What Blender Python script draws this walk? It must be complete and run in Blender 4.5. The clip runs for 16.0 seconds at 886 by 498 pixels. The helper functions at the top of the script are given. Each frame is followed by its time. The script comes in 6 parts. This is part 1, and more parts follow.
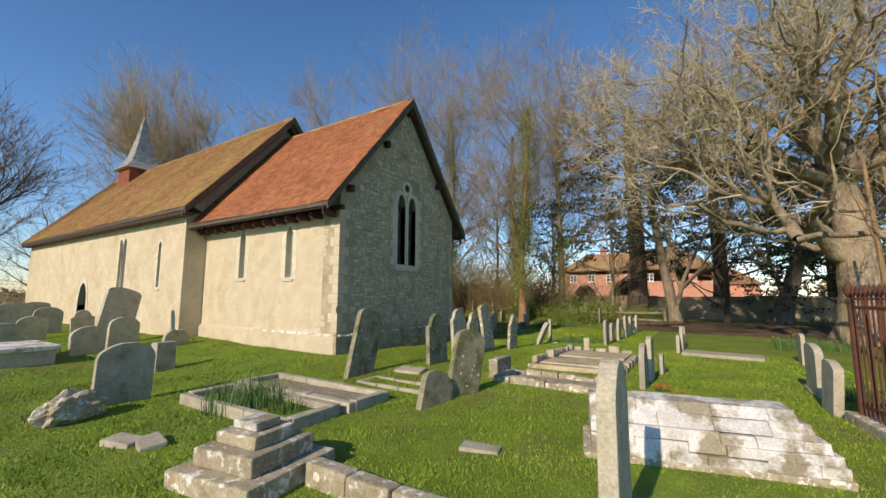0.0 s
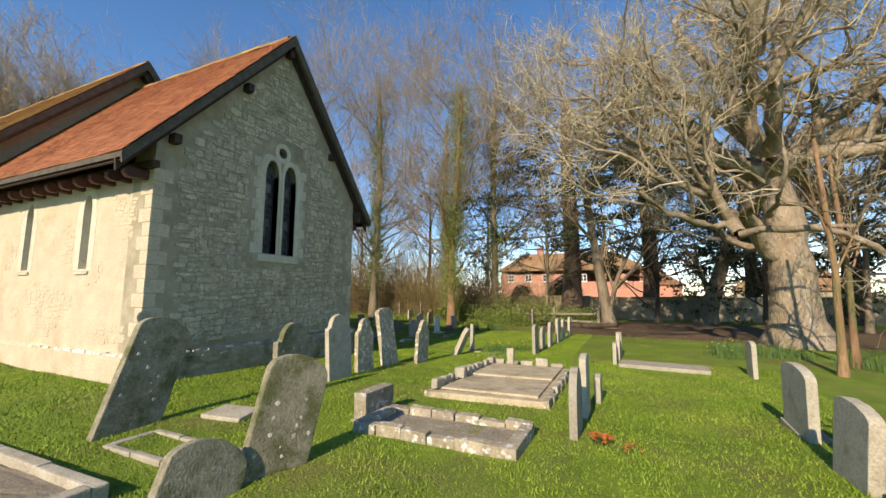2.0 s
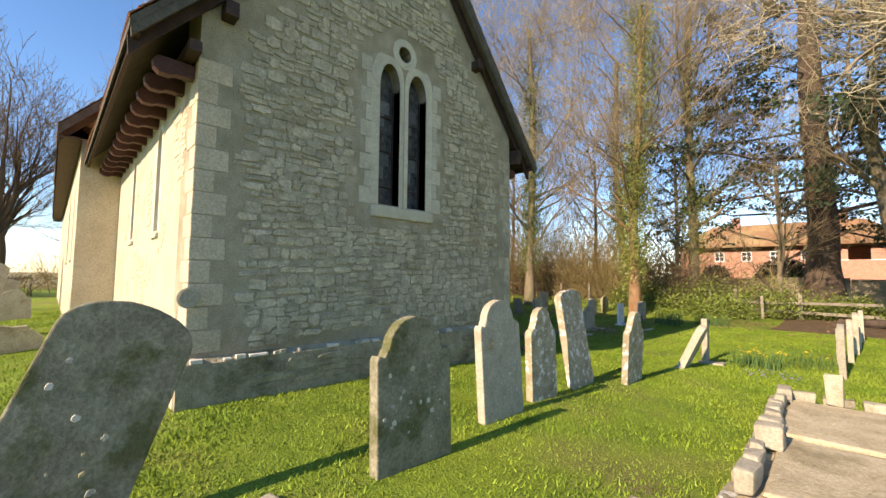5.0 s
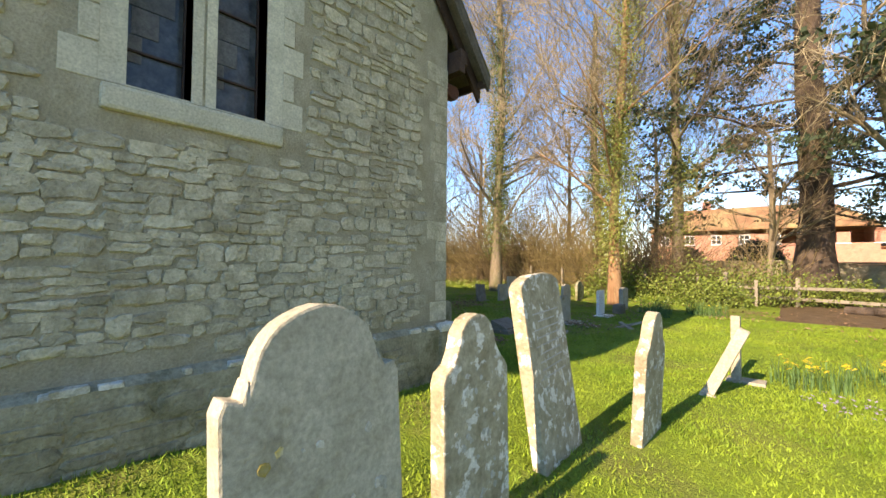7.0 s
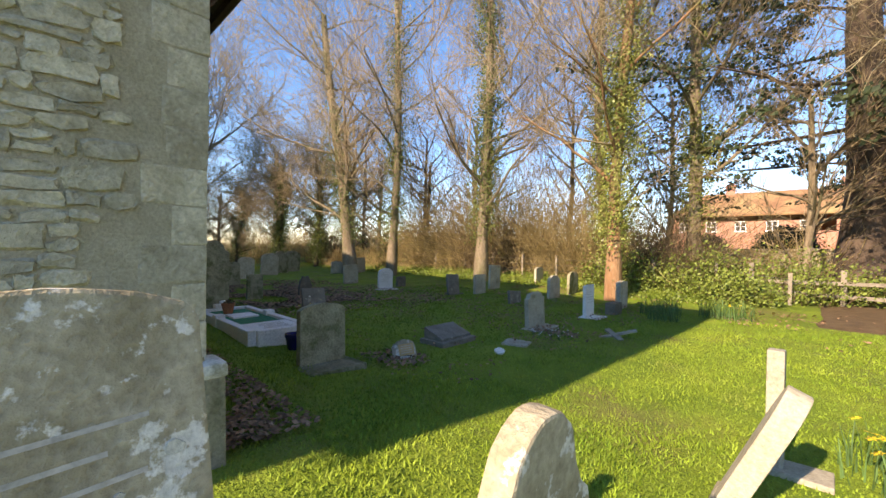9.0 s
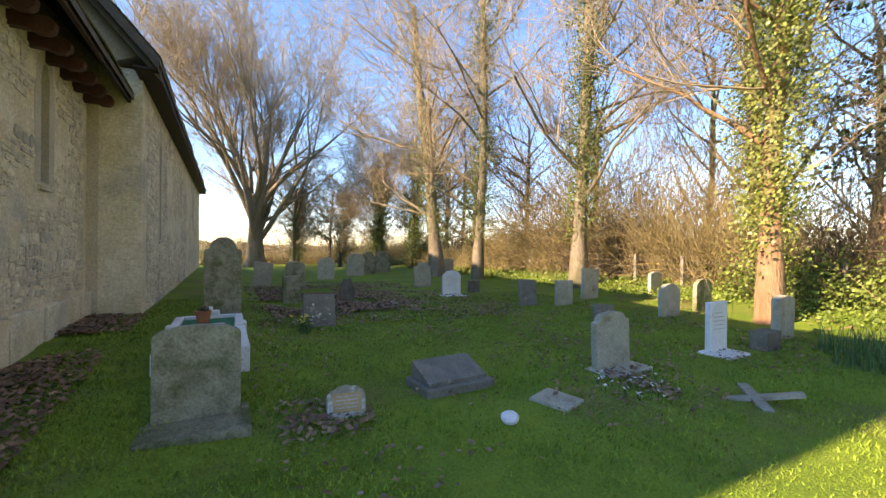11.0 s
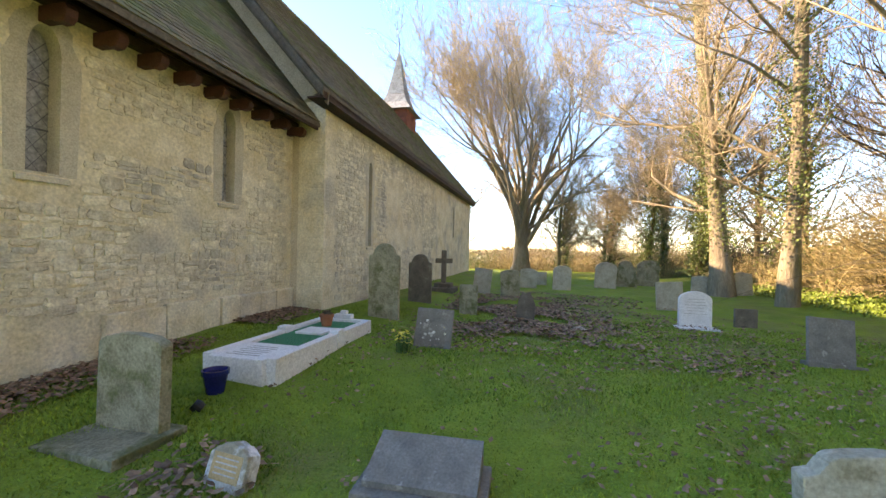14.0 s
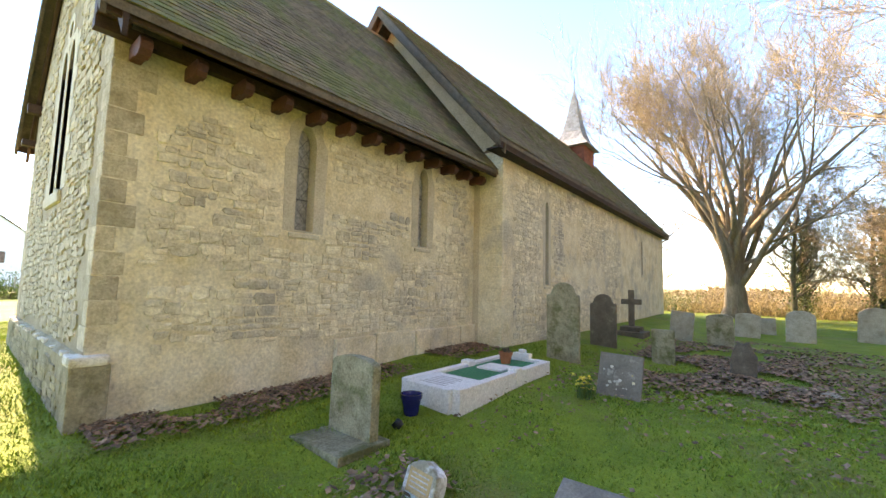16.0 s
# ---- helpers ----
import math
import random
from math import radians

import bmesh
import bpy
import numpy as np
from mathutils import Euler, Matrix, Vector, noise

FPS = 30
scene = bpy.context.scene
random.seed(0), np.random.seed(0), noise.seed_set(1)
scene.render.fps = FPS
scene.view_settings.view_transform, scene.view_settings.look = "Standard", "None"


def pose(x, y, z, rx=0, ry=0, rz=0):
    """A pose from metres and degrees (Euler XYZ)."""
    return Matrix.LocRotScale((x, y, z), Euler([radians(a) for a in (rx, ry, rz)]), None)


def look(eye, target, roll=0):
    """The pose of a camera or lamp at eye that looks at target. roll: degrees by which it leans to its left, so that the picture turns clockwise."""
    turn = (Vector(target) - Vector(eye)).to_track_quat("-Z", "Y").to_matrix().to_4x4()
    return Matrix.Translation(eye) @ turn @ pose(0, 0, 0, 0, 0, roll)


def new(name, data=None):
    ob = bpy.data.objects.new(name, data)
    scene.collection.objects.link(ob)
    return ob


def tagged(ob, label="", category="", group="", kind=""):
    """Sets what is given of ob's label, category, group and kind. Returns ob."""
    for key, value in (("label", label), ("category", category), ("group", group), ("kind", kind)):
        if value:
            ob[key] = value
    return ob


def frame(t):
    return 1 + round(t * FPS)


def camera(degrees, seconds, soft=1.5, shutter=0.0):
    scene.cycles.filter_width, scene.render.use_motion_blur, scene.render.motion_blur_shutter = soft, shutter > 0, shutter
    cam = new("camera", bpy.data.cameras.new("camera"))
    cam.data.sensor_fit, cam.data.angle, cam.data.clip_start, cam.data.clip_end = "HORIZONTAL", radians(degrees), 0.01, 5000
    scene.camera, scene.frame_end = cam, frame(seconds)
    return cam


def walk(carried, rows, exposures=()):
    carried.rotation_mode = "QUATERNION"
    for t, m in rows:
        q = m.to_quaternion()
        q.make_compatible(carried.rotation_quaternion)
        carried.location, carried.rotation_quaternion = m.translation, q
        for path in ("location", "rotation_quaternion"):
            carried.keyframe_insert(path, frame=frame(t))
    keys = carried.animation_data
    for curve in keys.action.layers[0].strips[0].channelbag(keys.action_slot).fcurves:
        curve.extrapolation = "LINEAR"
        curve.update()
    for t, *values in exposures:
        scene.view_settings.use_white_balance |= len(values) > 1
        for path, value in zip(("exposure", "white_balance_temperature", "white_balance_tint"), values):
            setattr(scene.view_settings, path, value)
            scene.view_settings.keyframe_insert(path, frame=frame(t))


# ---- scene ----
cam = camera(96.0, 16.0)
PATH = [
    (0, (7.861, -7.311, 1.523), (6.797, -5.633, 1.751), 0.2),
    (0.5, (7.989, -6.501, 1.482), (7.219, -4.669, 1.707), 0.2),
    (1, (7.931, -5.653, 1.511), (7.216, -3.798, 1.733), 0.3),
    (1.5, (7.77, -4.858, 1.549), (7.064, -3.0, 1.771), 0.3),
    (2, (7.54, -4.171, 1.545), (6.721, -2.361, 1.772), 0.3),
    (2.5, (7.249, -3.581, 1.51), (6.117, -1.95, 1.745), 0.2),
    (3, (6.779, -3.296, 1.432), (5.366, -1.899, 1.656), 0.5),
    (3.5, (6.362, -2.86, 1.444), (4.86, -1.55, 1.608), 0.6),
    (4, (5.85, -2.294, 1.441), (4.353, -0.975, 1.576), 0.7),
    (4.2, (5.671, -2.04, 1.426), (4.191, -0.701, 1.559), 0.7),
    (6.3, (3.745, 0.735, 1.297), (2.354, 2.166, 1.419), 0.7),
    (6.5, (3.605, 1.061, 1.271), (2.219, 2.499, 1.381), 0.7),
    (7, (3.397, 1.843, 1.287), (2.069, 3.338, 1.349), 0.5),
    (7.5, (3.318, 2.68, 1.293), (2.015, 4.197, 1.33), 0.4),
    (8, (3.164, 3.394, 1.341), (1.88, 4.928, 1.343), 0.5),
    (8.5, (3.067, 4.127, 1.311), (1.777, 5.655, 1.312), 0.7),
    (9, (2.987, 4.895, 1.302), (1.602, 6.338, 1.293), 0.9),
    (9.5, (2.937, 5.674, 1.27), (1.453, 7.016, 1.27), 0.8),
    (10, (2.722, 6.375, 1.265), (1.13, 7.586, 1.26), 1.1),
    (10.2, (2.628, 6.641, 1.266), (0.984, 7.78, 1.258), 1.0),
    (12.3, (1.357, 9.593, 1.129), (-0.43, 10.492, 1.124), 0.6),
    (12.5, (1.252, 9.823, 1.145), (-0.531, 10.729, 1.141), 0.6),
    (13, (1.103, 10.393, 1.178), (-0.745, 11.158, 1.178), 0.7),
    (13.5, (0.92, 10.694, 1.208), (-1.065, 10.937, 1.21), 0.9),
    (14, (0.804, 10.82, 1.282), (-1.141, 10.353, 1.283), 1.2),
    (14.5, (0.693, 10.884, 1.315), (-1.121, 10.042, 1.323), 1.4),
    (15, (0.728, 10.861, 1.323), (-1.032, 9.918, 1.439), 1.5),
    (15.5, (0.848, 10.884, 1.298), (-0.807, 9.775, 1.474), 1.4),
    (16, (0.909, 10.894, 1.289), (-0.644, 9.646, 1.464), 1.4),
]
EXPOSURES = [(0.0, 0.35, 7600, 17), (1.5, 0.6, 7700, 17), (2.5, 0.7, 7800, 18), (4.2, 0.85, 8200, 22), (6.5, 1.55, 8800, 22), (8.5, 1.4, 8600, 24), (10.0, 1.75, 8700, 25), (12.3, 2.25, 9000, 26), (13.5, 2.55, 9500, 26), (14.5, 2.8, 10000, 27), (16.0, 3.0, 10300, 28)]
walk(cam, [(t, look(eye, aim, roll)) for t, eye, aim, roll in PATH], EXPOSURES)

# ---- world and sun ----
SUN_EL, SUN_AZ = 29.0, 3.0          # degrees above the horizon; degrees west of south
world = bpy.data.worlds.new("sky")
scene.world = world
world.use_nodes = True
sky_tree = world.node_tree
sky = sky_tree.nodes.new("ShaderNodeTexSky")
sky.sky_type = "NISHITA"
sky.sun_disc = False
sky.sun_elevation, sky.sun_rotation = radians(SUN_EL), radians(180 + SUN_AZ)
sky.air_density, sky.dust_density, sky.ozone_density = 0.88, 0.0, 4.0
tone = sky_tree.nodes.new("ShaderNodeHueSaturation")
tone.inputs["Saturation"].default_value = 1.18
sky_tree.links.new(sky.outputs[0], tone.inputs["Color"])
sky_tree.links.new(tone.outputs[0], sky_tree.nodes["Background"].inputs[0])
sky_tree.nodes["Background"].inputs[1].default_value = 0.145
sun = new("sun", bpy.data.lights.new("sun", "SUN"))
sun.data.energy, sun.data.angle, sun.data.color = 3.6, radians(0.6), (1.0, 0.93, 0.80)
ce = math.cos(radians(SUN_EL))
sun.matrix_world = look((-60 * ce * math.sin(radians(SUN_AZ)), -60 * ce * math.cos(radians(SUN_AZ)), 60 * math.sin(radians(SUN_EL))), (0, 0, 0))


# ---- materials ----
def mat(name, c1, c2, scale=6.0, rough=0.85, bump=0.3, fine=60.0, var=0.25, c3=None, c3_scale=1.2, c3_at=(0.55, 0.7), bump_dist=0.01, metal=0.0, spec=0.3, stretch=None):
    """Two colours mixed by coarse noise, darkened by fine grain, a third colour in patches, and a change from piece to piece."""
    m = bpy.data.materials.new(name)
    m.use_nodes = True
    nt = m.node_tree
    n, l = nt.nodes, nt.links
    bs = n["Principled BSDF"]
    bs.inputs["Roughness"].default_value, bs.inputs["Metallic"].default_value = rough, metal
    bs.inputs["Specular IOR Level"].default_value = spec
    geo = n.new("ShaderNodeNewGeometry")
    pos = geo.outputs["Position"]
    if stretch:
        mp = n.new("ShaderNodeMapping")
        mp.inputs["Scale"].default_value = stretch
        l.new(pos, mp.inputs["Vector"])
        pos = mp.outputs[0]

    def noise_at(sc, detail):
        t = n.new("ShaderNodeTexNoise")
        t.inputs["Scale"].default_value, t.inputs["Detail"].default_value, t.inputs["Roughness"].default_value = sc, detail, 0.65
        l.new(pos, t.inputs["Vector"])
        return t.outputs["Fac"]

    def ramp(fac, a, b):
        r = n.new("ShaderNodeMapRange")
        r.inputs["From Min"].default_value, r.inputs["From Max"].default_value = a, b
        l.new(fac, r.inputs["Value"])
        return r.outputs[0]

    def mix(fac, a, b, kind="MIX"):
        x = n.new("ShaderNodeMix")
        x.data_type, x.blend_type = "RGBA", kind
        for sock, v in ((x.inputs[0], fac), (x.inputs[6], a), (x.inputs[7], b)):
            if isinstance(v, (tuple, list)):
                sock.default_value = (*v, 1)
            elif isinstance(v, float):
                sock.default_value = v
            else:
                l.new(v, sock)
        return x.outputs[2]

    coarse, grain = noise_at(scale, 5), noise_at(fine, 3)
    col = mix(ramp(coarse, 0.35, 0.65), c1, c2)
    if c3:
        col = mix(ramp(noise_at(c3_scale, 6), *c3_at), col, c3)
    info = n.new("ShaderNodeObjectInfo")
    add = n.new("ShaderNodeMath")
    add.operation = "ADD"
    l.new(info.outputs["Random"], add.inputs[0])
    l.new(geo.outputs["Random Per Island"], add.inputs[1])
    fr = n.new("ShaderNodeMath")
    fr.operation = "FRACT"
    l.new(add.outputs[0], fr.inputs[0])
    val = n.new("ShaderNodeMapRange")
    val.inputs["To Min"].default_value, val.inputs["To Max"].default_value = 1 - var, 1 + var
    l.new(fr.outputs[0], val.inputs["Value"])
    gr = n.new("ShaderNodeMapRange")
    gr.inputs["From Min"].default_value, gr.inputs["From Max"].default_value = 0.25, 0.75
    gr.inputs["To Min"].default_value, gr.inputs["To Max"].default_value = 0.72, 1.25
    l.new(grain, gr.inputs["Value"])
    mul = n.new("ShaderNodeMath")
    mul.operation = "MULTIPLY"
    l.new(val.outputs[0], mul.inputs[0])
    l.new(gr.outputs[0], mul.inputs[1])
    vec = n.new("ShaderNodeVectorMath")
    vec.operation = "SCALE"
    l.new(col, vec.inputs[0])
    l.new(mul.outputs[0], vec.inputs["Scale"])
    l.new(vec.outputs[0], bs.inputs["Base Color"])
    if bump:
        b = n.new("ShaderNodeBump")
        b.inputs["Strength"].default_value, b.inputs["Distance"].default_value = bump, bump_dist
        mx = n.new("ShaderNodeMath")
        mx.operation = "ADD"
        l.new(coarse, mx.inputs[0])
        l.new(grain, mx.inputs[1])
        l.new(mx.outputs[0], b.inputs["Height"])
        l.new(b.outputs[0], bs.inputs["Normal"])
    return m


GRASS = mat("grass_turf", (0.125, 0.205, 0.018), (0.215, 0.30, 0.03), 1.3, 0.9, 0.8, 40, 0.0, (0.19, 0.175, 0.055), 0.6, (0.5, 0.72), 0.05)
BLADE = mat("grass_blade", (0.125, 0.22, 0.018), (0.235, 0.325, 0.034), 0.8, 0.7, 0.0, 8, 0.35, (0.23, 0.21, 0.07), 0.5, (0.6, 0.78))
SOIL = mat("leaf_mould", (0.10, 0.066, 0.035), (0.17, 0.115, 0.06), 3, 0.95, 0.8, 40, 0.0, bump_dist=0.03)
LEAF_LITTER = mat("dead_leaf", (0.17, 0.095, 0.055), (0.33, 0.205, 0.125), 9, 0.8, 0.0, 30, 0.5)
RUBBLE = mat("rubble_stone", (0.41, 0.355, 0.245), (0.59, 0.525, 0.385), 7, 0.92, 0.9, 38, 0.18, (0.30, 0.25, 0.155), 1.4, (0.54, 0.70), 0.02)
MORTAR = mat("lime_mortar", (0.34, 0.29, 0.195), (0.46, 0.40, 0.285), 3, 0.95, 0.9, 55, 0.0, (0.27, 0.23, 0.14), 1.1, (0.5, 0.7), 0.014)
RUBBLE_N = mat("ochre_rubble", (0.56, 0.49, 0.34), (0.80, 0.74, 0.58), 7, 0.92, 0.9, 36, 0.16, (0.42, 0.39, 0.32), 1.0, (0.52, 0.66), 0.018)
MORTAR_N = mat("ochre_render", (0.62, 0.53, 0.34), (0.78, 0.71, 0.54), 2.2, 0.95, 0.7, 26, 0.0, (0.44, 0.41, 0.33), 0.8, (0.5, 0.66), 0.014)
RENDER = mat("cream_render", (0.50, 0.42, 0.29), (0.60, 0.515, 0.37), 2.2, 0.93, 0.5, 38, 0.0, (0.43, 0.33, 0.20), 1.0, (0.55, 0.75), 0.012)
PLINTH = mat("plinth_stone", (0.30, 0.265, 0.175), (0.46, 0.415, 0.295), 5, 0.95, 0.9, 36, 0.28, (0.15, 0.14, 0.07), 1.8, (0.52, 0.68), 0.02)
ASHLAR = mat("dressed_stone", (0.50, 0.455, 0.34), (0.60, 0.55, 0.42), 5, 0.9, 0.35, 60, 0.12, (0.38, 0.34, 0.24), 2.2, (0.55, 0.75), 0.006)
LIME = mat("limewash", (0.68, 0.65, 0.56), (0.78, 0.75, 0.66), 9, 0.9, 0.4, 60, 0.05, (0.42, 0.38, 0.28), 4.5, (0.5, 0.62))
TILE_S = mat("clay_tile", (0.30, 0.105, 0.045), (0.38, 0.15, 0.065), 2.2, 0.85, 0.3, 50, 0.22, (0.33, 0.20, 0.07), 0.5, (0.58, 0.78))
TILE_OLD = mat("old_clay_tile", (0.25, 0.125, 0.055), (0.34, 0.18, 0.07), 1.5, 0.9, 0.3, 50, 0.25, (0.31, 0.22, 0.07), 0.5, (0.46, 0.66))
TILE_N = mat("mossy_tile", (0.16, 0.125, 0.075), (0.22, 0.175, 0.10), 2.5, 0.95, 0.5, 40, 0.22, (0.155, 0.165, 0.055), 1.0, (0.47, 0.62))
OAK = mat("dark_oak", (0.045, 0.026, 0.018), (0.075, 0.042, 0.03), 6, 0.7, 0.4, 40, 0.2)
CORBEL = mat("stained_oak", (0.085, 0.034, 0.026), (0.12, 0.05, 0.04), 6, 0.6, 0.3, 40, 0.2)
BARGE = mat("grey_timber", (0.09, 0.075, 0.055), (0.14, 0.118, 0.09), 6, 0.85, 0.4, 40, 0.15)
# pale panes: sky reflection and whitish wire guards put into the base colour
GLASS_PALE = mat("pale_leaded_glass", (0.20, 0.20, 0.185), (0.40, 0.395, 0.36), 16, 0.35, 0.4, 40, 0.3, spec=0.5, bump_dist=0.004)
GLASS = mat("leaded_glass", (0.03, 0.033, 0.035), (0.10, 0.105, 0.105), 9, 0.12, 0.5, 14, 0.4, spec=0.5, bump_dist=0.006)
LEAD = mat("lead_came", (0.10, 0.10, 0.10), (0.16, 0.16, 0.155), 20, 0.6, 0.0)
STONE_A = mat("weathered_headstone", (0.35, 0.315, 0.23), (0.47, 0.43, 0.33), 6, 0.93, 0.7, 42, 0.14, (0.24, 0.21, 0.135), 3.0, (0.54, 0.70), 0.01)
STONE_B = mat("lichened_headstone", (0.27, 0.225, 0.14), (0.42, 0.37, 0.26), 6, 0.93, 0.9, 34, 0.14, (0.64, 0.62, 0.55), 9.0, (0.55, 0.60), 0.012)
STONE_C = mat("mossy_headstone", (0.21, 0.19, 0.12), (0.35, 0.325, 0.22), 5, 0.95, 0.8, 40, 0.14, (0.13, 0.135, 0.055), 2.6, (0.5, 0.62), 0.012)
STONE_D = mat("dark_headstone", (0.12, 0.10, 0.075), (0.19, 0.16, 0.12), 5, 0.9, 0.5, 45, 0.14, (0.30, 0.27, 0.2), 5, (0.6, 0.7))
SLATE = mat("grey_slate_stone", (0.155, 0.138, 0.11), (0.23, 0.205, 0.165), 5, 0.85, 0.4, 50, 0.1, (0.34, 0.32, 0.26), 6, (0.6, 0.68))
PORTLAND = mat("white_stone", (0.66, 0.64, 0.60), (0.76, 0.74, 0.70), 6, 0.75, 0.2, 60, 0.05, (0.50, 0.48, 0.43), 3, (0.6, 0.75))
MARBLE = mat("white_marble", (0.74, 0.72, 0.69), (0.80, 0.79, 0.76), 4, 0.4, 0.05, 40, 0.03, (0.55, 0.53, 0.49), 2.5, (0.62, 0.8), spec=0.4)
CHIPS = mat("green_glass_chips", (0.012, 0.20, 0.09), (0.025, 0.32, 0.15), 60, 0.6, 1.0, 160, 0.0, bump_dist=0.02, spec=0.2)
LEDGER = mat("buff_ledger_stone", (0.40, 0.33, 0.21), (0.52, 0.445, 0.30), 3, 0.95, 0.8, 30, 0.12, (0.26, 0.22, 0.13), 2.2, (0.5, 0.68), 0.012)
TOMB = mat("white_lichened_stone", (0.50, 0.48, 0.43), (0.72, 0.70, 0.66), 3, 0.9, 0.6, 40, 0.1, (0.30, 0.26, 0.18), 2.6, (0.47, 0.56), 0.01)
GRAVEL = mat("pale_gravel", (0.24, 0.20, 0.14), (0.38, 0.33, 0.25), 45, 0.95, 1.0, 120, 0.3, (0.20, 0.21, 0.06), 2.5, (0.56, 0.68), 0.03)
IRON = mat("rusty_iron", (0.09, 0.035, 0.022), (0.15, 0.055, 0.032), 8, 0.8, 0.5, 60, 0.12, (0.05, 0.03, 0.026), 4, (0.5, 0.7))
TERRACOTTA = mat("terracotta", (0.38, 0.13, 0.06), (0.45, 0.17, 0.085), 6, 0.8, 0.2, 50, 0.05)
BLUE_GLAZE = mat("blue_glaze", (0.008, 0.010, 0.085), (0.014, 0.018, 0.13), 6, 0.15, 0.0, 50, 0.05, spec=0.5)
BRICK = mat("orange_brick", (0.47, 0.22, 0.15), (0.56, 0.29, 0.20), 3, 0.9, 0.3, 30, 0.08)
HOUSE_TILE = mat("house_roof_tile", (0.24, 0.125, 0.065), (0.34, 0.20, 0.10), 0.5, 0.9, 0.4, 6, 0.1, (0.36, 0.27, 0.12), 0.25, (0.5, 0.7))
WHITE_PAINT = mat("white_paint", (0.78, 0.77, 0.74), (0.82, 0.81, 0.79), 3, 0.5, 0.0, 40, 0.02)
FLINT = mat("flint_wall", (0.30, 0.255, 0.175), (0.44, 0.38, 0.27), 1.1, 0.95, 0.8, 9, 0.2, (0.20, 0.17, 0.12), 0.5, (0.5, 0.7), 0.03)
LEADGREY = mat("shingle_grey", (0.26, 0.26, 0.245), (0.36, 0.36, 0.34), 5, 0.75, 0.3, 40, 0.2)
HUNG = mat("hung_tile", (0.22, 0.065, 0.035), (0.29, 0.095, 0.05), 4, 0.85, 0.3, 40, 0.18)
BARK = mat("grey_bark", (0.19, 0.15, 0.10), (0.29, 0.235, 0.16), 3, 0.95, 0.9, 18, 0.08, (0.13, 0.13, 0.06), 1.2, (0.5, 0.7), 0.05, stretch=(1, 1, 0.3))
BARK_BIG = mat("old_tree_bark", (0.27, 0.205, 0.14), (0.42, 0.34, 0.235), 2.2, 0.95, 1.0, 14, 0.06, (0.17, 0.15, 0.075), 0.9, (0.5, 0.7), 0.08, stretch=(1, 1, 0.4))
BARK_RED = mat("peeling_bark", (0.24, 0.13, 0.065), (0.36, 0.22, 0.12), 3, 0.95, 0.9, 18, 0.08, (0.16, 0.15, 0.06), 1.6, (0.5, 0.65), 0.05, stretch=(1, 1, 0.25))
BARK_DARK = mat("dark_bark", (0.075, 0.055, 0.04), (0.13, 0.095, 0.07), 3, 0.95, 0.9, 18, 0.08, bump_dist=0.05, stretch=(1, 1, 0.3))
TWIG = mat("bare_twig", (0.24, 0.185, 0.11), (0.37, 0.295, 0.18), 2, 0.9, 0.0, 12, 0.3)
TWIG_OLD = mat("lichened_twig", (0.34, 0.28, 0.17), (0.55, 0.48, 0.32), 2, 0.9, 0.0, 12, 0.3)
TWIG_DARK = mat("brown_twig", (0.11, 0.08, 0.05), (0.19, 0.14, 0.085), 2, 0.9, 0.0, 12, 0.25)
BRAMBLE = mat("ochre_bramble", (0.25, 0.19, 0.085), (0.37, 0.285, 0.135), 1.2, 0.9, 0.0, 12, 0.3)
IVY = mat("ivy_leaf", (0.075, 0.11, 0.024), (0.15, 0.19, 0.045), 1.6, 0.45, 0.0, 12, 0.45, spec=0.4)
# the ivy leaf again, lighter and yellower: sunlight put into its colour
IVY_LIT = mat("sunlit_yellow_green_ivy", (0.15, 0.185, 0.04), (0.26, 0.29, 0.07), 1.6, 0.45, 0.0, 12, 0.4, spec=0.4)
NEEDLE = mat("cedar_needle", (0.032, 0.052, 0.026), (0.062, 0.090, 0.042), 1.0, 0.7, 0.0, 8, 0.4)
SHRUB = mat("shrub_leaf", (0.10, 0.15, 0.025), (0.19, 0.24, 0.05), 1.2, 0.55, 0.0, 10, 0.45)
YEW = mat("dark_evergreen", (0.018, 0.026, 0.012), (0.034, 0.045, 0.02), 1.2, 0.6, 0.0, 10, 0.4)
DAFF_LEAF = mat("daffodil_leaf", (0.05, 0.11, 0.03), (0.10, 0.19, 0.055), 3, 0.6, 0.0, 20, 0.3)
DAFF = mat("daffodil_petal", (0.75, 0.52, 0.03), (0.82, 0.62, 0.06), 6, 0.6, 0.0, 40, 0.1)
PETAL_RED = mat("orange_petal", (0.55, 0.12, 0.03), (0.65, 0.22, 0.05), 6, 0.6, 0.0, 40, 0.3)
PETAL_MAUVE = mat("mauve_petal", (0.35, 0.25, 0.5), (0.45, 0.35, 0.6), 6, 0.6, 0.0, 40, 0.2)
WOOD = mat("weathered_wood", (0.22, 0.19, 0.145), (0.32, 0.28, 0.215), 4, 0.9, 0.5, 40, 0.12)
FIELD = mat("stubble_field", (0.30, 0.26, 0.13), (0.36, 0.32, 0.17), 0.05, 0.95, 0.0, 1, 0.0)
INSCRIPTION = mat("worn_letters", (0.40, 0.37, 0.32), (0.50, 0.47, 0.42), 9, 0.9, 0.0, 40, 0.1)
PLAQUE = mat("tan_plaque", (0.46, 0.29, 0.13), (0.52, 0.34, 0.16), 8, 0.6, 0.0, 60, 0.05)
BLACK = mat("black_plastic", (0.012, 0.012, 0.012), (0.02, 0.02, 0.02), 8, 0.4, 0.0, 60, 0.05)


# ---- mesh helpers ----
def S(u):
    u = min(max(u, 0.0), 1.0)
    return u * u * (3 - 2 * u)


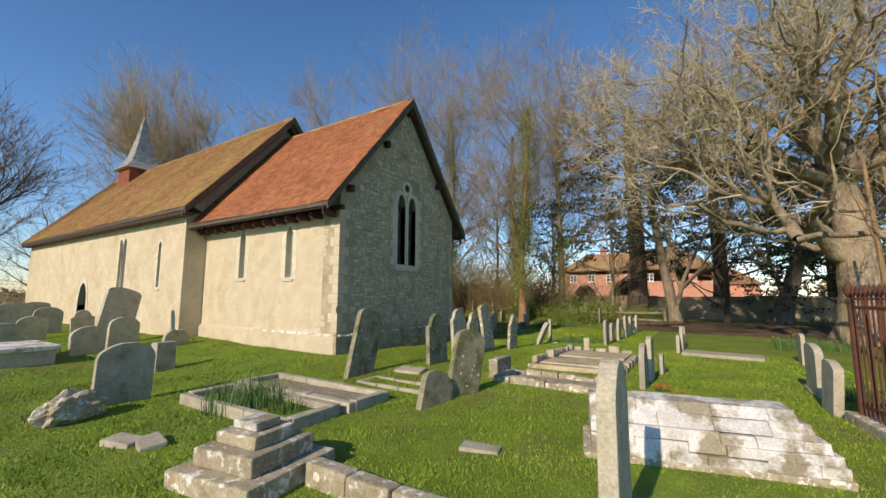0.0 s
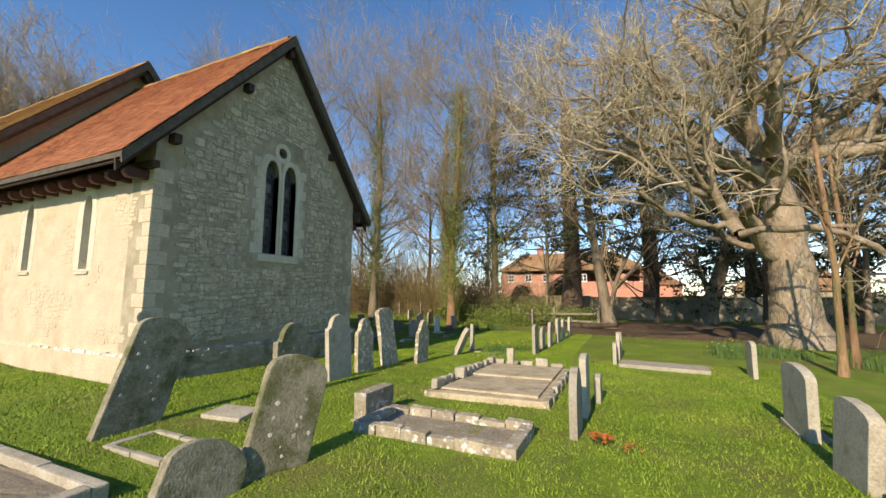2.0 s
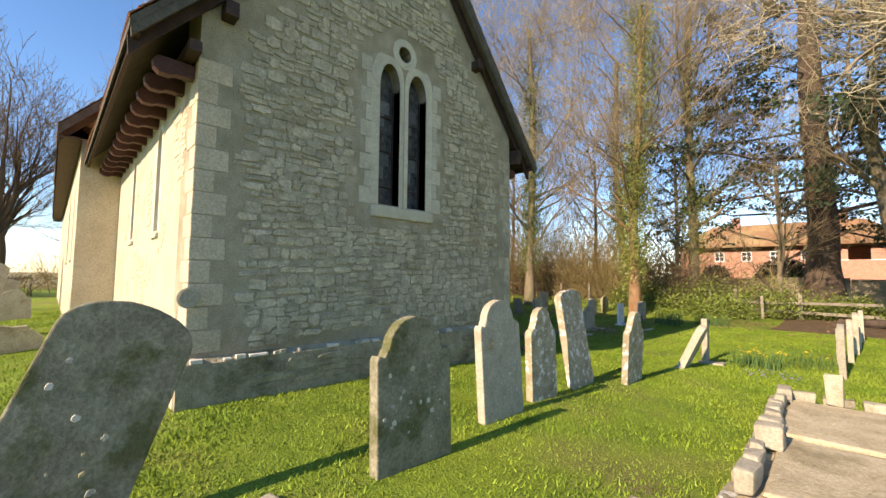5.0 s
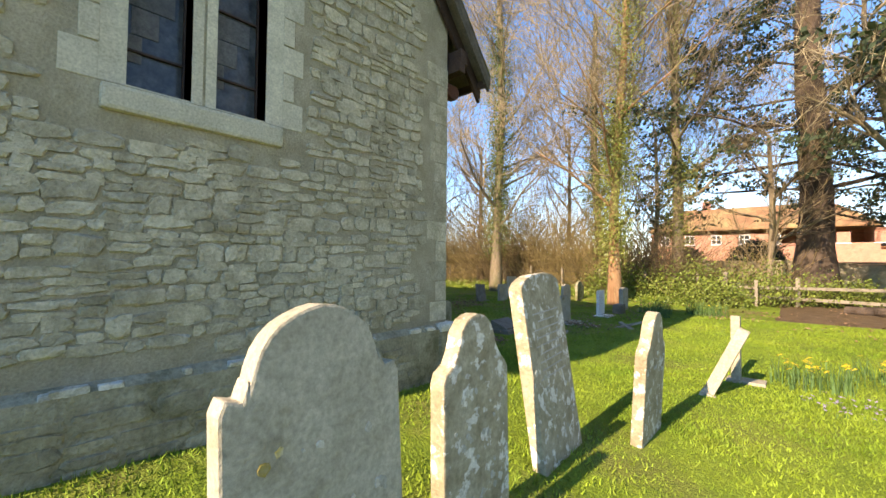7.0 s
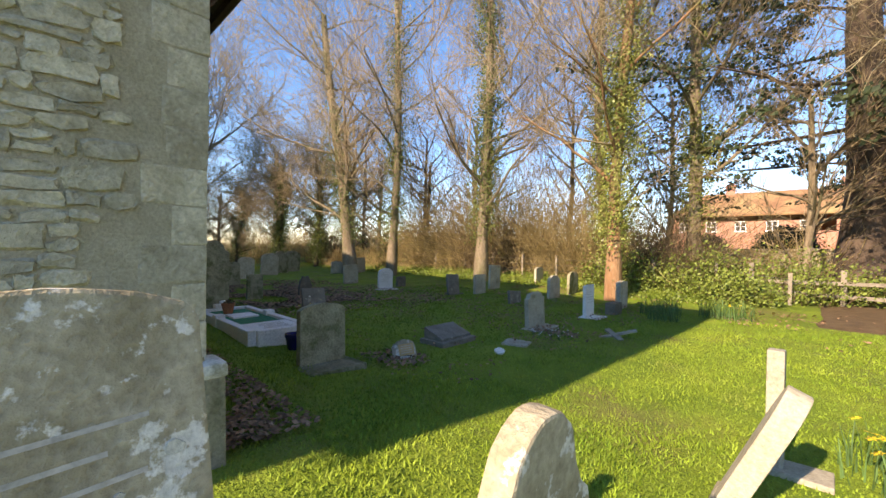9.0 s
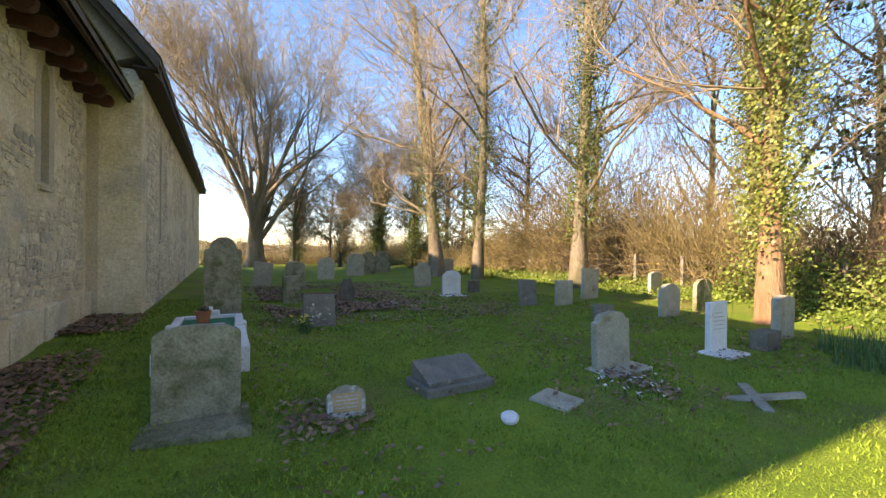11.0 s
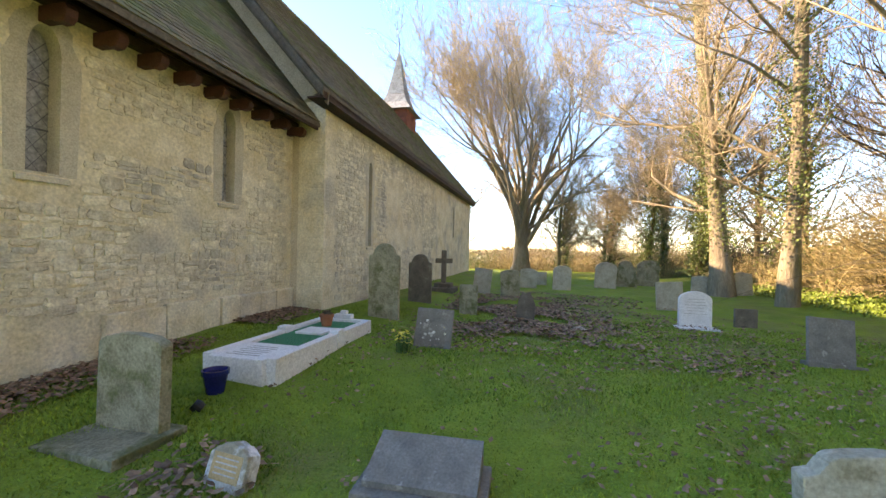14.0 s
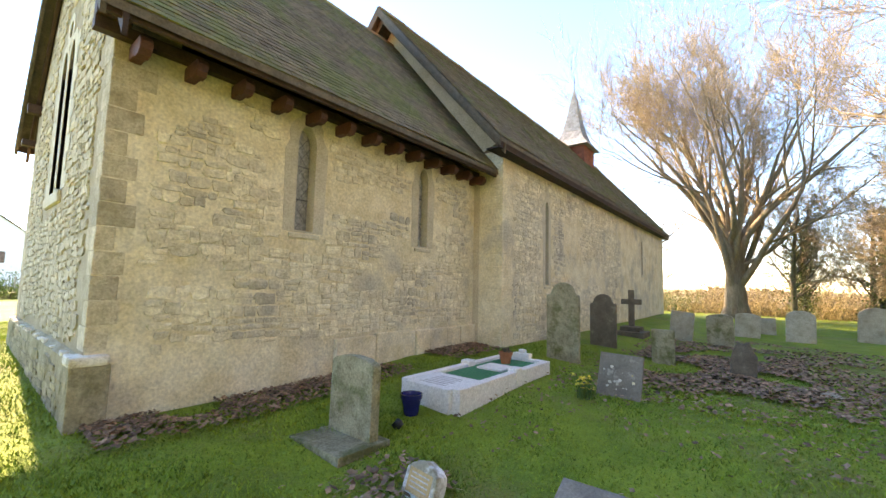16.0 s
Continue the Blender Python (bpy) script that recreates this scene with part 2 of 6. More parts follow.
def ground_z(x, y):
    """Height of the turf: level at the church's south wall, falling away to the north and east, with a low bank at the north hedge."""
    dx, dy = max(0.0, x, -24.5 - x), max(0.0, -y, y - 5.7)
    d = math.hypot(dx, dy)
    k = 1 - 0.8 * S((-1.5 - x) / 3.5) * S(y / 4)
    z = -0.2 * S(d / 4) - 0.18 * k * S((y + 0.5) / 7) - 0.08 * (1 - k) * S((d - 3) / 6)
    z += 0.14 * S((-2.5 - x) / 4) * S((1 - y) / 2)
    return z + 0.45 * S((y - 17.5) / 5) * S((3 - x) / 4)


def mesh_of(name, verts, faces, material, smooth=False):
    me = bpy.data.meshes.new(name)
    me.from_pydata(verts, [], faces)
    me.materials.append(material)
    if smooth:
        me.polygons.foreach_set("use_smooth", [True] * len(me.polygons))
    me.update()
    return me


def add(name, me, parent=None, label="", m=None):
    ob = new(name, me)
    if m is not None:
        ob.matrix_world = m
    if parent is not None:
        ob.parent = parent
    return tagged(ob, label)


def part(name, bm, material, parent, label=""):
    me = bpy.data.meshes.new(name)
    bm.to_mesh(me)
    bm.free()
    me.materials.append(material)
    return add(name, me, parent, label)


def empty(name, m, label, category, group="", kind=""):
    ob = new(name)
    ob.matrix_world = m
    ob.empty_display_size = 0.2
    return tagged(ob, label, category, group, kind)


def block(x0, y0, z0, x1, y1, z1, bevel=0.0, jit=0.0, bm=None):
    bm = bm or bmesh.new()
    r = bmesh.ops.create_cube(bm, size=1, matrix=Matrix.Translation(((x0 + x1) / 2, (y0 + y1) / 2, (z0 + z1) / 2)) @ Matrix.Diagonal((x1 - x0, y1 - y0, z1 - z0, 1)))
    vs = r["verts"]
    if jit:
        for v in vs:
            v.co += Vector((random.uniform(-jit, jit), random.uniform(-jit, jit), random.uniform(-jit, jit)))
    if bevel:
        es = list({e for v in vs for e in v.link_edges})
        bmesh.ops.bevel(bm, geom=es, offset=bevel, segments=2, affect="EDGES", profile=0.6)
    return bm


def prism(points, depth, bevel=0.0, jit=0.0):
    """An outline in (y, z) drawn out along x, centred on x = 0."""
    bm = bmesh.new()
    a = [bm.verts.new((-depth / 2, y + random.uniform(-jit, jit), z + random.uniform(-jit, jit))) for y, z in points]
    fa = bm.faces.new(a)
    r = bmesh.ops.extrude_face_region(bm, geom=[fa])
    vs = [g for g in r["geom"] if isinstance(g, bmesh.types.BMVert)]
    bmesh.ops.translate(bm, verts=vs, vec=(depth, 0, 0))
    bmesh.ops.recalc_face_normals(bm, faces=bm.faces)
    if bevel:
        es = [e for e in bm.edges if len(e.link_faces) == 2 and e.calc_face_angle(0) > 0.9]
        bmesh.ops.bevel(bm, geom=es, offset=bevel, segments=2, affect="EDGES", profile=0.6)
    return bm


def lathe(profile, n=16):
    bm = bmesh.new()
    rings = [[bm.verts.new((r * math.cos(2 * math.pi * i / n), r * math.sin(2 * math.pi * i / n), z)) for i in range(n)] for r, z in profile]
    for a, b in zip(rings, rings[1:]):
        for i in range(n):
            bm.faces.new((a[i], a[(i + 1) % n], b[(i + 1) % n], b[i]))
    bm.faces.new(rings[0][::-1])
    bm.faces.new(rings[-1])
    return bm


def lancet(cx, w, z0, z1, n=6):
    """A pointed window outline in (u, z)."""
    h = min(w * 0.95, (z1 - z0) * 0.5)
    pts = [(cx - w / 2, z0), (cx + w / 2, z0)]
    for i in range(n + 1):
        a = i / n
        pts.append((cx + w / 2 * (1 - a ** 1.7), z1 - h + h * math.sin(a * math.pi / 2)))
    for i in range(n - 1, -1, -1):
        a = i / n
        pts.append((cx - w / 2 * (1 - a ** 1.7), z1 - h + h * math.sin(a * math.pi / 2)))
    return pts


def round_hole(cx, cz, r, n=12):
    return [(cx + r * math.cos(2 * math.pi * i / n), cz + r * math.sin(2 * math.pi * i / n)) for i in range(n)]


def wall_mesh(outline, holes, place, thick):
    """A wall with openings through it. place(u, z, d) gives the point d metres behind the outer face."""
    bm = bmesh.new()
    es = []
    for loop in [outline] + holes:
        vs = [bm.verts.new((u, 0, z)) for u, z in loop]
        es += [bm.edges.new((a, b)) for a, b in zip(vs, vs[1:] + vs[:1])]
    bmesh.ops.triangle_fill(bm, use_beauty=True, use_dissolve=False, edges=es)
    r = bmesh.ops.extrude_face_region(bm, geom=list(bm.faces))
    for g in r["geom"]:
        if isinstance(g, bmesh.types.BMVert):
            g.co.y = thick
    for v in bm.verts:
        v.co = Vector(place(v.co.x, v.co.z, v.co.y))
    bmesh.ops.recalc_face_normals(bm, faces=bm.faces)
    return bm


def inside(u, z, poly):
    hit = False
    for (a, b), (c, d) in zip(poly, poly[1:] + poly[:1]):
        if (b > z) != (d > z) and u < (c - a) * (z - b) / (d - b) + a:
            hit = not hit
    return hit


def rubble_layout(outline, keep_out, rng, hs=(0.07, 0.17), ws=(0.08, 0.32)):
    us, zs = [p[0] for p in outline], [p[1] for p in outline]
    z, out = min(zs), []
    while z < max(zs):
        h = rng.uniform(*hs)
        u = min(us) + rng.uniform(-0.1, 0)
        while u < max(us):
            w = rng.uniform(*ws)
            cz = z + h / 2 + 0.04 * math.sin(u * 1.7 + z * 3) + 0.02 * math.sin(u * 5.1 + z * 7) + rng.uniform(-0.012, 0.012)
            if rng.random() < 0.3 and h > 0.11:
                parts = [(u + w / 2, cz - h / 4, w, h / 2), (u + w / 2, cz + h / 4, w, h / 2)]
            else:
                parts = [(u + w / 2, cz, w, h)]
            for q in parts:
                cu, cc, ww, hh = q
                if all(inside(cu + sx * ww / 2, cc + sz * hh / 2, outline) for sx in (-1, 1) for sz in (-1, 1)) and not any(
                        inside(cu + sx * ww / 2, cc + sz * hh / 2, k) for k in keep_out for sx in (-1, 0, 1) for sz in (-1, 1)):
                    out.append(q)
            u += w
        z += h
    return out


def stone_verts(w, h, proud, rng):
    """A rough stone face: eight outline points set in by the joint, swelling to the front."""
    j, vs = 0.032, []
    base = [(-w / 2, -h / 2), (0, -h / 2), (w / 2, -h / 2), (w / 2, 0), (w / 2, h / 2), (0, h / 2), (-w / 2, h / 2), (-w / 2, 0)]
    for d, inset in ((-0.01, 0.002), (proud, 0.010)):
        for k, (u, z) in enumerate(base):
            corner = min(w, h) * rng.uniform(0.03, 0.13) if k % 2 == 0 else 0.0
            su, sz = (0 if u == 0 else math.copysign(1, u)), (0 if z == 0 else math.copysign(1, z))
            vs.append((u - su * (inset + corner) + rng.uniform(-j, j) * 0.5, d + rng.uniform(-0.3, 0.3) * proud * (d > 0), z - sz * (inset + corner) + rng.uniform(-j, j) * 0.5))
    fs = [(8, 9, 10, 11, 12, 13, 14, 15)] + [(k, (k + 1) % 8, 8 + (k + 1) % 8, 8 + k) for k in range(8)]
    return vs, fs


def rubble_wall(parent, layout, turn, near, material, proud, rng, name="stone"):
    """Stones set in a wall: the 300 nearest the walk as pieces of their own, the rest joined. turn: matrix from (u, out, z) to the world."""
    layout = sorted(layout, key=lambda q: (q[0] - near[0]) ** 2 + (q[1] - near[1]) ** 2)
    shapes = []
    for k in range(10):
        vs, fs = stone_verts(0.2, 0.11, proud, rng)
        shapes.append(mesh_of(name, vs, fs, material))
    for q in layout[:300]:
        m = turn @ Matrix.Translation((q[0], 0, q[1])) @ Matrix.Diagonal((q[2] / 0.2, 1, q[3] / 0.11, 1))
        ob = new(name, rng.choice(shapes))
        ob.matrix_world = m
        ob.parent = parent
    V, F = [], []
    for q in layout[300:]:
        vs, fs = stone_verts(q[2], q[3], proud, rng)
        o = len(V)
        V += [tuple(turn @ Vector((a + q[0], b, c + q[1]))) for a, b, c in vs]
        F += [tuple(i + o for i in f) for f in fs]
    if V:
        rest = add("stonework", mesh_of("stonework", V, F, material), parent)
        tagged(rest, kind="stuff")


# ---- ground ----
def ground_mesh():
    xs = [-400, -150, -80, -50] + [-36 + i for i in range(11)] + [-25 + 0.5 * i for i in range(92)] + [22 + 2 * i for i in range(8)] + [50, 80, 150, 400]
    ys = [-400, -150, -80, -40, -25, -18, -14] + [-12 + 0.5 * i for i in range(74)] + [26, 28, 31, 35, 40, 50, 80, 150, 400]
    V = [(x, y, ground_z(x, y) + 0.025 * noise.noise(Vector((x * 0.7, y * 0.7, 0)))) for y in ys for x in xs]
    n = len(xs)
    F = [(j * n + i, j * n + i + 1, (j + 1) * n + i + 1, (j + 1) * n + i) for j in range(len(ys) - 1) for i in range(n - 1)]
    return mesh_of("ground", V, F, GRASS, True)


ground = tagged(add("ground", ground_mesh()), "mown green churchyard grass with moss and bare patches", "ground", kind="structure")


def scatter_mesh(name, pts, size, material, rng, up=False, aspect=0.6, tilt=0.5):
    """Small leaves: one kinked quad each, at the given points."""
    V, F = [], []
    for p in pts:
        s = size * rng.uniform(0.6, 1.4)
        a, b = rng.uniform(0, 6.283), rng.uniform(-tilt, tilt)
        ux, uy = math.cos(a), math.sin(a)
        if up:
            n = Vector((rng.gauss(0, 1), rng.gauss(0, 1), rng.gauss(0, 0.8))).normalized()
            u = n.orthogonal().normalized()
            w = n.cross(u)
        else:
            u = Vector((ux, uy, b))
            w = Vector((-uy, ux, rng.uniform(-tilt, tilt)))
        o = len(V)
        p = Vector(p)
        V += [tuple(p - u * s * 0.5), tuple(p + w * s * aspect * 0.5), tuple(p + u * s * 0.5), tuple(p - w * s * aspect * 0.5)]
        F.append((o, o + 1, o + 2, o + 3))
    return mesh_of(name, V, F, material)


def grass_blades(count, seed, region, h=0.034):
    """Short blades of turf, denser towards the walked line."""
    g = np.random.default_rng(seed)
    x = g.uniform(region[0], region[2], count)
    y = g.uniform(region[1], region[3], count)
    ok = ~((x < 0.05) & (x > -24.6) & (y > -0.05 - 0.7 * (x < -6.6)) & (y < 5.8 + 0.75 * (x < -6.6)))
    x, y = x[ok], y[ok]
    n = len(x)
    z = np.array([ground_z(a, b) for a, b in zip(x, y)]) + np.array([0.025 * noise.noise(Vector((a * 0.7, b * 0.7, 0))) for a, b in zip(x, y)]) - 0.012
    a = g.uniform(0, 6.283, n)
    hh = h * g.uniform(0.5, 1.5, n) * (0.8 + 0.5 * np.sin(x * 1.7 + 2 * np.sin(y)) ** 2)
    w = 0.006 + 0.006 * g.random(n)
    lx, ly = g.normal(0, 0.5, n) * hh, g.normal(0, 0.5, n) * hh
    V = np.empty((n, 3, 3))
    V[:, 0] = np.stack([x - np.cos(a) * w, y - np.sin(a) * w, z], 1)
    V[:, 1] = np.stack([x + np.cos(a) * w, y + np.sin(a) * w, z], 1)
    V[:, 2] = np.stack([x + lx, y + ly, z + hh], 1)
    me = bpy.data.meshes.new("grass")
    me.vertices.add(n * 3)
    me.vertices.foreach_set("co", V.ravel())
    me.loops.add(n * 3)
    me.loops.foreach_set("vertex_index", np.arange(n * 3))
    me.polygons.add(n)
    me.polygons.foreach_set("loop_start", np.arange(0, n * 3, 3))
    me.materials.append(BLADE)
    me.update()
    me.validate()
    return me


tagged(add("grass", grass_blades(260000, 1, (-3, -7.5, 11, 9))), "short bright green grass blades over the lawn", "grass", kind="stuff")
tagged(add("grass", grass_blades(190000, 2, (-9, 6, 6, 17))), "short mossy green grass blades over the shaded lawn", "grass", kind="stuff")
tagged(add("grass", grass_blades(60000, 3, (-14, -7, -3, 0))), "short bright green grass blades by the wall", "grass", kind="stuff")

# ---- the church ----
church = empty("church", pose(0, 0, 0), "small medieval stone church with clay tiled roofs and bell turret", "church")
CX, CW = -6.64, 5.72                       # chancel: length to the west, width
NX, NY0, NY1 = -24.5, -0.70, 6.48          # nave
CE_Z, CR_Z = 3.85, 8.03                    # chancel eave and ridge
NE_Z, NR_Z = 4.35, 8.88
MID = 2.86


def roof_c(y):
    return CR_Z - 0.16 - abs(y - MID) * (CR_Z - CE_Z) / 3.5


def roof_n(y):
    return NR_Z - 0.16 - abs(y - MID) * (NR_Z - NE_Z) / 3.95


rng = random.Random(5)
east_outline = [(0, -0.4), (CW, -0.4), (CW, roof_c(CW)), (MID, roof_c(MID)), (0, roof_c(0))]
E_L, E_R, E_O = lancet(2.60, 0.39, 2.47, 4.72), lancet(3.16, 0.39, 2.47, 4.72), round_hole(2.88, 4.98, 0.13)
east = part("east_wall", wall_mesh(east_outline, [E_L, E_R, E_O], lambda u, z, d: (-d, u, z), 0.6), MORTAR, church, "grey-buff rubble stone gable wall, flush pointed")

S_WIN = [(-4.40, 0.30, 2.02, 3.50), (-2.05, 0.30, 2.0, 3.48)]
N_WIN = [(-2.29, 0.30, 2.0, 3.56), (-4.87, 0.27, 2.0, 3.54)]
NS_WIN = [(-11.45, 0.26, 1.75, 3.72), (-11.85, 0.26, 1.75, 3.72), (-8.42, 0.22, 1.75, 3.40)]
NN_WIN = [(-8.95, 0.20, 1.33, 3.52), (-19.5, 0.18, 1.95, 3.5)]
S_DOOR = lancet(-15.6, 1.05, -0.3, 2.0)


def long_wall(name, x0, x1, y, out, top, wins, material, label, extra=()):
    outline = [(x0, -0.5), (x1, -0.5), (x1, top), (x0, top)]
    holes = [lancet(*w) for w in wins] + list(extra)
    return part(name, wall_mesh(outline, holes, lambda u, z, d: (u, y - out * d, z), 0.6), material, church, label)


wall_s = long_wall("south_wall", CX, -0.6, 0.0, -1, 3.9, S_WIN, RENDER, "cream lime rendered stone wall, weathered at its foot")
part("south_wall", block(-0.6, 0.002, -0.5, -0.002, 0.6, 3.9), RENDER, church)
wall_n = long_wall("north_wall", CX, -0.002, CW + 0.003, 1, 3.9, N_WIN, MORTAR_N, "ochre rendered rubble wall with worn grey patches")
nave_s = long_wall("nave_south_wall", NX, CX, NY0, -1, 4.3, NS_WIN, RENDER, "cream lime rendered nave wall", [S_DOOR])
nave_n = long_wall("nave_north_wall", NX, CX, NY1, 1, 4.3, NN_WIN, MORTAR_N, "ochre flint rubble nave wall")
nave_gable = [(NY0 + 0.6, -0.4), (NY1 - 0.6, -0.4), (NY1 - 0.6, 4.3), (NY1, roof_n(NY1)), (MID, roof_n(MID)), (NY0, roof_n(NY0)), (NY0 + 0.6, 4.3)]
nave_e = part("nave_east_wall", wall_mesh(nave_gable, [], lambda u, z, d: (CX - d, u, z), 0.6), RENDER, church, "cream plastered gable above the chancel roof")
part("nave_west_wall", wall_mesh(nave_gable, [], lambda u, z, d: (NX + d, u, z), 0.6), RENDER, church)
part("church_floor", block(NX + 0.1, NY0 + 0.1, -0.45, -0.1, NY1 - 0.9, -0.35), MORTAR, church)


def plinth_course(u0, u1, at, name):
    """A battered plinth with a white-topped weathered ledge. at(u, out, z) gives the point."""
    bm = bmesh.new()
    pr = [(0.085, -0.6), (0.075, 0.44), (0.0, 0.50), (-0.05, 0.50), (-0.05, -0.6)]
    us = list(np.arange(u0, u1 - 0.05, 0.3)) + [u1]
    rows = [[bm.verts.new(at(u, o + rng.uniform(-.006, .006), z + rng.uniform(-.008, .008))) for o, z in pr] for u in us]
    for va, vb in zip(rows, rows[1:]):
        for i in range(5):
            bm.faces.new((va[i], va[(i + 1) % 5], vb[(i + 1) % 5], vb[i]))
    bm.faces.new(rows[0])
    bm.faces.new(rows[-1][::-1])
    bmesh.ops.recalc_face_normals(bm, faces=bm.faces)
    pl = part(name, bm, PLINTH, church, "mossy stone plinth")
    return pl


pl_e = plinth_course(-0.08, CW + 0.08, lambda u, o, z: (o + 0.004, u, z), "plinth")
pl_s = plinth_course(CX, -0.01, lambda u, o, z: (u, -o - 0.004, z), "plinth")
pl_s.data.materials[0] = RENDER
# flakes of old limewash on the ledges
for _ in range(26):
    y = rng.uniform(0.1, CW)
    w = rng.uniform(0.05, 0.2)
    part("limewash_patch", block(0.02, y - w / 2, 0.445, 0.083, y + w / 2, 0.475 + rng.uniform(0, 0.02), 0.01, 0.008), LIME, pl_e)
for _ in range(20):
    x = rng.uniform(-3.6, -0.05)
    w = rng.uniform(0.12, 0.4)
    part("limewash_patch", block(x - w / 2, -0.086, 0.44, x + w / 2, -0.02, 0.48 + rng.uniform(0, 0.03), 0.01, 0.008), LIME, pl_s)
part("quoin_base", block(-0.2, CW - 0.2, -0.55, 0.11, CW + 0.11, 0.42, 0.02, 0.01), PLINTH, church)
part("quoin_cap", block(-0.2, CW - 0.2, 0.42, 0.12, CW + 0.12, 0.52, 0.03, 0.01), LIME, church, "whitened weathered stone cap")
# footing course on the north wall, worn and uneven
u = CX
while u < -3.3:
    w = rng.uniform(0.35, 1.1)
    part("footing_stone", block(u, CW - 0.02, -0.5, u + w - 0.006, CW + 0.075 + rng.uniform(0, .02), 0.42 + rng.uniform(-0.03, 0.02), 0.025, 0.012), MORTAR_N, church, "worn ochre stone footing")
    u += w


def frame_of(name, cx, w, z0, z1, out, at, material, band=0.17, sill=True, glass=GLASS):
    """A lancet's dressed surround, recessed splay, sill, glass and bars."""
    win = new(name)
    win.empty_display_size = 0.1
    win.parent = church
    tagged(win, "narrow pointed lancet window with leaded glass in a pale stone surround")
    outer, inner = lancet(cx, w + 2 * band, z0 - 0.02, z1 + band * 1.1), lancet(cx, w, z0, z1)
    outer = [(u + (0.03 if (k % 3) else -0.02) * (1 if u > cx else -1), z) if k > 1 else (u, z) for k, (u, z) in enumerate(outer)]
    bm = bmesh.new()
    n = len(inner)
    for d0, d1, A, B in ((0.004, 0.004, outer, inner),):
        va = [bm.verts.new(at(u, d0, z)) for u, z in A]
        vb = [bm.verts.new(at(u, d1, z)) for u, z in B]
        vc = [bm.verts.new(at(u, -0.17, z)) for u, z in lancet(cx, w - 0.03, z0 + 0.02, z1 - 0.03)]
        vd = [bm.verts.new(at(u, -0.02, z)) for u, z in A]
        for i in range(n):
            j = (i + 1) % n
            bm.faces.new((va[i], va[j], vb[j], vb[i]))
            bm.faces.new((vb[i], vb[j], vc[j], vc[i]))
            bm.faces.new((vd[i], vd[j], va[j], va[i]))
    bmesh.ops.recalc_face_normals(bm, faces=bm.faces)
    part("surround", bm, material, win)
    g = bmesh.new()
    g.faces.new([g.verts.new(at(u, -0.16, z)) for u, z in lancet(cx, w, z0, z1)])
    part("pane", g, glass, win, "leaded glass")
    bars = bmesh.new()
    for s in (-1, 1):
        t = z0 - w
        while t < z1:
            pts = [(cx - w / 2, t if s > 0 else t + w * 1.3), (cx + w / 2, t + w * 1.3 if s > 0 else t)]
            (u0, a0), (u1, a1) = pts
            if z0 < (a0 + a1) / 2 < z1 - 0.1:
                q = [bars.verts.new(at(u0, -0.155, a0)), bars.verts.new(at(u1, -0.155, a1)), bars.verts.new(at(u1, -0.155, a1 + 0.012)), bars.verts.new(at(u0, -0.155, a0 + 0.012))]
                bars.faces.new(q)
            t += 0.2
    for k in (0.3, 0.62):
        zz = z0 + (z1 - z0) * k
        vs = [bars.verts.new(at(u, -0.15, z)) for u, z in ((cx - w / 2, zz), (cx + w / 2, zz), (cx + w / 2, zz + 0.02), (cx - w / 2, zz + 0.02))]
        bars.faces.new(vs)
    tagged(part("leading", bars, LEAD, win), kind="stuff")
    if sill:
        b = bmesh.new()
        pr = [(0.035, z0 - 0.10), (0.035, z0 - 0.05), (-0.16, z0 + 0.03), (-0.16, z0 - 0.10)]
        va = [b.verts.new(at(cx - w / 2 - 0.09, o, z)) for o, z in pr]
        vb = [b.verts.new(at(cx + w / 2 + 0.09, o, z)) for o, z in pr]
        for i in range(4):
            b.faces.new((va[i], va[(i + 1) % 4], vb[(i + 1) % 4], vb[i]))
        b.faces.new(va)
        b.faces.new(vb[::-1])
        bmesh.ops.recalc_face_normals(b, faces=b.faces)
        part("sill", b, material, win)
    return win


for w in S_WIN:
    frame_of("lancet_window", *w, -1, lambda u, o, z: (u, -o, z), ASHLAR, glass=GLASS_PALE)
for w in N_WIN:
    frame_of("lancet_window", *w, 1, lambda u, o, z: (u, CW + 0.003 + o, z), ASHLAR, glass=GLASS_PALE)
for w in NS_WIN:
    frame_of("lancet_window", *w, -1, lambda u, o, z: (u, NY0 - o, z), ASHLAR, 0.1)
for w in NN_WIN:
    frame_of("lancet_window", *w, 1, lambda u, o, z: (u, NY1 + o, z), ASHLAR, 0.13)

# the two-light east window with its eye
ewin = new("east_window")
ewin.parent = church
tagged(ewin, "two-light pointed east window with a round eye and dark leaded glass")


def at_e(u, o, z):
    return (o, u, z)


def ring(outer, inner, depth, bm, lift=0.006):
    n = len(inner)
    va = [bm.verts.new(at_e(u, lift, z)) for u, z in outer]
    vb = [bm.verts.new(at_e(u, lift, z)) for u, z in inner]
    vc = [bm.verts.new(at_e(u, -depth, z)) for u, z in inner]
    vd = [bm.verts.new(at_e(u, -0.03, z)) for u, z in outer]
    for i in range(n):
        j = (i + 1) % n
        bm.faces.new((va[i], va[j], vb[j], vb[i]))
        bm.faces.new((vb[i], vb[j], vc[j], vc[i]))
        bm.faces.new((vd[i], vd[j], va[j], va[i]))


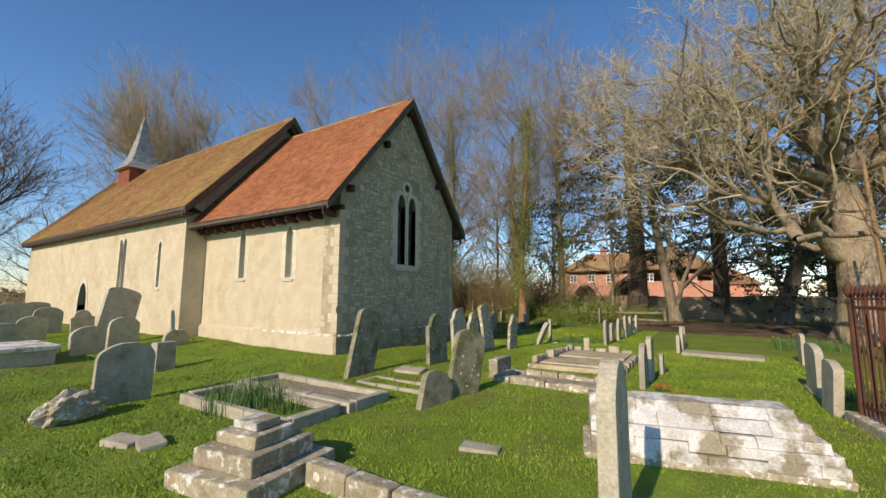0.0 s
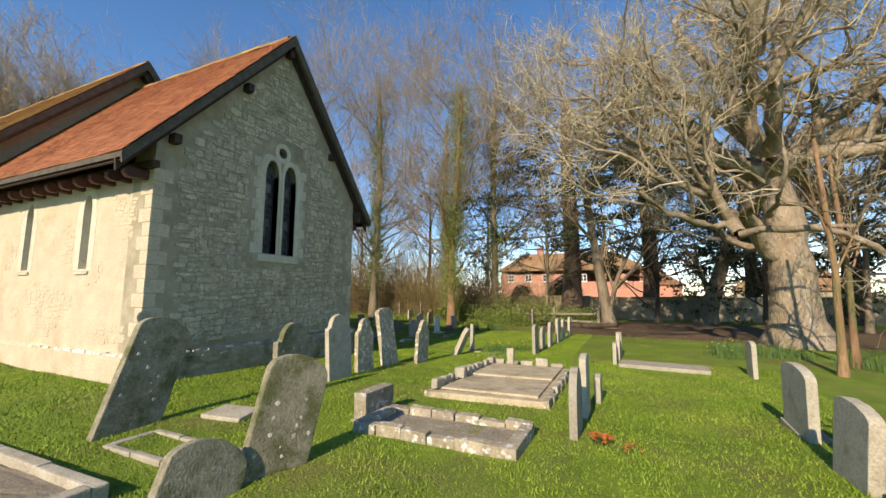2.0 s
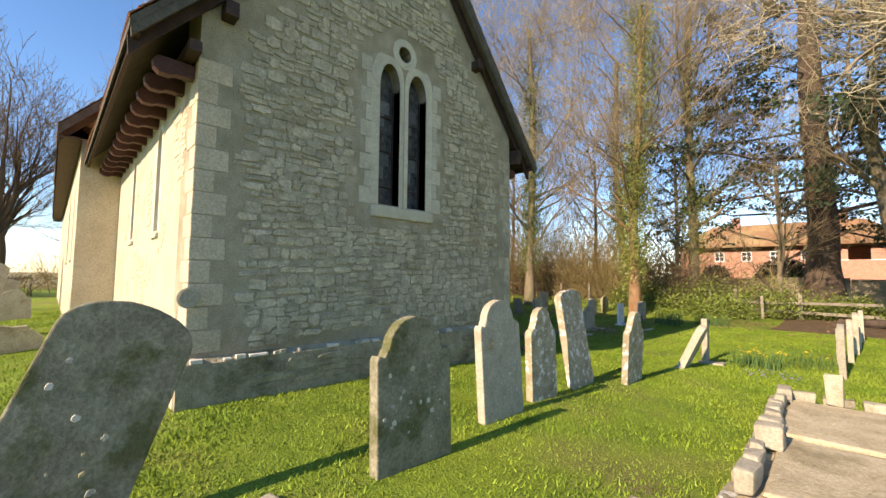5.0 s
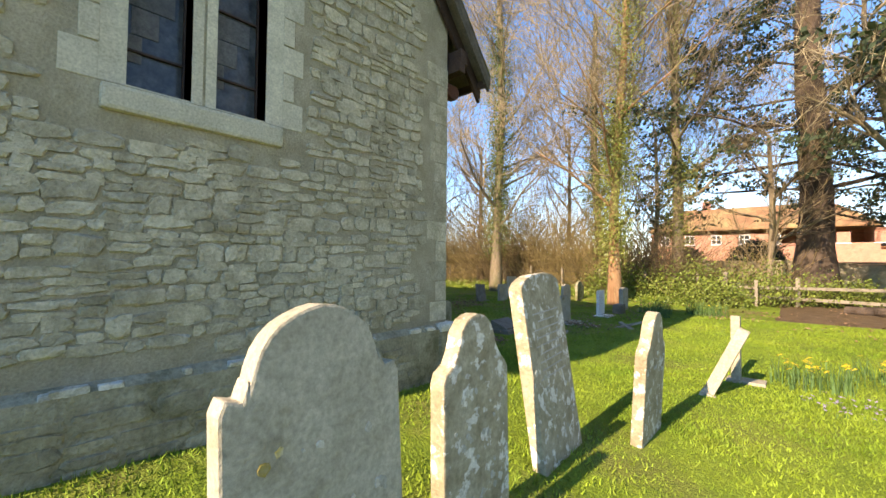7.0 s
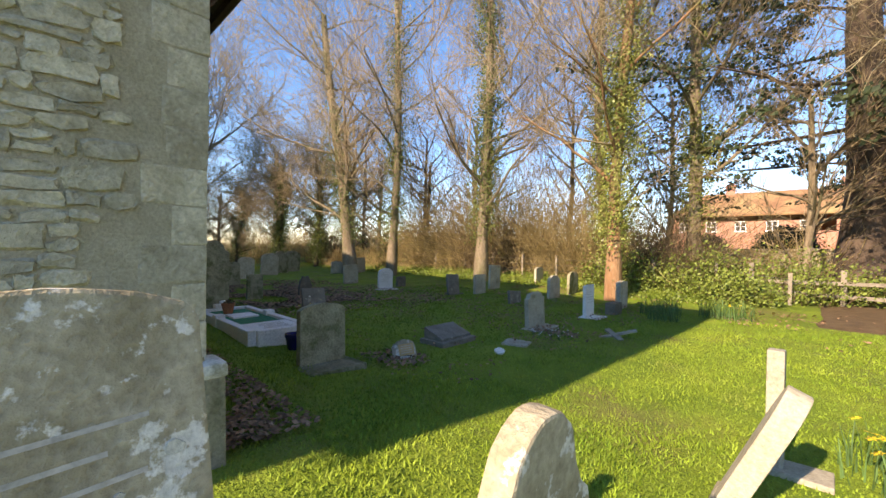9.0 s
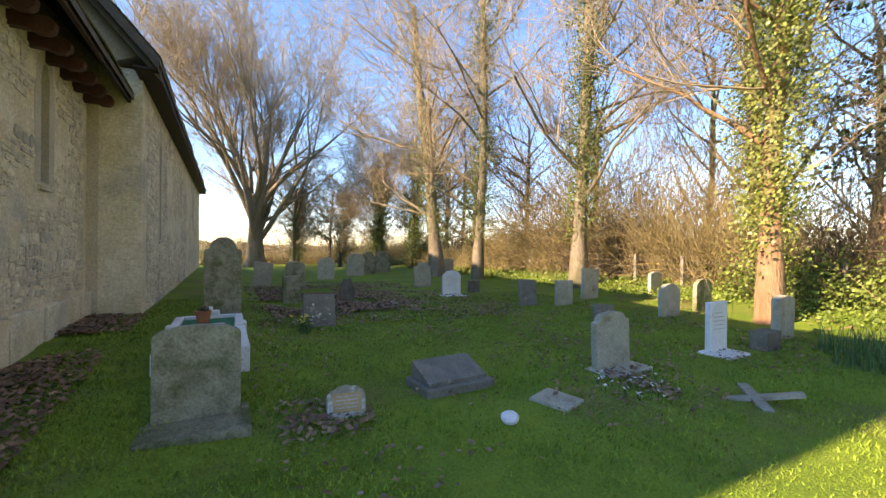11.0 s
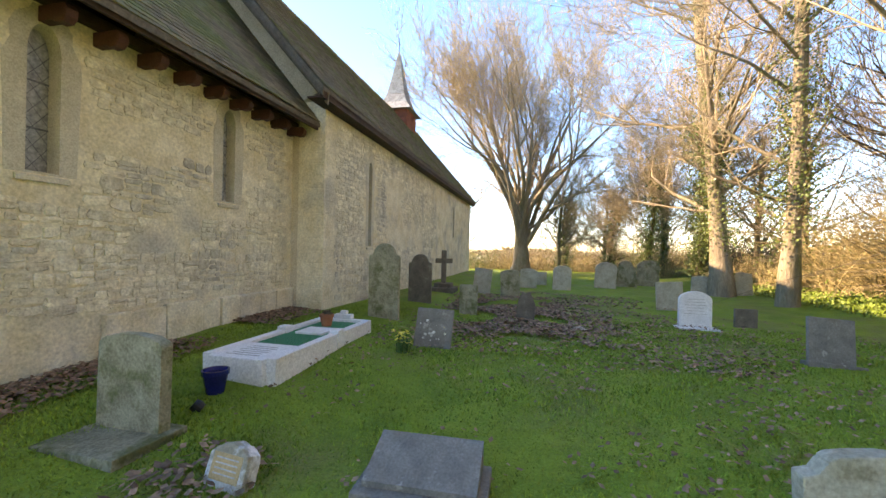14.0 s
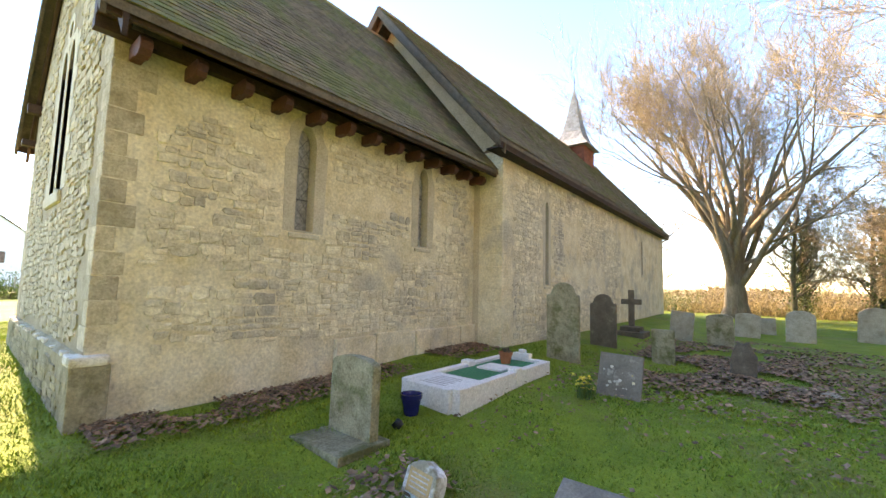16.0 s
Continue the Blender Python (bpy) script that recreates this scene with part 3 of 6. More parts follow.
for cx, hole in ((2.60, E_L), (3.16, E_R)):
    bm = bmesh.new()
    side = 1 if cx > 2.88 else -1
    outer = []
    for u, z in lancet(cx, 0.39, 2.47, 4.72):
        du = u - cx
        outer.append((u + (0.075 if du * side < 0 else 0.15) * (0 if abs(du) < 0.02 else math.copysign(1, du)), z + (0.12 if z > 4.3 else (-0.01 if z < 2.5 else 0))))
    ring(outer, hole, 0.2, bm)
    bmesh.ops.recalc_face_normals(bm, faces=bm.faces)
    part("light_surround", bm, ASHLAR, ewin, "pale dressed stone surround")
    g = bmesh.new()
    g.faces.new([g.verts.new(at_e(u, -0.19, z)) for u, z in hole])
    part("pane", g, GLASS, ewin, "dark leaded glass")
    for z in (2.78, 3.35, 3.9):
        part("saddle_bar", block(-0.185, cx - 0.19, z, -0.165, cx + 0.19, z + 0.018), OAK, ewin)
    for k in range(10):
        z = 2.5 + 0.21 * k
        part("lead_came", block(-0.188, cx - 0.185 + 0.02 * (k % 3), z, -0.182, cx - 0.178 + 0.1 * (k % 4), z + 0.2), LEAD, ewin)
    part("glazing_rim", block(-0.187, cx - 0.192, 2.47, -0.16, cx - 0.178, 4.35), OAK, ewin)
    part("glazing_rim", block(-0.187, cx + 0.178, 2.47, -0.16, cx + 0.192, 4.35), OAK, ewin)
bm = bmesh.new()
ring(round_hole(2.88, 4.98, 0.25), E_O, 0.2, bm, 0.009)
bmesh.ops.recalc_face_normals(bm, faces=bm.faces)
part("eye_surround", bm, ASHLAR, ewin)
g = bmesh.new()
g.faces.new([g.verts.new(at_e(u, -0.19, z)) for u, z in E_O])
part("pane", g, GLASS, ewin)
part("sill", block(-0.2, 2.27, 2.27, 0.05, 3.50, 2.45, 0.03, 0.004), ASHLAR, ewin, "sloping pale stone sill")
for k in range(9):       # quoins at each side of the window
    z = 2.45 + 0.25 * k
    ln = 0.10 if k % 2 else 0.19
    if z < 4.5:
        part("jamb_stone", block(-0.04, 2.405 - 0.15 - ln, z + 0.006, 0.008 + 0.003 * (k % 2), 2.405 - 0.145, z + 0.244, 0.006), ASHLAR, ewin)
        part("jamb_stone", block(-0.04, 3.355 + 0.145, z + 0.006, 0.008 + 0.003 * (k % 2), 3.355 + 0.15 + ln, z + 0.244, 0.006), ASHLAR, ewin)

# dressed quoins on the corners
for k in range(13):
    z = 0.54 + 0.25 * k
    a, b = (0.34, 0.2) if k % 2 else (0.2, 0.34)
    part("quoin", block(-a, -0.008, z + 0.005, 0.008, b, z + 0.245, 0.012, 0.003), RENDER, church)
    part("quoin", block(-a * rng.uniform(0.7, 1.2), CW - b * rng.uniform(0.7, 1.2), z + 0.004, 0.006, CW + 0.009, z + 0.246, 0.014, 0.005), RUBBLE, church)
for k in range(16):
    z = -0.1 + 0.26 * k
    a, b = (0.4, 0.22) if k % 2 else (0.22, 0.4)
    part("quoin", block(CX - a, NY1 - b, z + 0.005, CX + 0.008, NY1 + 0.008, z + 0.252, 0.012, 0.003), MORTAR_N, church)

# south door of the nave
door = new("door_1")
door.parent = church
tagged(door, "dark boarded door in a pointed stone arch", kind="structure")
bm = bmesh.new()
outer, inner = lancet(-15.6, 1.45, -0.3, 2.25), lancet(-15.6, 1.05, -0.3, 2.0)
va = [bm.verts.new((u, NY0 - 0.02, z)) for u, z in outer]
vb = [bm.verts.new((u, NY0 - 0.02, z)) for u, z in inner]
vc = [bm.verts.new((u, NY0 + 0.3, z)) for u, z in inner]
vd = [bm.verts.new((u, NY0 + 0.05, z)) for u, z in outer]
for i in range(len(inner)):
    j = (i + 1) % len(inner)
    for q in ((va[i], va[j], vb[j], vb[i]), (vb[i], vb[j], vc[j], vc[i]), (vd[i], vd[j], va[j], va[i])):
        bm.faces.new(q)
part("arch", bm, ASHLAR, door, "pale stone arch")
for k in range(6):
    x = -16.12 + 0.175 * k
    part("board", block(x, NY0 + 0.27, -0.3, x + 0.165, NY0 + 0.31, 1.95 - 0.5 * abs(k - 2.5) / 2.5, 0.006), OAK, door)


# roofs
def roof_half(name, x0, x1, y_e, z_e, y_r, z_r, under, label):
    th = 0.11
    s = 1 if y_e > y_r else -1
    pr = [(y_e, z_e - th), (y_e, z_e - 0.02), (y_r, z_r - 0.02), (y_r, z_r - th - 0.05)]
    bm = bmesh.new()
    va = [bm.verts.new((x0, y, z)) for y, z in pr]
    vb = [bm.verts.new((x1, y, z)) for y, z in pr]
    for i in range(4):
        bm.faces.new((va[i], va[(i + 1) % 4], vb[(i + 1) % 4], vb[i]))
    bm.faces.new(va)
    bm.faces.new(vb[::-1])
    bmesh.ops.recalc_face_normals(bm, faces=bm.faces)
    return part(name, bm, under, church, label)


def tiles(parent, x0, x1, y_e, z_e, y_r, z_r, material, near_x, rng, pieces=300):
    """Plain tiles in courses, each lapping the one below."""
    sl = math.hypot(y_r - y_e, z_r - z_e)
    uy, uz = (y_r - y_e) / sl, (z_r - z_e) / sl
    ny, nz = (-uz, uy) if uy > 0 else (uz, -uy)
    gauge, w = 0.115, 0.17
    rows = int(sl / gauge)
    sag = lambda x: 0.012 * math.sin(x * 0.9) + 0.008 * math.sin(x * 2.3)
    cells = []
    for r in range(rows):
        x = x0 + (0.0 if r % 2 else -w / 2)
        while x < x1 - 0.03:
            cells.append((r, max(x, x0), min(x + w - 0.006, x1)))
            x += w
    base = [(-0.082, 0, 0.018), (0.082, 0, 0.018), (0.082, 0.16, 0.004), (-0.082, 0.16, 0.004), (-0.082, 0, 0.0), (0.082, 0, 0.0)]
    faces = [(0, 1, 2, 3), (4, 5, 1, 0), (0, 3, 4), (1, 5, 2)]
    V, F, made = [], [], 0
    shared = mesh_of("roof_tile", base, faces, material)
    cells.sort(key=lambda c: abs(c[1] - near_x) + c[0] * 0.8 if c[2] - c[1] > 0.15 else 99)
    for r, a, b in cells:
        s0 = r * gauge + rng.uniform(-0.006, 0.006)
        lift = sag((a + b) / 2) + rng.uniform(-0.002, 0.004)
        cy, cz = y_e + uy * s0 + ny * lift, z_e + uz * s0 + nz * lift
        if made < pieces and b - a > 0.15:
            m = Matrix(((1, 0, 0, (a + b) / 2), (0, uy, ny, cy), (0, uz, nz, cz), (0, 0, 0, 1)))
            t = new("roof_tile", shared)
            t.matrix_world = m
            t.parent = parent
            made += 1
            continue
        o = len(V)
        k = (b - a) / 0.164
        tw = rng.uniform(-0.003, 0.004)
        for px, ps, pn in base:
            pn2 = pn + (tw if px > 0 else 0)
            V.append(((a + b) / 2 + px * k, cy + uy * ps + ny * pn2, cz + uz * ps + nz * pn2))
        F += [tuple(i + o for i in f) for f in faces]
    rest = add("tiling", mesh_of("tiling", V, F, material), parent)
    tagged(rest, kind="stuff")


VX = 0.24      # verge past the east gable
NVX = CX + 0.68
rs_c = roof_half("chancel_roof", CX, VX, MID - 3.5, CE_Z, MID, CR_Z, BARGE, "red clay plain tiled roof slope")
rn_c = roof_half("chancel_roof", CX, VX, MID + 3.5, CE_Z, MID, CR_Z, BARGE, "mossy brown plain tiled roof slope")
rs_n = roof_half("nave_roof", NX - 0.3, NVX, MID - 3.95, NE_Z, MID, NR_Z, BARGE, "weathered orange-brown plain tiled roof slope")
rn_n = roof_half("nave_roof", NX - 0.3, NVX, MID + 3.95, NE_Z, MID, NR_Z, BARGE, "mossy plain tiled roof slope")


def ridge(x0, x1, z, material, parent):
    n = int((x1 - x0) / 0.33)
    bm0 = bmesh.new()
    pr = [(-0.11, -0.10), (-0.06, 0.01), (0, 0.045), (0.06, 0.01), (0.11, -0.10)]
    va = [bm0.verts.new((0, y, z0)) for y, z0 in pr]
    vb = [bm0.verts.new((0.325, y, z0)) for y, z0 in pr]
    for i in range(4):
        bm0.faces.new((va[i], va[i + 1], vb[i + 1], vb[i]))
    bm0.faces.new(va)
    bm0.faces.new(vb[::-1])
    me = bpy.data.meshes.new("ridge_tile")
    bm0.to_mesh(me)
    bm0.free()
    me.materials.append(material)
    for k in range(n):
        ob = new("ridge_tile", me)
        ob.matrix_world = pose(x0 + 0.33 * k, MID, z + 0.01 * math.sin(k * 1.3), rng.uniform(-1, 1), rng.uniform(-1, 1), 0)
        ob.parent = parent


# rafter feet under the chancel eaves, and eave boards
def corbel_mesh():
    pr = [(-0.02, 0.06), (0.36, 0.06), (0.40, 0.0), (0.39, -0.075), (0.34, -0.125), (0.24, -0.13), (0.18, -0.10), (-0.02, -0.10)]
    bm = prism([(a, b) for a, b in pr], 0.115, 0.012)
    me = bpy.data.meshes.new("rafter_foot")
    bm.to_mesh(me)
    bm.free()
    me.materials.append(CORBEL)
    return me


foot = corbel_mesh()
for k in range(13):
    x = -0.18 - k * 0.525
    for s, y in ((1, CW), (-1, 0.0)):
        ob = new("rafter_foot", foot)
        ob.matrix_world = pose(x, y, 3.66, 0, 0, 0 if s > 0 else 180)
        ob.parent = church
for s in (1, -1):
    y = MID + s * 3.46
    part("eave_board", block(CX, min(y, y - s * 0.05), 3.70, VX - 0.02, max(y, y - s * 0.05), 3.80, 0.005), OAK, church)
    part("wall_plate", block(CX, min(MID + s * 2.88, MID + s * 3.0), 3.74, VX - 0.05, max(MID + s * 2.88, MID + s * 3.0), 3.86, 0.005), OAK, church)
    yn = MID + s * 3.92
    part("eave_board", block(NX - 0.25, min(yn, yn - s * 0.06), 4.16, NVX - 0.02, max(yn, yn - s * 0.06), 4.30, 0.005), OAK, church)
    part("soffit", block(NX - 0.25, min(yn, MID + s * 3.58), 4.13, NVX - 0.05, max(yn, MID + s * 3.58), 4.16), OAK, church)


def barge(x, y_e, z_e, z_r, material, name, drop=0.2):
    s = 1 if y_e > MID else -1
    pr = [(y_e, z_e - 0.03), (MID, z_r - 0.03), (MID, z_r - drop - 0.08), (y_e - s * 0.02, z_e - drop)]
    bm = bmesh.new()
    va = [bm.verts.new((x, y, z)) for y, z in pr]
    vb = [bm.verts.new((x - 0.045, y, z)) for y, z in pr]
    for i in range(4):
        bm.faces.new((va[i], va[(i + 1) % 4], vb[(i + 1) % 4], vb[i]))
    bm.faces.new(va)
    bm.faces.new(vb[::-1])
    bmesh.ops.recalc_face_normals(bm, faces=bm.faces)
    part(name, bm, material, church, "weathered grey timber bargeboard")


for ye in (MID - 3.5, MID + 3.5):
    barge(VX - 0.004, ye, CE_Z, CR_Z, BARGE, "bargeboard")
    barge(VX - 0.17, ye, CE_Z - 0.06, CR_Z - 0.06, OAK, "inner_bargeboard", 0.26)
for ye in (MID - 3.95, MID + 3.95):
    barge(NVX - 0.004, ye, NE_Z, NR_Z, BARGE, "bargeboard")
    barge(NVX - 0.2, ye, NE_Z - 0.06, NR_Z - 0.06, BARGE, "inner_bargeboard", 0.26)
for y, z in ((MID - 1.13, 6.10), (MID + 1.72, 5.42), (MID - 2.6, 4.38), (MID + 2.98, 3.95), (MID, 7.55)):
    part("purlin_end", block(-0.1, y - 0.07, z - 0.09, VX - 0.05, y + 0.07, z + 0.09, 0.01), OAK, church)

# bell turret
TX, TS = -20.7, 0.80
turret = new("bell_turret")
turret.parent = church
tagged(turret, "tile-hung red bell turret with a grey shingled spire and iron cross")
part("turret_body", block(TX - TS, MID - TS, 7.3, TX + TS, MID + TS, 9.0), HUNG, turret, "red hung tiles")
hb = mesh_of("hung_tile", [(-0.08, 0, 0), (0.08, 0, 0), (0.08, 0.014, -0.14), (-0.08, 0.014, -0.14), (0.08, 0, -0.14), (-0.08, 0, -0.14)], [(0, 3, 2, 1), (2, 3, 5, 4)], HUNG)
for r in range(13):
    z = 8.97 - r * 0.125
    for k in range(10):
        o = -TS + 0.08 + 0.165 * k + (0.06 if r % 2 else 0)
        if o > TS - 0.05:
            continue
        for rot, px, py in ((0, o, TS + 0.004), (180, o, -TS - 0.004), (-90, TS + 0.004, o)):
            if rot == -90 and r > 11:
                continue
            ob = new("hung_tile", hb)
            ob.matrix_world = pose(TX + px, MID + py, z, 0, 0, rot)
            ob.parent = turret
pr = [(1.06, 8.93), (1.02, 8.99), (0.72, 9.37), (0.52, 9.9), (0.36, 10.65), (0.2, 11.5), (0.05, 12.4), (0.02, 12.5)]
V, F = [], []
for i, (r, z) in enumerate(pr):
    V += [(TX + r, MID + r, z), (TX - r, MID + r, z), (TX - r, MID - r, z), (TX + r, MID - r, z)]
    if i:
        o = 4 * i
        F += [(o - 4 + k, o - 4 + (k + 1) % 4, o + (k + 1) % 4, o + k) for k in range(4)]
F += [(3, 2, 1, 0), tuple(range(len(V) - 4, len(V)))]
add("spire", mesh_of("spire", V, F, LEADGREY), turret, "grey shingled broach spire")
V, F = [], []
z = 9.01
while z < 12.25:
    r = float(np.interp(z, [p[1] for p in pr], [p[0] for p in pr])) + 0.012
    r2 = float(np.interp(z + 0.14, [p[1] for p in pr], [p[0] for p in pr])) + 0.002
    for q in range(4):
        ca, sa = [(1, 0), (0, 1), (-1, 0), (0, -1)][q]
        n = max(2, int(2 * r / 0.16))
        for k in range(n):
            a0, a1 = -r + 2 * r * k / n + 0.006, -r + 2 * r * (k + 1) / n - 0.006
            f = r2 / r
            pts = [(r, a0, z), (r, a1, z), (r2, a1 * f, z + 0.14), (r2, a0 * f, z + 0.14)]
            o = len(V)
            V += [(TX + ca * x - sa * y, MID + sa * x + ca * y, h) for x, y, h in pts]
            F.append((o, o + 1, o + 2, o + 3))
    z += 0.125
tagged(add("shingles", mesh_of("shingles", V, F, LEADGREY), turret), kind="stuff")
part("finial_cross", block(TX - 0.015, MID - 0.015, 12.45, TX + 0.015, MID + 0.015, 13.3), IRON, turret, "iron cross finial")
part("finial_cross", block(TX - 0.2, MID - 0.012, 12.97, TX + 0.2, MID + 0.012, 13.0), IRON, turret)


# ---- gravestones ----
def top_outline(kind, w, h):
    a = w / 2
    pts = [(-a, -0.35), (a, -0.35)]
    n = 14
    if kind == "round":
        r = a * 0.62
        pts += [(a * math.cos(i * math.pi / n), h - r + r * math.sin(i * math.pi / n)) for i in range(n + 1)]
    elif kind == "low":
        r = a * 0.3
        pts += [(a * math.cos(i * math.pi / n), h - r + r * math.sin(i * math.pi / n)) for i in range(n + 1)]
    elif kind == "shoulder":
        s = a * 0.28
        r = a - s
        z0 = h - r
        pts += [(a, z0 - 0.05), (a - s * 0.2, z0), (a - s * 0.7, z0 - 0.015), (r, z0 + 0.05)]
        pts += [(r * math.cos(t), z0 + r * math.sin(t)) for t in [0.08 + i * (math.pi - 0.16) / n for i in range(n + 1)]]
        pts += [(-r, z0 + 0.05), (-a + s * 0.7, z0 - 0.015), (-a + s * 0.2, z0), (-a, z0 - 0.05)]
    elif kind == "ogee":
        r = a * 0.55
        z0 = h - r
        pts += [(a, h - a * 1.15), (a * 0.93, h - a * 1.0), (a * 0.74, h - a * 0.86), (a * 0.62, h - a * 0.66)]
        pts += [(r * math.cos(t), z0 + r * math.sin(t)) for t in [0.1 + i * (math.pi - 0.2) / n for i in range(n + 1)]]
        pts += [(-a * 0.62, h - a * 0.66), (-a * 0.74, h - a * 0.86), (-a * 0.93, h - a * 1.0), (-a, h - a * 1.15)]
    elif kind == "eared":
        z0 = h - 0.12
        pts += [(a, z0), (a * 0.8, z0 + 0.012), (a * 0.74, z0 + 0.06)]
        pts += [(a * 0.7 * math.cos(t), z0 + 0.07 + 0.05 * math.sin(t)) for t in [i * math.pi / n for i in range(n + 1)]]
        pts += [(-a * 0.74, z0 + 0.06), (-a * 0.8, z0 + 0.012), (-a, z0)]
    elif kind == "gothic":
        pts += [(a * (1 - t ** 1.6), h - a * 1.1 + a * 1.1 * math.sin(t * math.pi / 2)) for t in [i / 8 for i in range(9)]]
        pts += [(-a * (1 - t ** 1.6), h - a * 1.1 + a * 1.1 * math.sin(t * math.pi / 2)) for t in [i / 8 for i in range(7, -1, -1)]]
    elif kind == "broken":
        pts += [(a, h * 0.6), (a * 0.7, h * 0.75), (a * 0.35, h), (-a * 0.1, h * 0.93), (-a * 0.5, h * 0.98), (-a * 0.9, h * 0.7), (-a, h * 0.5)]
    else:
        pts += [(a, h), (-a, h)]
    return pts


def headstone(x, y, w, h, kind, material, label, lean=0, roll=0, yaw=0, th=0.10, base=None, text=0, sink=0.0, group="headstones in the churchyard"):
    """A headstone whose face looks east or west. lean: degrees its top goes east; roll: degrees its top goes north."""
    z = ground_z(x, y) - sink
    thing = empty("headstone", pose(x, y, z, -roll, lean, yaw), label, "headstone", group)
    slab = part("slab", prism(top_outline(kind, w, h), th, 0.012, 0.004), material, thing)
    slab.data.polygons.foreach_set("use_smooth", [False] * len(slab.data.polygons))
    if base:
        part("base", block(-base * 0.25, -w / 2 - 0.07, -0.1, base * 0.75, w / 2 + 0.07, 0.035, 0.012, 0.004), material, thing)
    if text:
        side = 1 if text > 0 else -1
        r2 = random.Random(int(x * 97 + y * 13))
        for k in range(abs(text)):
            zz = h * 0.78 - k * 0.062
            ln = w * r2.uniform(0.22, 0.36)
            part("inscription", block(side * th / 2 - 0.003, -ln, zz, side * th / 2 + 0.0015, ln, zz + 0.012), INSCRIPTION, thing)
    return thing


LICHEN = mat("pale_lichen", (0.42, 0.40, 0.32), (0.58, 0.56, 0.47), 14, 0.95, 0.8, 90, 0.25, (0.46, 0.35, 0.09), 1.5, (0.58, 0.66), 0.006)


def lichen_on(thing, w, h, th, seed, n=22, low=0.12):
    """Crusts of lichen on both faces of a headstone, thin uneven discs."""
    r = random.Random(seed)
    for k in range(n):
        q = r.uniform(0.008, 0.03)
        y, z = r.uniform(-w / 2 + 0.06, w / 2 - 0.06), h * r.uniform(low, 0.72)
        side = 1 if k % 3 else -1
        bm = bmesh.new()
        m = 9
        rim = [q * r.uniform(0.65, 1.2) for _ in range(m)]
        va = [bm.verts.new((side * (th / 2 - 0.002), y + c * math.cos(6.2832 * i / m), z + c * math.sin(6.2832 * i / m))) for i, c in enumerate(rim)]
        vb = [bm.verts.new((side * (th / 2 + 0.004), y + 0.8 * c * math.cos(6.2832 * i / m), z + 0.8 * c * math.sin(6.2832 * i / m))) for i, c in enumerate(rim)]
        for i in range(m):
            bm.faces.new((va[i], va[(i + 1) % m], vb[(i + 1) % m], vb[i]))
        bm.faces.new(vb)
        bmesh.ops.recalc_face_normals(bm, faces=bm.faces)
        part("lichen", bm, LICHEN, thing)


A, B, C, D = STONE_A, STONE_B, STONE_C, STONE_D
# the row in front of the east gable
lichen_on(headstone(2.31, 1.19, 0.80, 1.20, "shoulder", C, "greenish weathered headstone with a rounded shouldered top", -2, 0, 0, 0.11), 0.80, 1.20, 0.11, 198, 34)
lichen_on(headstone(2.11, 2.67, 0.72, 1.31, "shoulder", A, "pale grey headstone with a scrolled shouldered top", -3, -1), 0.72, 1.31, 0.1, 211, 20)
lichen_on(headstone(1.99, 3.71, 0.61, 1.20, "ogee", B, "lichen-spotted headstone with an ogee top beside the gable", -2, 1), 0.61, 1.2, 0.1, 199, 40)
lichen_on(headstone(1.95, 4.90, 0.75, 1.46, "low", B, "tall lichened headstone leaning south, with worn lettering", -8, -2, 4, 0.11, text=9), 0.77, 1.46, 0.11, 195, 36)
lichen_on(headstone(2.33, 5.90, 0.64, 1.14, "ogee", B, "lichened headstone with a small rounded top", 3, 1), 0.64, 1.14, 0.1, 233, 18)
headstone(2.52, 8.04, 0.43, 0.92, "gothic", A, "small pale stone leaning steeply to the east", 24, 4, 0, 0.13, base=0.3)
headstone(2.72, 8.95, 0.17, 0.92, "flat", A, "upright stump of a broken stone cross", 0, 2, 0, 0.11, base=0.45)
# near the south-east corner
lichen_on(headstone(1.89, -1.10, 0.71, 1.40, "round", C, "dark leaning round-topped headstone with a carved disc", -6, 20.5, 0, 0.12), 0.71, 1.4, 0.12, 189, 16)
stone_d1 = [o for o in scene.objects if o.name.startswith("headstone")][-1]
roundel = part("roundel", lathe([(0.11, 0), (0.11, 0.008), (0.085, 0.014), (0.05, 0.008), (0.03, 0.016)], 20), A, stone_d1, "carved stone roundel")
roundel.matrix_world = Matrix.Translation((0.061, 0, 1.14)) @ Euler((0, radians(90), 0)).to_matrix().to_4x4()
lichen_on(headstone(4.31, -1.09, 0.66, 1.14, "round", C, "greenish round-topped headstone leaning north", -4, 16, -20, 0.12), 0.66, 1.14, 0.12, 430, 18)
headstone(4.25, -1.86, 0.72, 0.56, "round", C, "small round-topped headstone leaning over", -8, 24, -6, 0.11, sink=0.04)
headstone(-0.00, -4.48, 0.79, 0.94, "round", A, "pale lichened round-topped headstone beside a boulder", 2, 1)
lichen_on(headstone(7.30, -4.17, 0.52, 1.26, "gothic", A, "pale pointed headstone in front of the white tomb", 0, 2, 0, 0.13), 0.52, 1.26, 0.13, 730, 16)
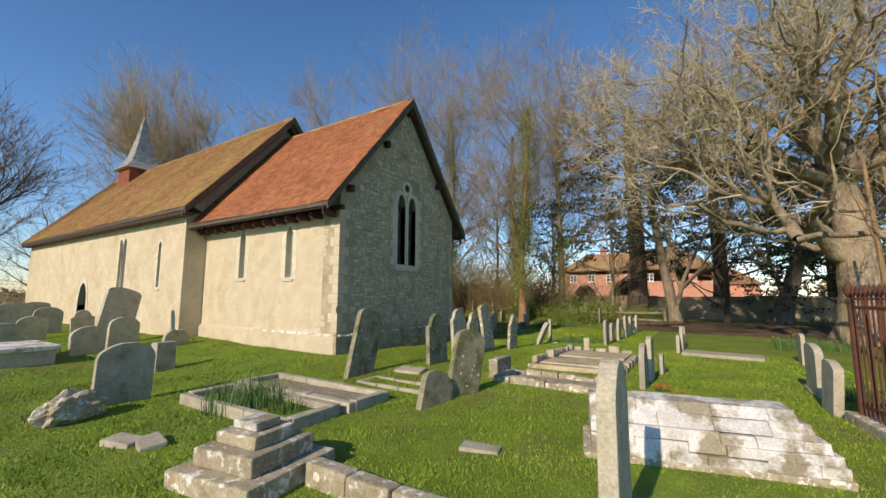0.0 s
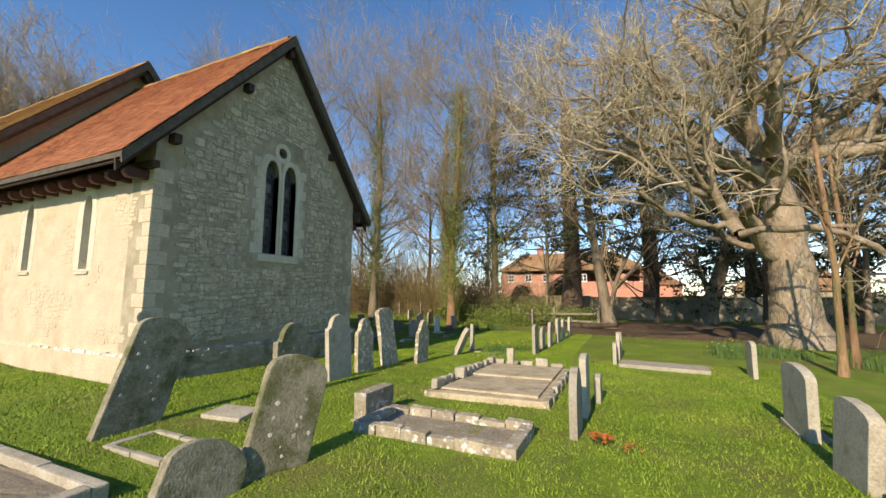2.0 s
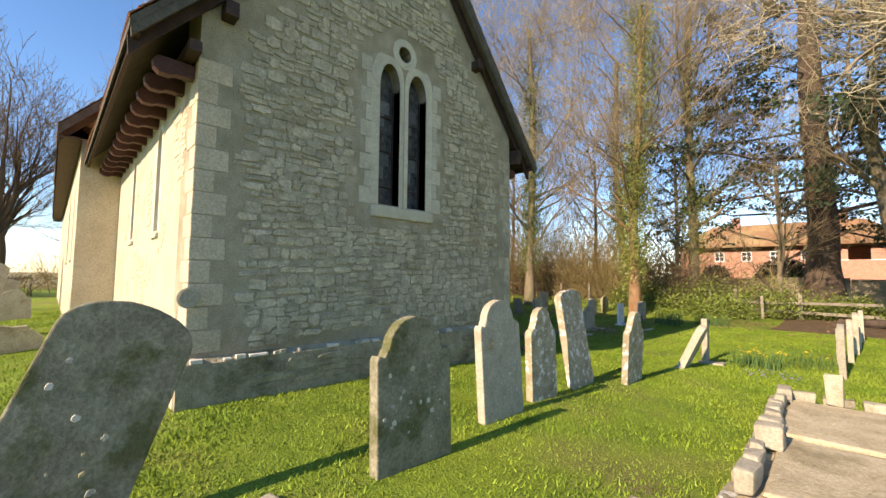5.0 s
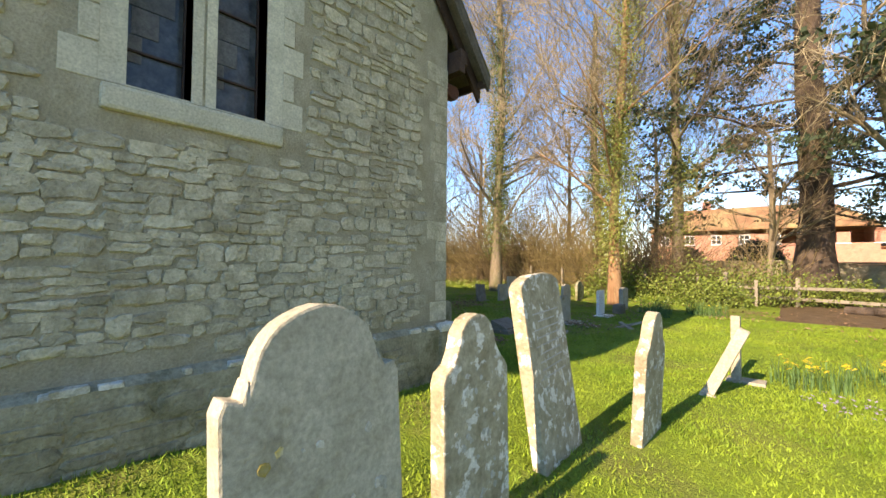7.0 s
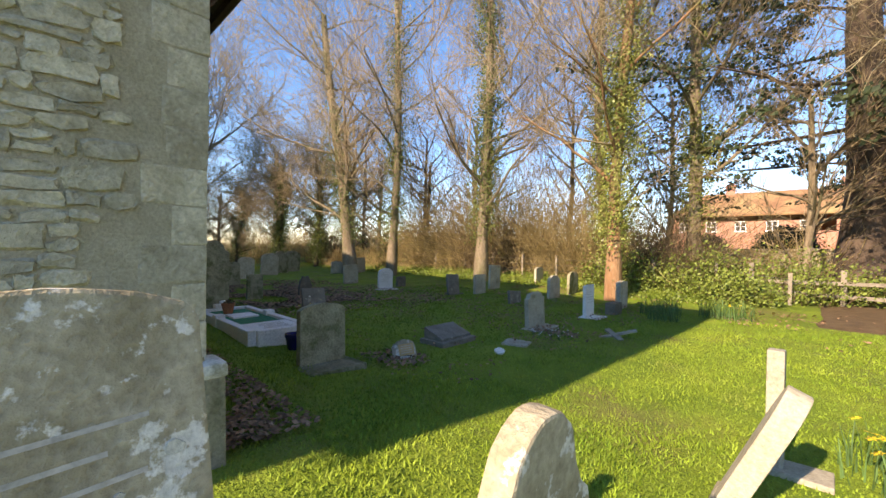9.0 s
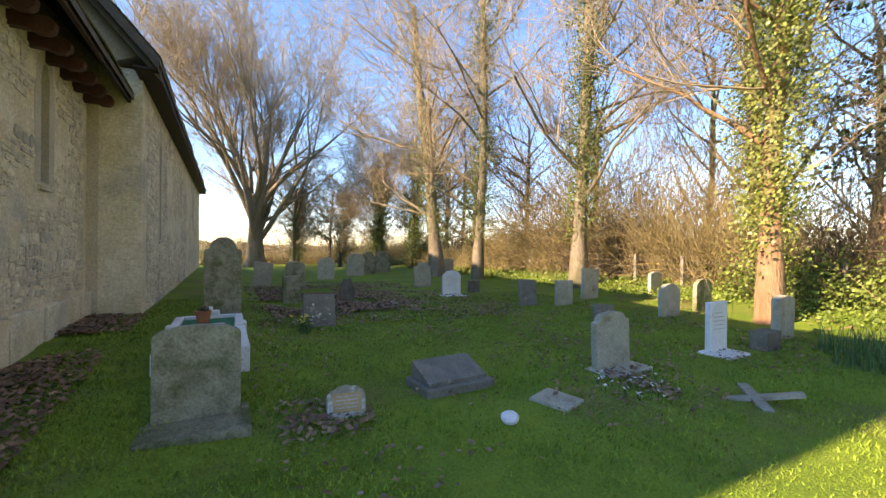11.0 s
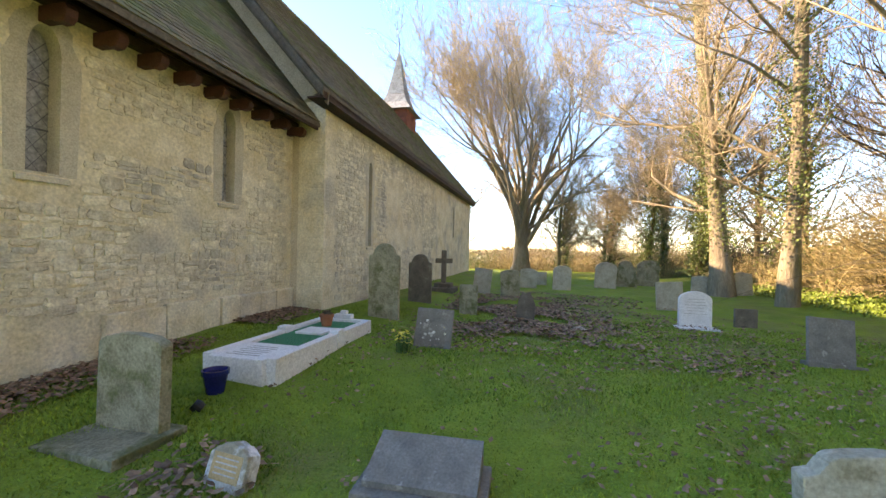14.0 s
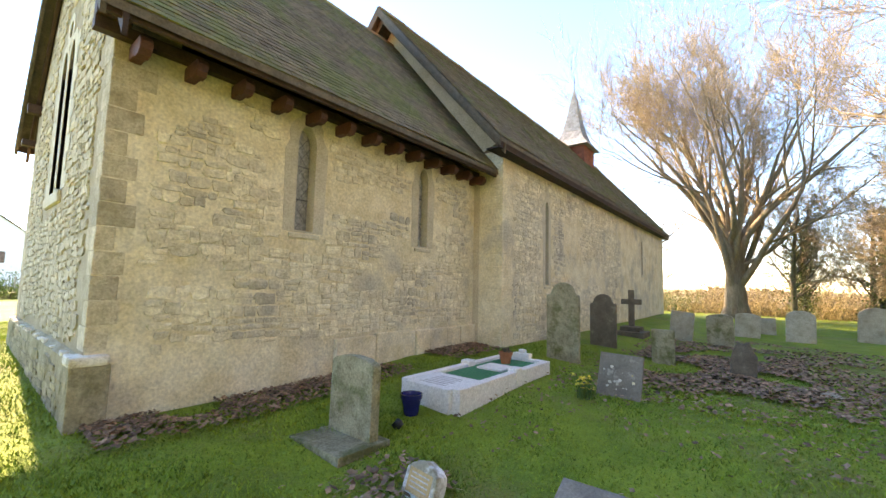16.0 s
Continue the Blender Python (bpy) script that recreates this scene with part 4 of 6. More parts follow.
# along the nave's south wall
headstone(-6.95, -2.42, 0.95, 1.72, "low", A, "very large pale headstone leaning against the nave side", -4, 13, 10, 0.14)
headstone(-6.03, -2.42, 0.8, 0.86, "round", A, "pale round-topped headstone near the nave corner", 0, 2, 12)
headstone(-5.8, -3.25, 0.78, 0.72, "round", A, "low pale round-topped headstone near the nave", 2, -4, 12)
headstone(-5.1, -1.46, 0.74, 0.46, "broken", A, "broken low headstone at the wall's foot", 4, 6, 10)
headstone(-2.36, -2.92, 0.42, 0.61, "flat", A, "small square block headstone in grass", 0, 1, 8, 0.22)
headstone(-2.42, -3.3, 0.41, 0.30, "flat", A, "low square stone block in the grass", 0, 0, 8, 0.24)
headstone(-11.2, -3.2, 0.8, 0.80, "round", A, "pale round-topped headstone on the lawn", 3, 2, 5)
headstone(-11.7, -1.7, 0.7, 0.85, "shoulder", A, "weathered shouldered headstone by the nave door", 0, -3)
headstone(-13.0, -2.4, 0.85, 1.0, "round", A, "pale round-topped headstone by the nave door", 0, 2)
headstone(-14.3, -3.0, 0.95, 1.2, "low", A, "wide pale headstone near the nave", 0, -1)
headstone(-15.5, -2.2, 0.8, 1.15, "low", A, "wide pale headstone near the nave", 0, 3)
headstone(-9.6, -4.1, 0.7, 0.7, "low", A, "low pale headstone in the grass", 2, 0)
headstone(-12.2, -4.6, 0.75, 0.9, "round", A, "pale round-topped headstone on the lawn", 0, 3)
# to the east
headstone(6.90, 1.47, 0.63, 0.84, "gothic", A, "narrow pale headstone with orange flowers at its foot", 0, 1)
headstone(6.92, 2.60, 0.58, 0.91, "low", A, "narrow pale headstone on the lawn", 0, -2)
headstone(7.05, 3.6, 0.47, 0.47, "low", A, "low pale headstone in the grass", 0, 3)
headstone(9.63, 2.92, 0.88, 0.92, "low", A, "pale headstone beside the railings", 0, -4, 0, 0.12, base=0.35)
headstone(9.48, 1.12, 0.66, 0.78, "low", A, "pale headstone beside the railings", 3, -6, 0, 0.12)
headstone(10.25, 7.8, 0.55, 0.85, "low", A, "small pale headstone on the lawn", 0, 0)
for k, (x, y, h) in enumerate(((4.77, 9.5, 0.95), (4.72, 11.0, 0.75), (4.88, 11.7, 0.9), (4.98, 13.0, 0.98), (5.03, 14.2, 0.9), (5.11, 15.7, 0.9))):
    headstone(x, y, 0.6, h, ("low", "round", "gothic")[k % 3], A, "pale headstone in a row on the lawn", 0, (-3, 2, 4, -1, 0, 3)[k])
for k, (x, y, h) in enumerate(((7.22, 8.5, 0.6), (7.3, 9.3, 0.82), (7.35, 10.2, 0.75))):
    headstone(x, y, 0.6, h, ("low", "gothic", "low")[k], A, "pale headstone behind a stone slab", 0, (2, -2, 3)[k])
# north of the church
headstone(-1.80, 7.60, 0.65, 0.81, "low", C, "mossy grey headstone with a slate base and flower hole", -1, 0, 0, 0.11, base=0.62)
headstone(-6.86, 7.76, 0.66, 1.52, "shoulder", C, "tall mossy shouldered headstone by the nave corner", 0, 0)
headstone(-9.40, 7.76, 0.62, 1.28, "shoulder", D, "dark brown shouldered headstone by the nave wall", 0, 0)
lichen_on(headstone(-5.04, 9.27, 0.57, 0.61, "flat", SLATE, "dark lichened slab leaning back on the grass", -18, 3, 6, 0.06), 0.57, 0.61, 0.06, 504, 22)
headstone(-8.38, 9.25, 0.42, 0.70, "flat", C, "small mossy square headstone on the grass", 0, 0)
headstone(-8.08, 10.56, 0.39, 0.65, "broken", D, "small dark worn headstone on the grass", 0, 3)
headstone(-13.0, 8.9, 0.61, 0.86, "flat", A, "pale headstone leaning to the north", 0, 6)
headstone(-12.35, 9.95, 0.62, 0.90, "low", C, "low mossy headstone on the lawn", 0, -2)
headstone(-15.94, 11.74, 0.72, 1.0, "round", A, "pale round-topped headstone on the lawn", 0, 2)
headstone(-18.1, 13.7, 0.9, 1.15, "round", A, "pale broad headstone beyond the leaves", 0, 3)
headstone(-19.2, 14.8, 0.88, 1.25, "shoulder", C, "mossy broad headstone beyond the leaves", 0, -3)
headstone(-20.3, 15.95, 1.0, 1.25, "round", C, "mossy broad headstone beyond the leaves", 0, 3)
headstone(-16.2, 10.4, 0.7, 0.8, "low", A, "pale headstone in the shaded grass", 0, 4)
headstone(-18.0, 10.9, 0.6, 0.6, "flat", A, "low pale headstone in the grass", 0, 0)
headstone(-11.54, 14.42, 0.68, 0.80, "flat", A, "grey-brown square headstone on the grass", 0, -3)
headstone(-8.79, 14.10, 0.64, 0.79, "round", PORTLAND, "light grey round-topped headstone with an inscription", 0, 0, 0, 0.09, base=0.4, text=6)
headstone(-17.3, 17.2, 0.7, 0.72, "low", A, "pale headstone in the shaded grass", 0, 2)
headstone(-16.7, 18.4, 0.72, 0.9, "low", A, "pale sunlit headstone by the hedge", 0, -3)
headstone(-9.29, 15.27, 0.43, 0.40, "flat", D, "low dark stone vase block", 0, 0)
headstone(-6.17, 14.99, 0.58, 0.69, "flat", SLATE, "dark slate headstone leaning back", -10, 4, 0, 0.07, base=0.2)
headstone(-5.75, 15.88, 0.58, 0.67, "flat", STONE_A, "grey-brown square headstone on the grass", 0, 0)
headstone(-6.46, 17.68, 0.66, 0.93, "flat", A, "tall pale square headstone by the hedge", 0, 2)
headstone(-5.67, 19.73, 0.58, 0.64, "low", A, "pale sunlit headstone by the hedge", 0, 0)
headstone(-3.48, 16.94, 0.70, 0.77, "round", A, "pale buff round-topped headstone", 0, 0)
headstone(-3.55, 18.45, 0.69, 0.79, "round", C, "mossy round-topped headstone by the hedge", 0, 0)
headstone(-3.66, 14.93, 0.58, 0.37, "flat", SLATE, "low grey slab leaning north", -8, 6, 0, 0.08)
headstone(-1.26, 14.58, 0.47, 0.80, "flat", PORTLAND, "white square headstone on a white base", 0, 0, 0, 0.09, base=0.46, text=5)
headstone(-1.27, 16.84, 0.58, 0.79, "low", A, "thick pale headstone by the hedge", 0, 1, 0, 0.14)
headstone(-1.02, 15.58, 0.47, 0.30, "flat", D, "low dark square block in the grass", 0, 0, 0, 0.26)
headstone(-1.46, 12.40, 0.65, 0.76, "eared", A, "weathered grey headstone with a shaped top and slab base", -1, -2, 0, 0.10, base=0.45)

# stone cross by the nave wall
cr = empty("stone_cross", pose(-12.46, 7.68, ground_z(-12.46, 7.68)), "dark weathered stone cross on a stepped base", "cross")
part("step", block(-0.42, -0.42, -0.15, 0.42, 0.42, 0.13, 0.02), D, cr)
part("step", block(-0.28, -0.28, 0.13, 0.28, 0.28, 0.27, 0.02), D, cr)
part("shaft", block(-0.06, -0.08, 0.27, 0.06, 0.08, 1.38, 0.015), D, cr)
part("arm", block(-0.058, -0.29, 0.94, 0.058, 0.29, 1.10, 0.015), D, cr)


def kerb_grave(x0, y0, x1, y1, h, w, material, fill, label, gz=None, jit=0.01, zlift=0.0, lie=None):
    z = ground_z((x0 + x1) / 2, (y0 + y1) / 2) + zlift if gz is None else gz
    th = empty("kerb_grave", pose(0, 0, z), label, "grave")
    for a, b, c, d in ((x0, y0, x1, y0 + w), (x0, y1 - w, x1, y1)):
        n = 6 if material is B else 3
        for k in range(n):
            part("kerb", block(a + (c - a) * k / n + 0.004, b, -0.25, a + (c - a) * (k + 1) / n - 0.004, d, h + random.uniform(-jit, jit), 0.018, jit * 0.6), material, th)
    for a, c in ((x0 - 0.01, x0 + w), (x1 - w, x1 + 0.01)):
        part("kerb", block(a, y0 + w + 0.003, -0.25, c, y1 - w - 0.003, h + random.uniform(-jit, jit), 0.018, jit * 0.6), material, th)
    if fill:
        bm = bmesh.new()
        n = 16
        vs = [[bm.verts.new((x0 + w + (x1 - x0 - 2 * w) * i / n, y0 + w + (y1 - y0 - 2 * w) * j / n, h - 0.085 + 0.02 * noise.noise(Vector((i * 0.9 + x0, j * 0.9, 0))))) for i in range(n + 1)] for j in range(n + 1)]
        for j in range(n):
            for i in range(n):
                bm.faces.new((vs[j][i], vs[j][i + 1], vs[j + 1][i + 1], vs[j + 1][i]))
        part("infill", bm, fill, th)
    return th


kerb_grave(0.85, -4.02, 3.45, -3.08, 0.16, 0.13, A, GRASS, "stone kerbed grave planted with daffodils")
kerb_grave(0.65, -2.96, 3.5, -2.06, 0.14, 0.13, A, GRAVEL, "stone kerbed grave filled with pale gravel")
kerb_grave(4.28, 0.22, 6.42, 1.22, 0.13, 0.15, B, GRAVEL, "stone kerbed grave with a worn gravel bed", jit=0.02)
headstone(4.09, 1.02, 0.74, 0.38, "flat", B, "low square headstone at a kerbed grave", 0, 0, 0, 0.2, base=0.4)
kerb_grave(2.2, -1.5, 3.75, -0.9, 0.05, 0.08, A, None, "narrow stone kerb sunk in the grass", jit=0.006)
for x, y, a in ((2.15, -5.2, 20), (2.45, -5.05, -12)):
    t = tagged(part("flat_stone", block(-0.2, -0.13, -0.1, 0.2, 0.13, 0.06, 0.02, 0.012), A, None), "small flat broken stone in the grass", "stone")
    t.matrix_world = pose(x, y, ground_z(x, y), 2, 3, a)
for x, y, sx, sy in ((2.45, -0.08, 0.3, 0.25), (5.7, -3.1, 0.22, 0.12), (-0.9, 10.85, 0.22, 0.2), (-7.6, 11.6, 0.2, 0.15)):
    t = tagged(part("flat_stone", block(-sx, -sy, -0.1, sx, sy, 0.04, 0.02, 0.012), A, None), "flat stone sunk in the grass", "stone")
    t.matrix_world = pose(x, y, ground_z(x, y), 1, 2, 15)

# boulder beside the south headstone
bm = bmesh.new()
bmesh.ops.create_icosphere(bm, subdivisions=4, radius=1)
for v in bm.verts:
    n = v.co.normalized()
    v.co = Vector((n.x * 0.24, n.y * 0.42, n.z * 0.25)) * (1 + 0.32 * noise.noise(n * 2.1) + 0.10 * noise.noise(n * 7))
bl = tagged(part("boulder", bm, B, None), "pale lichened rough boulder beside a headstone", "rock")
bl.matrix_world = pose(0.48, -5.20, ground_z(0.48, -5.20) + 0.13, 0, 0, 25)

# stepped cross base
pd = empty("stepped_base", pose(4.20, -4.87, ground_z(4.20, -4.87), 0, 0, 8), "stepped stone monument base with white lichen and a sunlit white top", "monument")
# lichened steps; the top one is whiter, its sunlight put into the material
for s, z0, z1 in ((0.52, -0.2, 0.17), (0.37, 0.17, 0.34), (0.25, 0.34, 0.46), (0.15, 0.46, 0.54)):
    part("step", block(-s, -s, z0, s, s, z1, 0.022, 0.01), TOMB if z0 > 0.4 else B, pd)
wl = empty("low_kerb_wall", pose(0, 0, 0), "low worn stone kerb wall of a grave plot", "kerb")
for k in range(4):
    x = 4.75 + 0.5 * k
    zz = ground_z(x, -4.65)
    part("kerb_stone", block(x, -4.74, zz - 0.2, x + 0.49, -4.56, zz + 0.2, 0.025, 0.012), B, wl)

# white coped tomb
tb = empty("coped_tomb", pose(7.86, -1.92, ground_z(7.86, -1.92), 0, 0, 14), "long white lichened coped stone tomb with brick courses", "tomb")
r4 = random.Random(21)
part("plinth", block(-1.28, -0.50, -0.2, 1.02, 0.50, 0.06, 0.02, 0.012), B, tb)
for z0, z1, a0, a1, x1 in ((0.06, 0.16, 0.49, 0.49, 1.0), (0.16, 0.26, 0.47, 0.46, 0.97), (0.26, 0.36, 0.45, 0.40, 0.90), (0.36, 0.48, 0.38, 0.27, 0.82), (0.48, 0.585, 0.26, 0.15, 0.74)):
    x = -1.2
    while x < x1 - 0.05:
        ln = min(r4.uniform(0.26, 0.55), x1 - x)
        if x1 - x - ln < 0.12:
            ln = x1 - x
        e = r4.uniform(-0.012, 0.012)
        ob = part("coping_stone", prism([(-a0 - e, z0), (a0 + e, z0), (a1 + e, z1), (-a1 - e, z1)], ln - 0.003, 0.010, 0.012), TOMB, tb)
        ob.location = (x + ln / 2, 0, 0)
        x += ln

# broad ledger tomb with broken rim
lt = empty("ledger_tomb", pose(5.2, 4.5, ground_z(5.2, 4.4), -2.2, 0, 2), "broad low stone platform tomb with broken rim and ledgers", "tomb")
part("platform", block(-1.0, -2.0, -0.25, 1.05, 2.1, 0.10, 0.03, 0.02), LEDGER, lt)
part("ledger", block(-0.85, -1.8, 0.10, 0.9, -0.15, 0.15, 0.02, 0.018), LEDGER, lt)
part("ledger", block(-0.85, -0.05, 0.10, 0.9, 1.9, 0.165, 0.02, 0.018), LEDGER, lt)
r3 = random.Random(8)
for k in range(10):
    y = -1.9 + 0.4 * k
    s = r3.uniform(0.07, 0.14)
    part("rim_stone", block(-1.0, y, 0.12, -1.0 + s * 1.6, y + r3.uniform(0.16, 0.34), 0.20 + s, 0.03, 0.02), A, lt)
for k in range(5):
    x = -0.9 + 0.38 * k
    part("rim_stone", block(x, 1.95, 0.12, x + 0.3, 2.1, 0.22 + r3.uniform(0, 0.1), 0.03, 0.02), A, lt)
for side, x0 in ((1, 1.0), (-1, -1.08)):
    y = -2.0
    while y < 2.0:
        ln = r3.uniform(0.22, 0.5)
        part("rim_stone", block(x0, y, -0.2, x0 + 0.1 + r3.uniform(0, 0.05), min(y + ln - 0.02, 2.1), 0.09 + r3.uniform(-0.03, 0.06), 0.025, 0.02), B if r3.random() < 0.5 else A, lt)
        y += ln
part("broken_marker", block(-0.5, 1.9, 0.15, -0.33, 2.0, 0.55, 0.02, 0.02), A, lt)

sl = tagged(part("stone_slab", block(-1.05, -0.45, -0.12, 1.05, 0.45, 0.09, 0.02, 0.01), A, None), "long pale stone grave slab on the lawn", "slab")
sl.matrix_world = pose(8.4, 8.25, ground_z(8.4, 8.25), 0, 0, -6)
ct = empty("chest_tomb", pose(-5.76, -4.60, ground_z(-5.76, -4.60)), "low chest tomb with a white lichened top", "tomb")
part("chest", block(-0.9, -0.5, -0.2, 0.9, 0.5, 0.3, 0.02, 0.01), A, ct)
part("top_slab", block(-1.0, -0.58, 0.3, 1.0, 0.58, 0.4, 0.03, 0.01), TOMB, ct)

# iron railings round a grave plot
rl = empty("iron_railing", pose(0, 0, 0), "rusty iron railing with spear finials round a grave plot", "railing")
GX0, GY0, GX1, GY1 = 9.66, -1.25, 11.8, 0.5
zr = ground_z(10, -2)
spear = lathe([(0.0125, 0), (0.0125, 1.62), (0.03, 1.64), (0.012, 1.66), (0.032, 1.72), (0.004, 1.83)], 8)
spear_me = bpy.data.meshes.new("bar")
spear.to_mesh(spear_me)
spear.free()
spear_me.materials.append(IRON)
post = lathe([(0.035, -0.2), (0.035, 1.62), (0.05, 1.64), (0.05, 1.68), (0.025, 1.70), (0.055, 1.76), (0.06, 1.82), (0.03, 1.90), (0.005, 1.94)], 12)
post_me = bpy.data.meshes.new("corner_post")
post.to_mesh(post_me)
post.free()
post_me.materials.append(IRON)
for x, y in ((GX0, GY0), (GX0, GY1), (GX1, GY0), (GX1, GY1)):
    add("corner_post", post_me, rl, "", pose(x, y, zr))
n = 17
for k in range(1, n):
    add("bar", spear_me, rl, "", pose(GX0, GY0 + (GY1 - GY0) * k / n, zr + 0.05))
    add("bar", spear_me, rl, "", pose(GX1, GY0 + (GY1 - GY0) * k / n, zr + 0.05))
for k in range(1, 14):
    add("bar", spear_me, rl, "", pose(GX0 + (GX1 - GX0) * k / 14, GY1, zr + 0.05))
    add("bar", spear_me, rl, "", pose(GX0 + (GX1 - GX0) * k / 14, GY0, zr + 0.05))
for z in (0.25, 1.55):
    for x in (GX0, GX1):
        part("rail", block(x - 0.008, GY0, zr + z, x + 0.008, GY1, zr + z + 0.04), IRON, rl)
    for y in (GY0, GY1):
        part("rail", block(GX0, y - 0.008, zr + z, GX1, y + 0.008, zr + z + 0.04), IRON, rl)
kg = kerb_grave(GX0 - 0.14, GY0 - 0.14, GX1 + 0.14, GY1 + 0.14, 0.12, 0.28, B, None, "stone kerb under an iron railing")
sl = tagged(part("stone_slab", block(-0.7, -0.9, -0.1, 0.7, 0.9, 0.28, 0.02, 0.01), TOMB, None), "white stone tomb inside the iron railing", "tomb")
sl.matrix_world = pose(10.95, -0.3, zr, 0, 0, 9.4)
swing = Matrix.Translation((GX0, GY1, 0)) @ pose(0, 0, 0, 0, 0, 9.4) @ Matrix.Translation((-GX0, -GY1, 0))
rl.matrix_world = swing
kg.matrix_world = swing @ kg.matrix_world

# white marble kerbed grave by the north wall
KX0, KX1, KY0, KY1 = -5.55, -3.0, 7.1, 8.06
kz = ground_z(-4.3, 7.6) - 0.03
mg = empty("marble_grave", pose(0, 0, kz), "white marble kerbed grave with green glass chippings and an inscribed slab", "grave")
for y0, y1 in ((KY0, KY0 + 0.12), (KY1 - 0.12, KY1)):
    part("kerb", block(KX0 + 0.002, y0, -0.2, KX1 - 0.002, y1, 0.22, 0.012), MARBLE, mg)
    for x in (-4.45,):
        part("kerb_block", block(x - 0.09, y0 - 0.02, 0.0, x + 0.09, y1 + 0.02, 0.27, 0.02), MARBLE, mg)
part("kerb", block(KX0 - 0.02, KY0 + 0.123, -0.2, KX0 + 0.11, KY1 - 0.123, 0.22, 0.012), MARBLE, mg)
part("ledger_slab", block(KX1 - 0.62, KY0 + 0.123, -0.1, KX1 + 0.06, KY1 - 0.123, 0.215, 0.015), MARBLE, mg, "sloping inscribed white marble slab")
for k in range(6):
    x = KX1 - 0.06 - 0.075 * k
    part("inscription", block(x - 0.02, KY0 + 0.26 + 0.03 * (k % 3), 0.213, x, KY1 - 0.26 - 0.03 * (k % 2), 0.2175), INSCRIPTION, mg)
part("glass_infill", block(KX0 + 0.1, KY0 + 0.121, 0.0, KX1 - 0.62, KY1 - 0.121, 0.175), CHIPS, mg, "green glass chippings")
part("tablet", block(-4.80, 7.37, 0.17, -4.38, 7.80, 0.205, 0.008), MARBLE, mg, "white marble tablet")
part("cross_piece", block(KX0 - 0.04, 7.4, 0.22, KX0 + 0.1, 7.72, 0.30, 0.02), MARBLE, mg)
part("cross_piece", block(KX0 - 0.03, 7.5, 0.30, KX0 + 0.06, 7.62, 0.36, 0.02), MARBLE, mg)


def pot(x, y, z, r, h, material, label, soil=True):
    t = empty("flower_pot", pose(x, y, z), label, "plant pot")
    part("pot", lathe([(r * 0.68, 0), (r * 0.95, h * 0.78), (r * 1.05, h * 0.80), (r * 1.05, h), (r * 0.92, h), (r * 0.86, h * 0.85)], 24), material, t)
    return t


pot(-5.05, 7.5, kz + 0.175, 0.11, 0.19, TERRACOTTA, "terracotta flower pot on green chippings")
add("dead_flowers", scatter_mesh("dead_flowers", [(-5.05 + random.gauss(0, .04), 7.5 + random.gauss(0, .04), kz + 0.37 + random.random() * .05) for _ in range(60)], 0.05, TWIG_DARK, random.Random(2), True)).update_tag()
bpy.data.objects["dead_flowers"].parent = None
tagged(bpy.data.objects["dead_flowers"], "withered dark flowers in a terracotta pot", "flowers")
pot(-2.64, 7.62, ground_z(-2.64, 7.62), 0.125, 0.24, BLUE_GLAZE, "dark blue glazed pot beside the marble grave")
bw = tagged(part("flower_vase", lathe([(0.05, 0), (0.06, 0.05), (0.05, 0.09), (0.03, 0.09)], 14), BLACK, None), "small black plastic grave vase lying in the grass", "vase")
bw.matrix_world = pose(-2.28, 7.81, ground_z(-2.28, 7.81) + 0.02, 50, 0, 30)

# inscribed plaque stone, desk slab, fallen wooden cross
pq = empty("plaque_stone", pose(-1.50, 8.80, ground_z(-1.50, 8.80), 0, 0, -8), "small white rounded memorial stone with a tan plaque", "memorial")
part("stone", prism(top_outline("round", 0.36, 0.27), 0.13, 0.03, 0.008), TOMB, pq).rotation_euler = (0, radians(-20), 0)
part("plaque", block(0.060, -0.13, 0.03, 0.068, 0.13, 0.2), PLAQUE, pq, "tan lettered plaque").rotation_euler = (0, radians(-20), 0)
for k in range(4):
    part("inscription", block(0.067, -0.10, 0.165 - 0.033 * k, 0.070, 0.10, 0.175 - 0.033 * k), INSCRIPTION, pq).rotation_euler = (0, radians(-20), 0)
dk = empty("desk_tablet", pose(-1.86, 10.09, ground_z(-1.86, 10.09), 0, 0, 2), "sloping grey stone desk tablet on a stone base", "memorial")
part("base", block(-0.24, -0.44, -0.1, 0.30, 0.44, 0.09, 0.012, 0.005), SLATE, dk)
bm = prism([(-0.38, 0), (0.38, 0), (0.38, 1), (-0.38, 1)], 1, 0)
for v in bm.verts:
    x = v.co.x + 0.5
    v.co = Vector((-0.2 + 0.42 * x, v.co.y, 0.09 if v.co.z < 0.5 else 0.28 - 0.15 * x))
part("tablet", bm, SLATE, dk)
cf = empty("wooden_cross", pose(0.06, 12.75, ground_z(0.06, 12.75) + 0.02, 0, 0, 35), "fallen weathered wooden cross lying on the grass", "cross")
part("shaft", block(-0.42, -0.05, 0.0, 0.42, 0.05, 0.045, 0.006), WOOD, cf).rotation_euler = (0, radians(-14), 0)
part("arm", block(-0.05, -0.28, 0.0, 0.05, 0.28, 0.045, 0.006), WOOD, cf).rotation_euler = (radians(10), radians(-8), 0.2)
pp = tagged(part("vase_lid", lathe([(0.08, 0), (0.085, 0.03), (0.07, 0.045), (0.02, 0.05)], 18), PORTLAND, None), "round white pierced vase lid on the grass", "vase lid")
pp.matrix_world = pose(-0.73, 10.10, ground_z(-0.73, 10.10) + 0.03, 10, 12, 0)


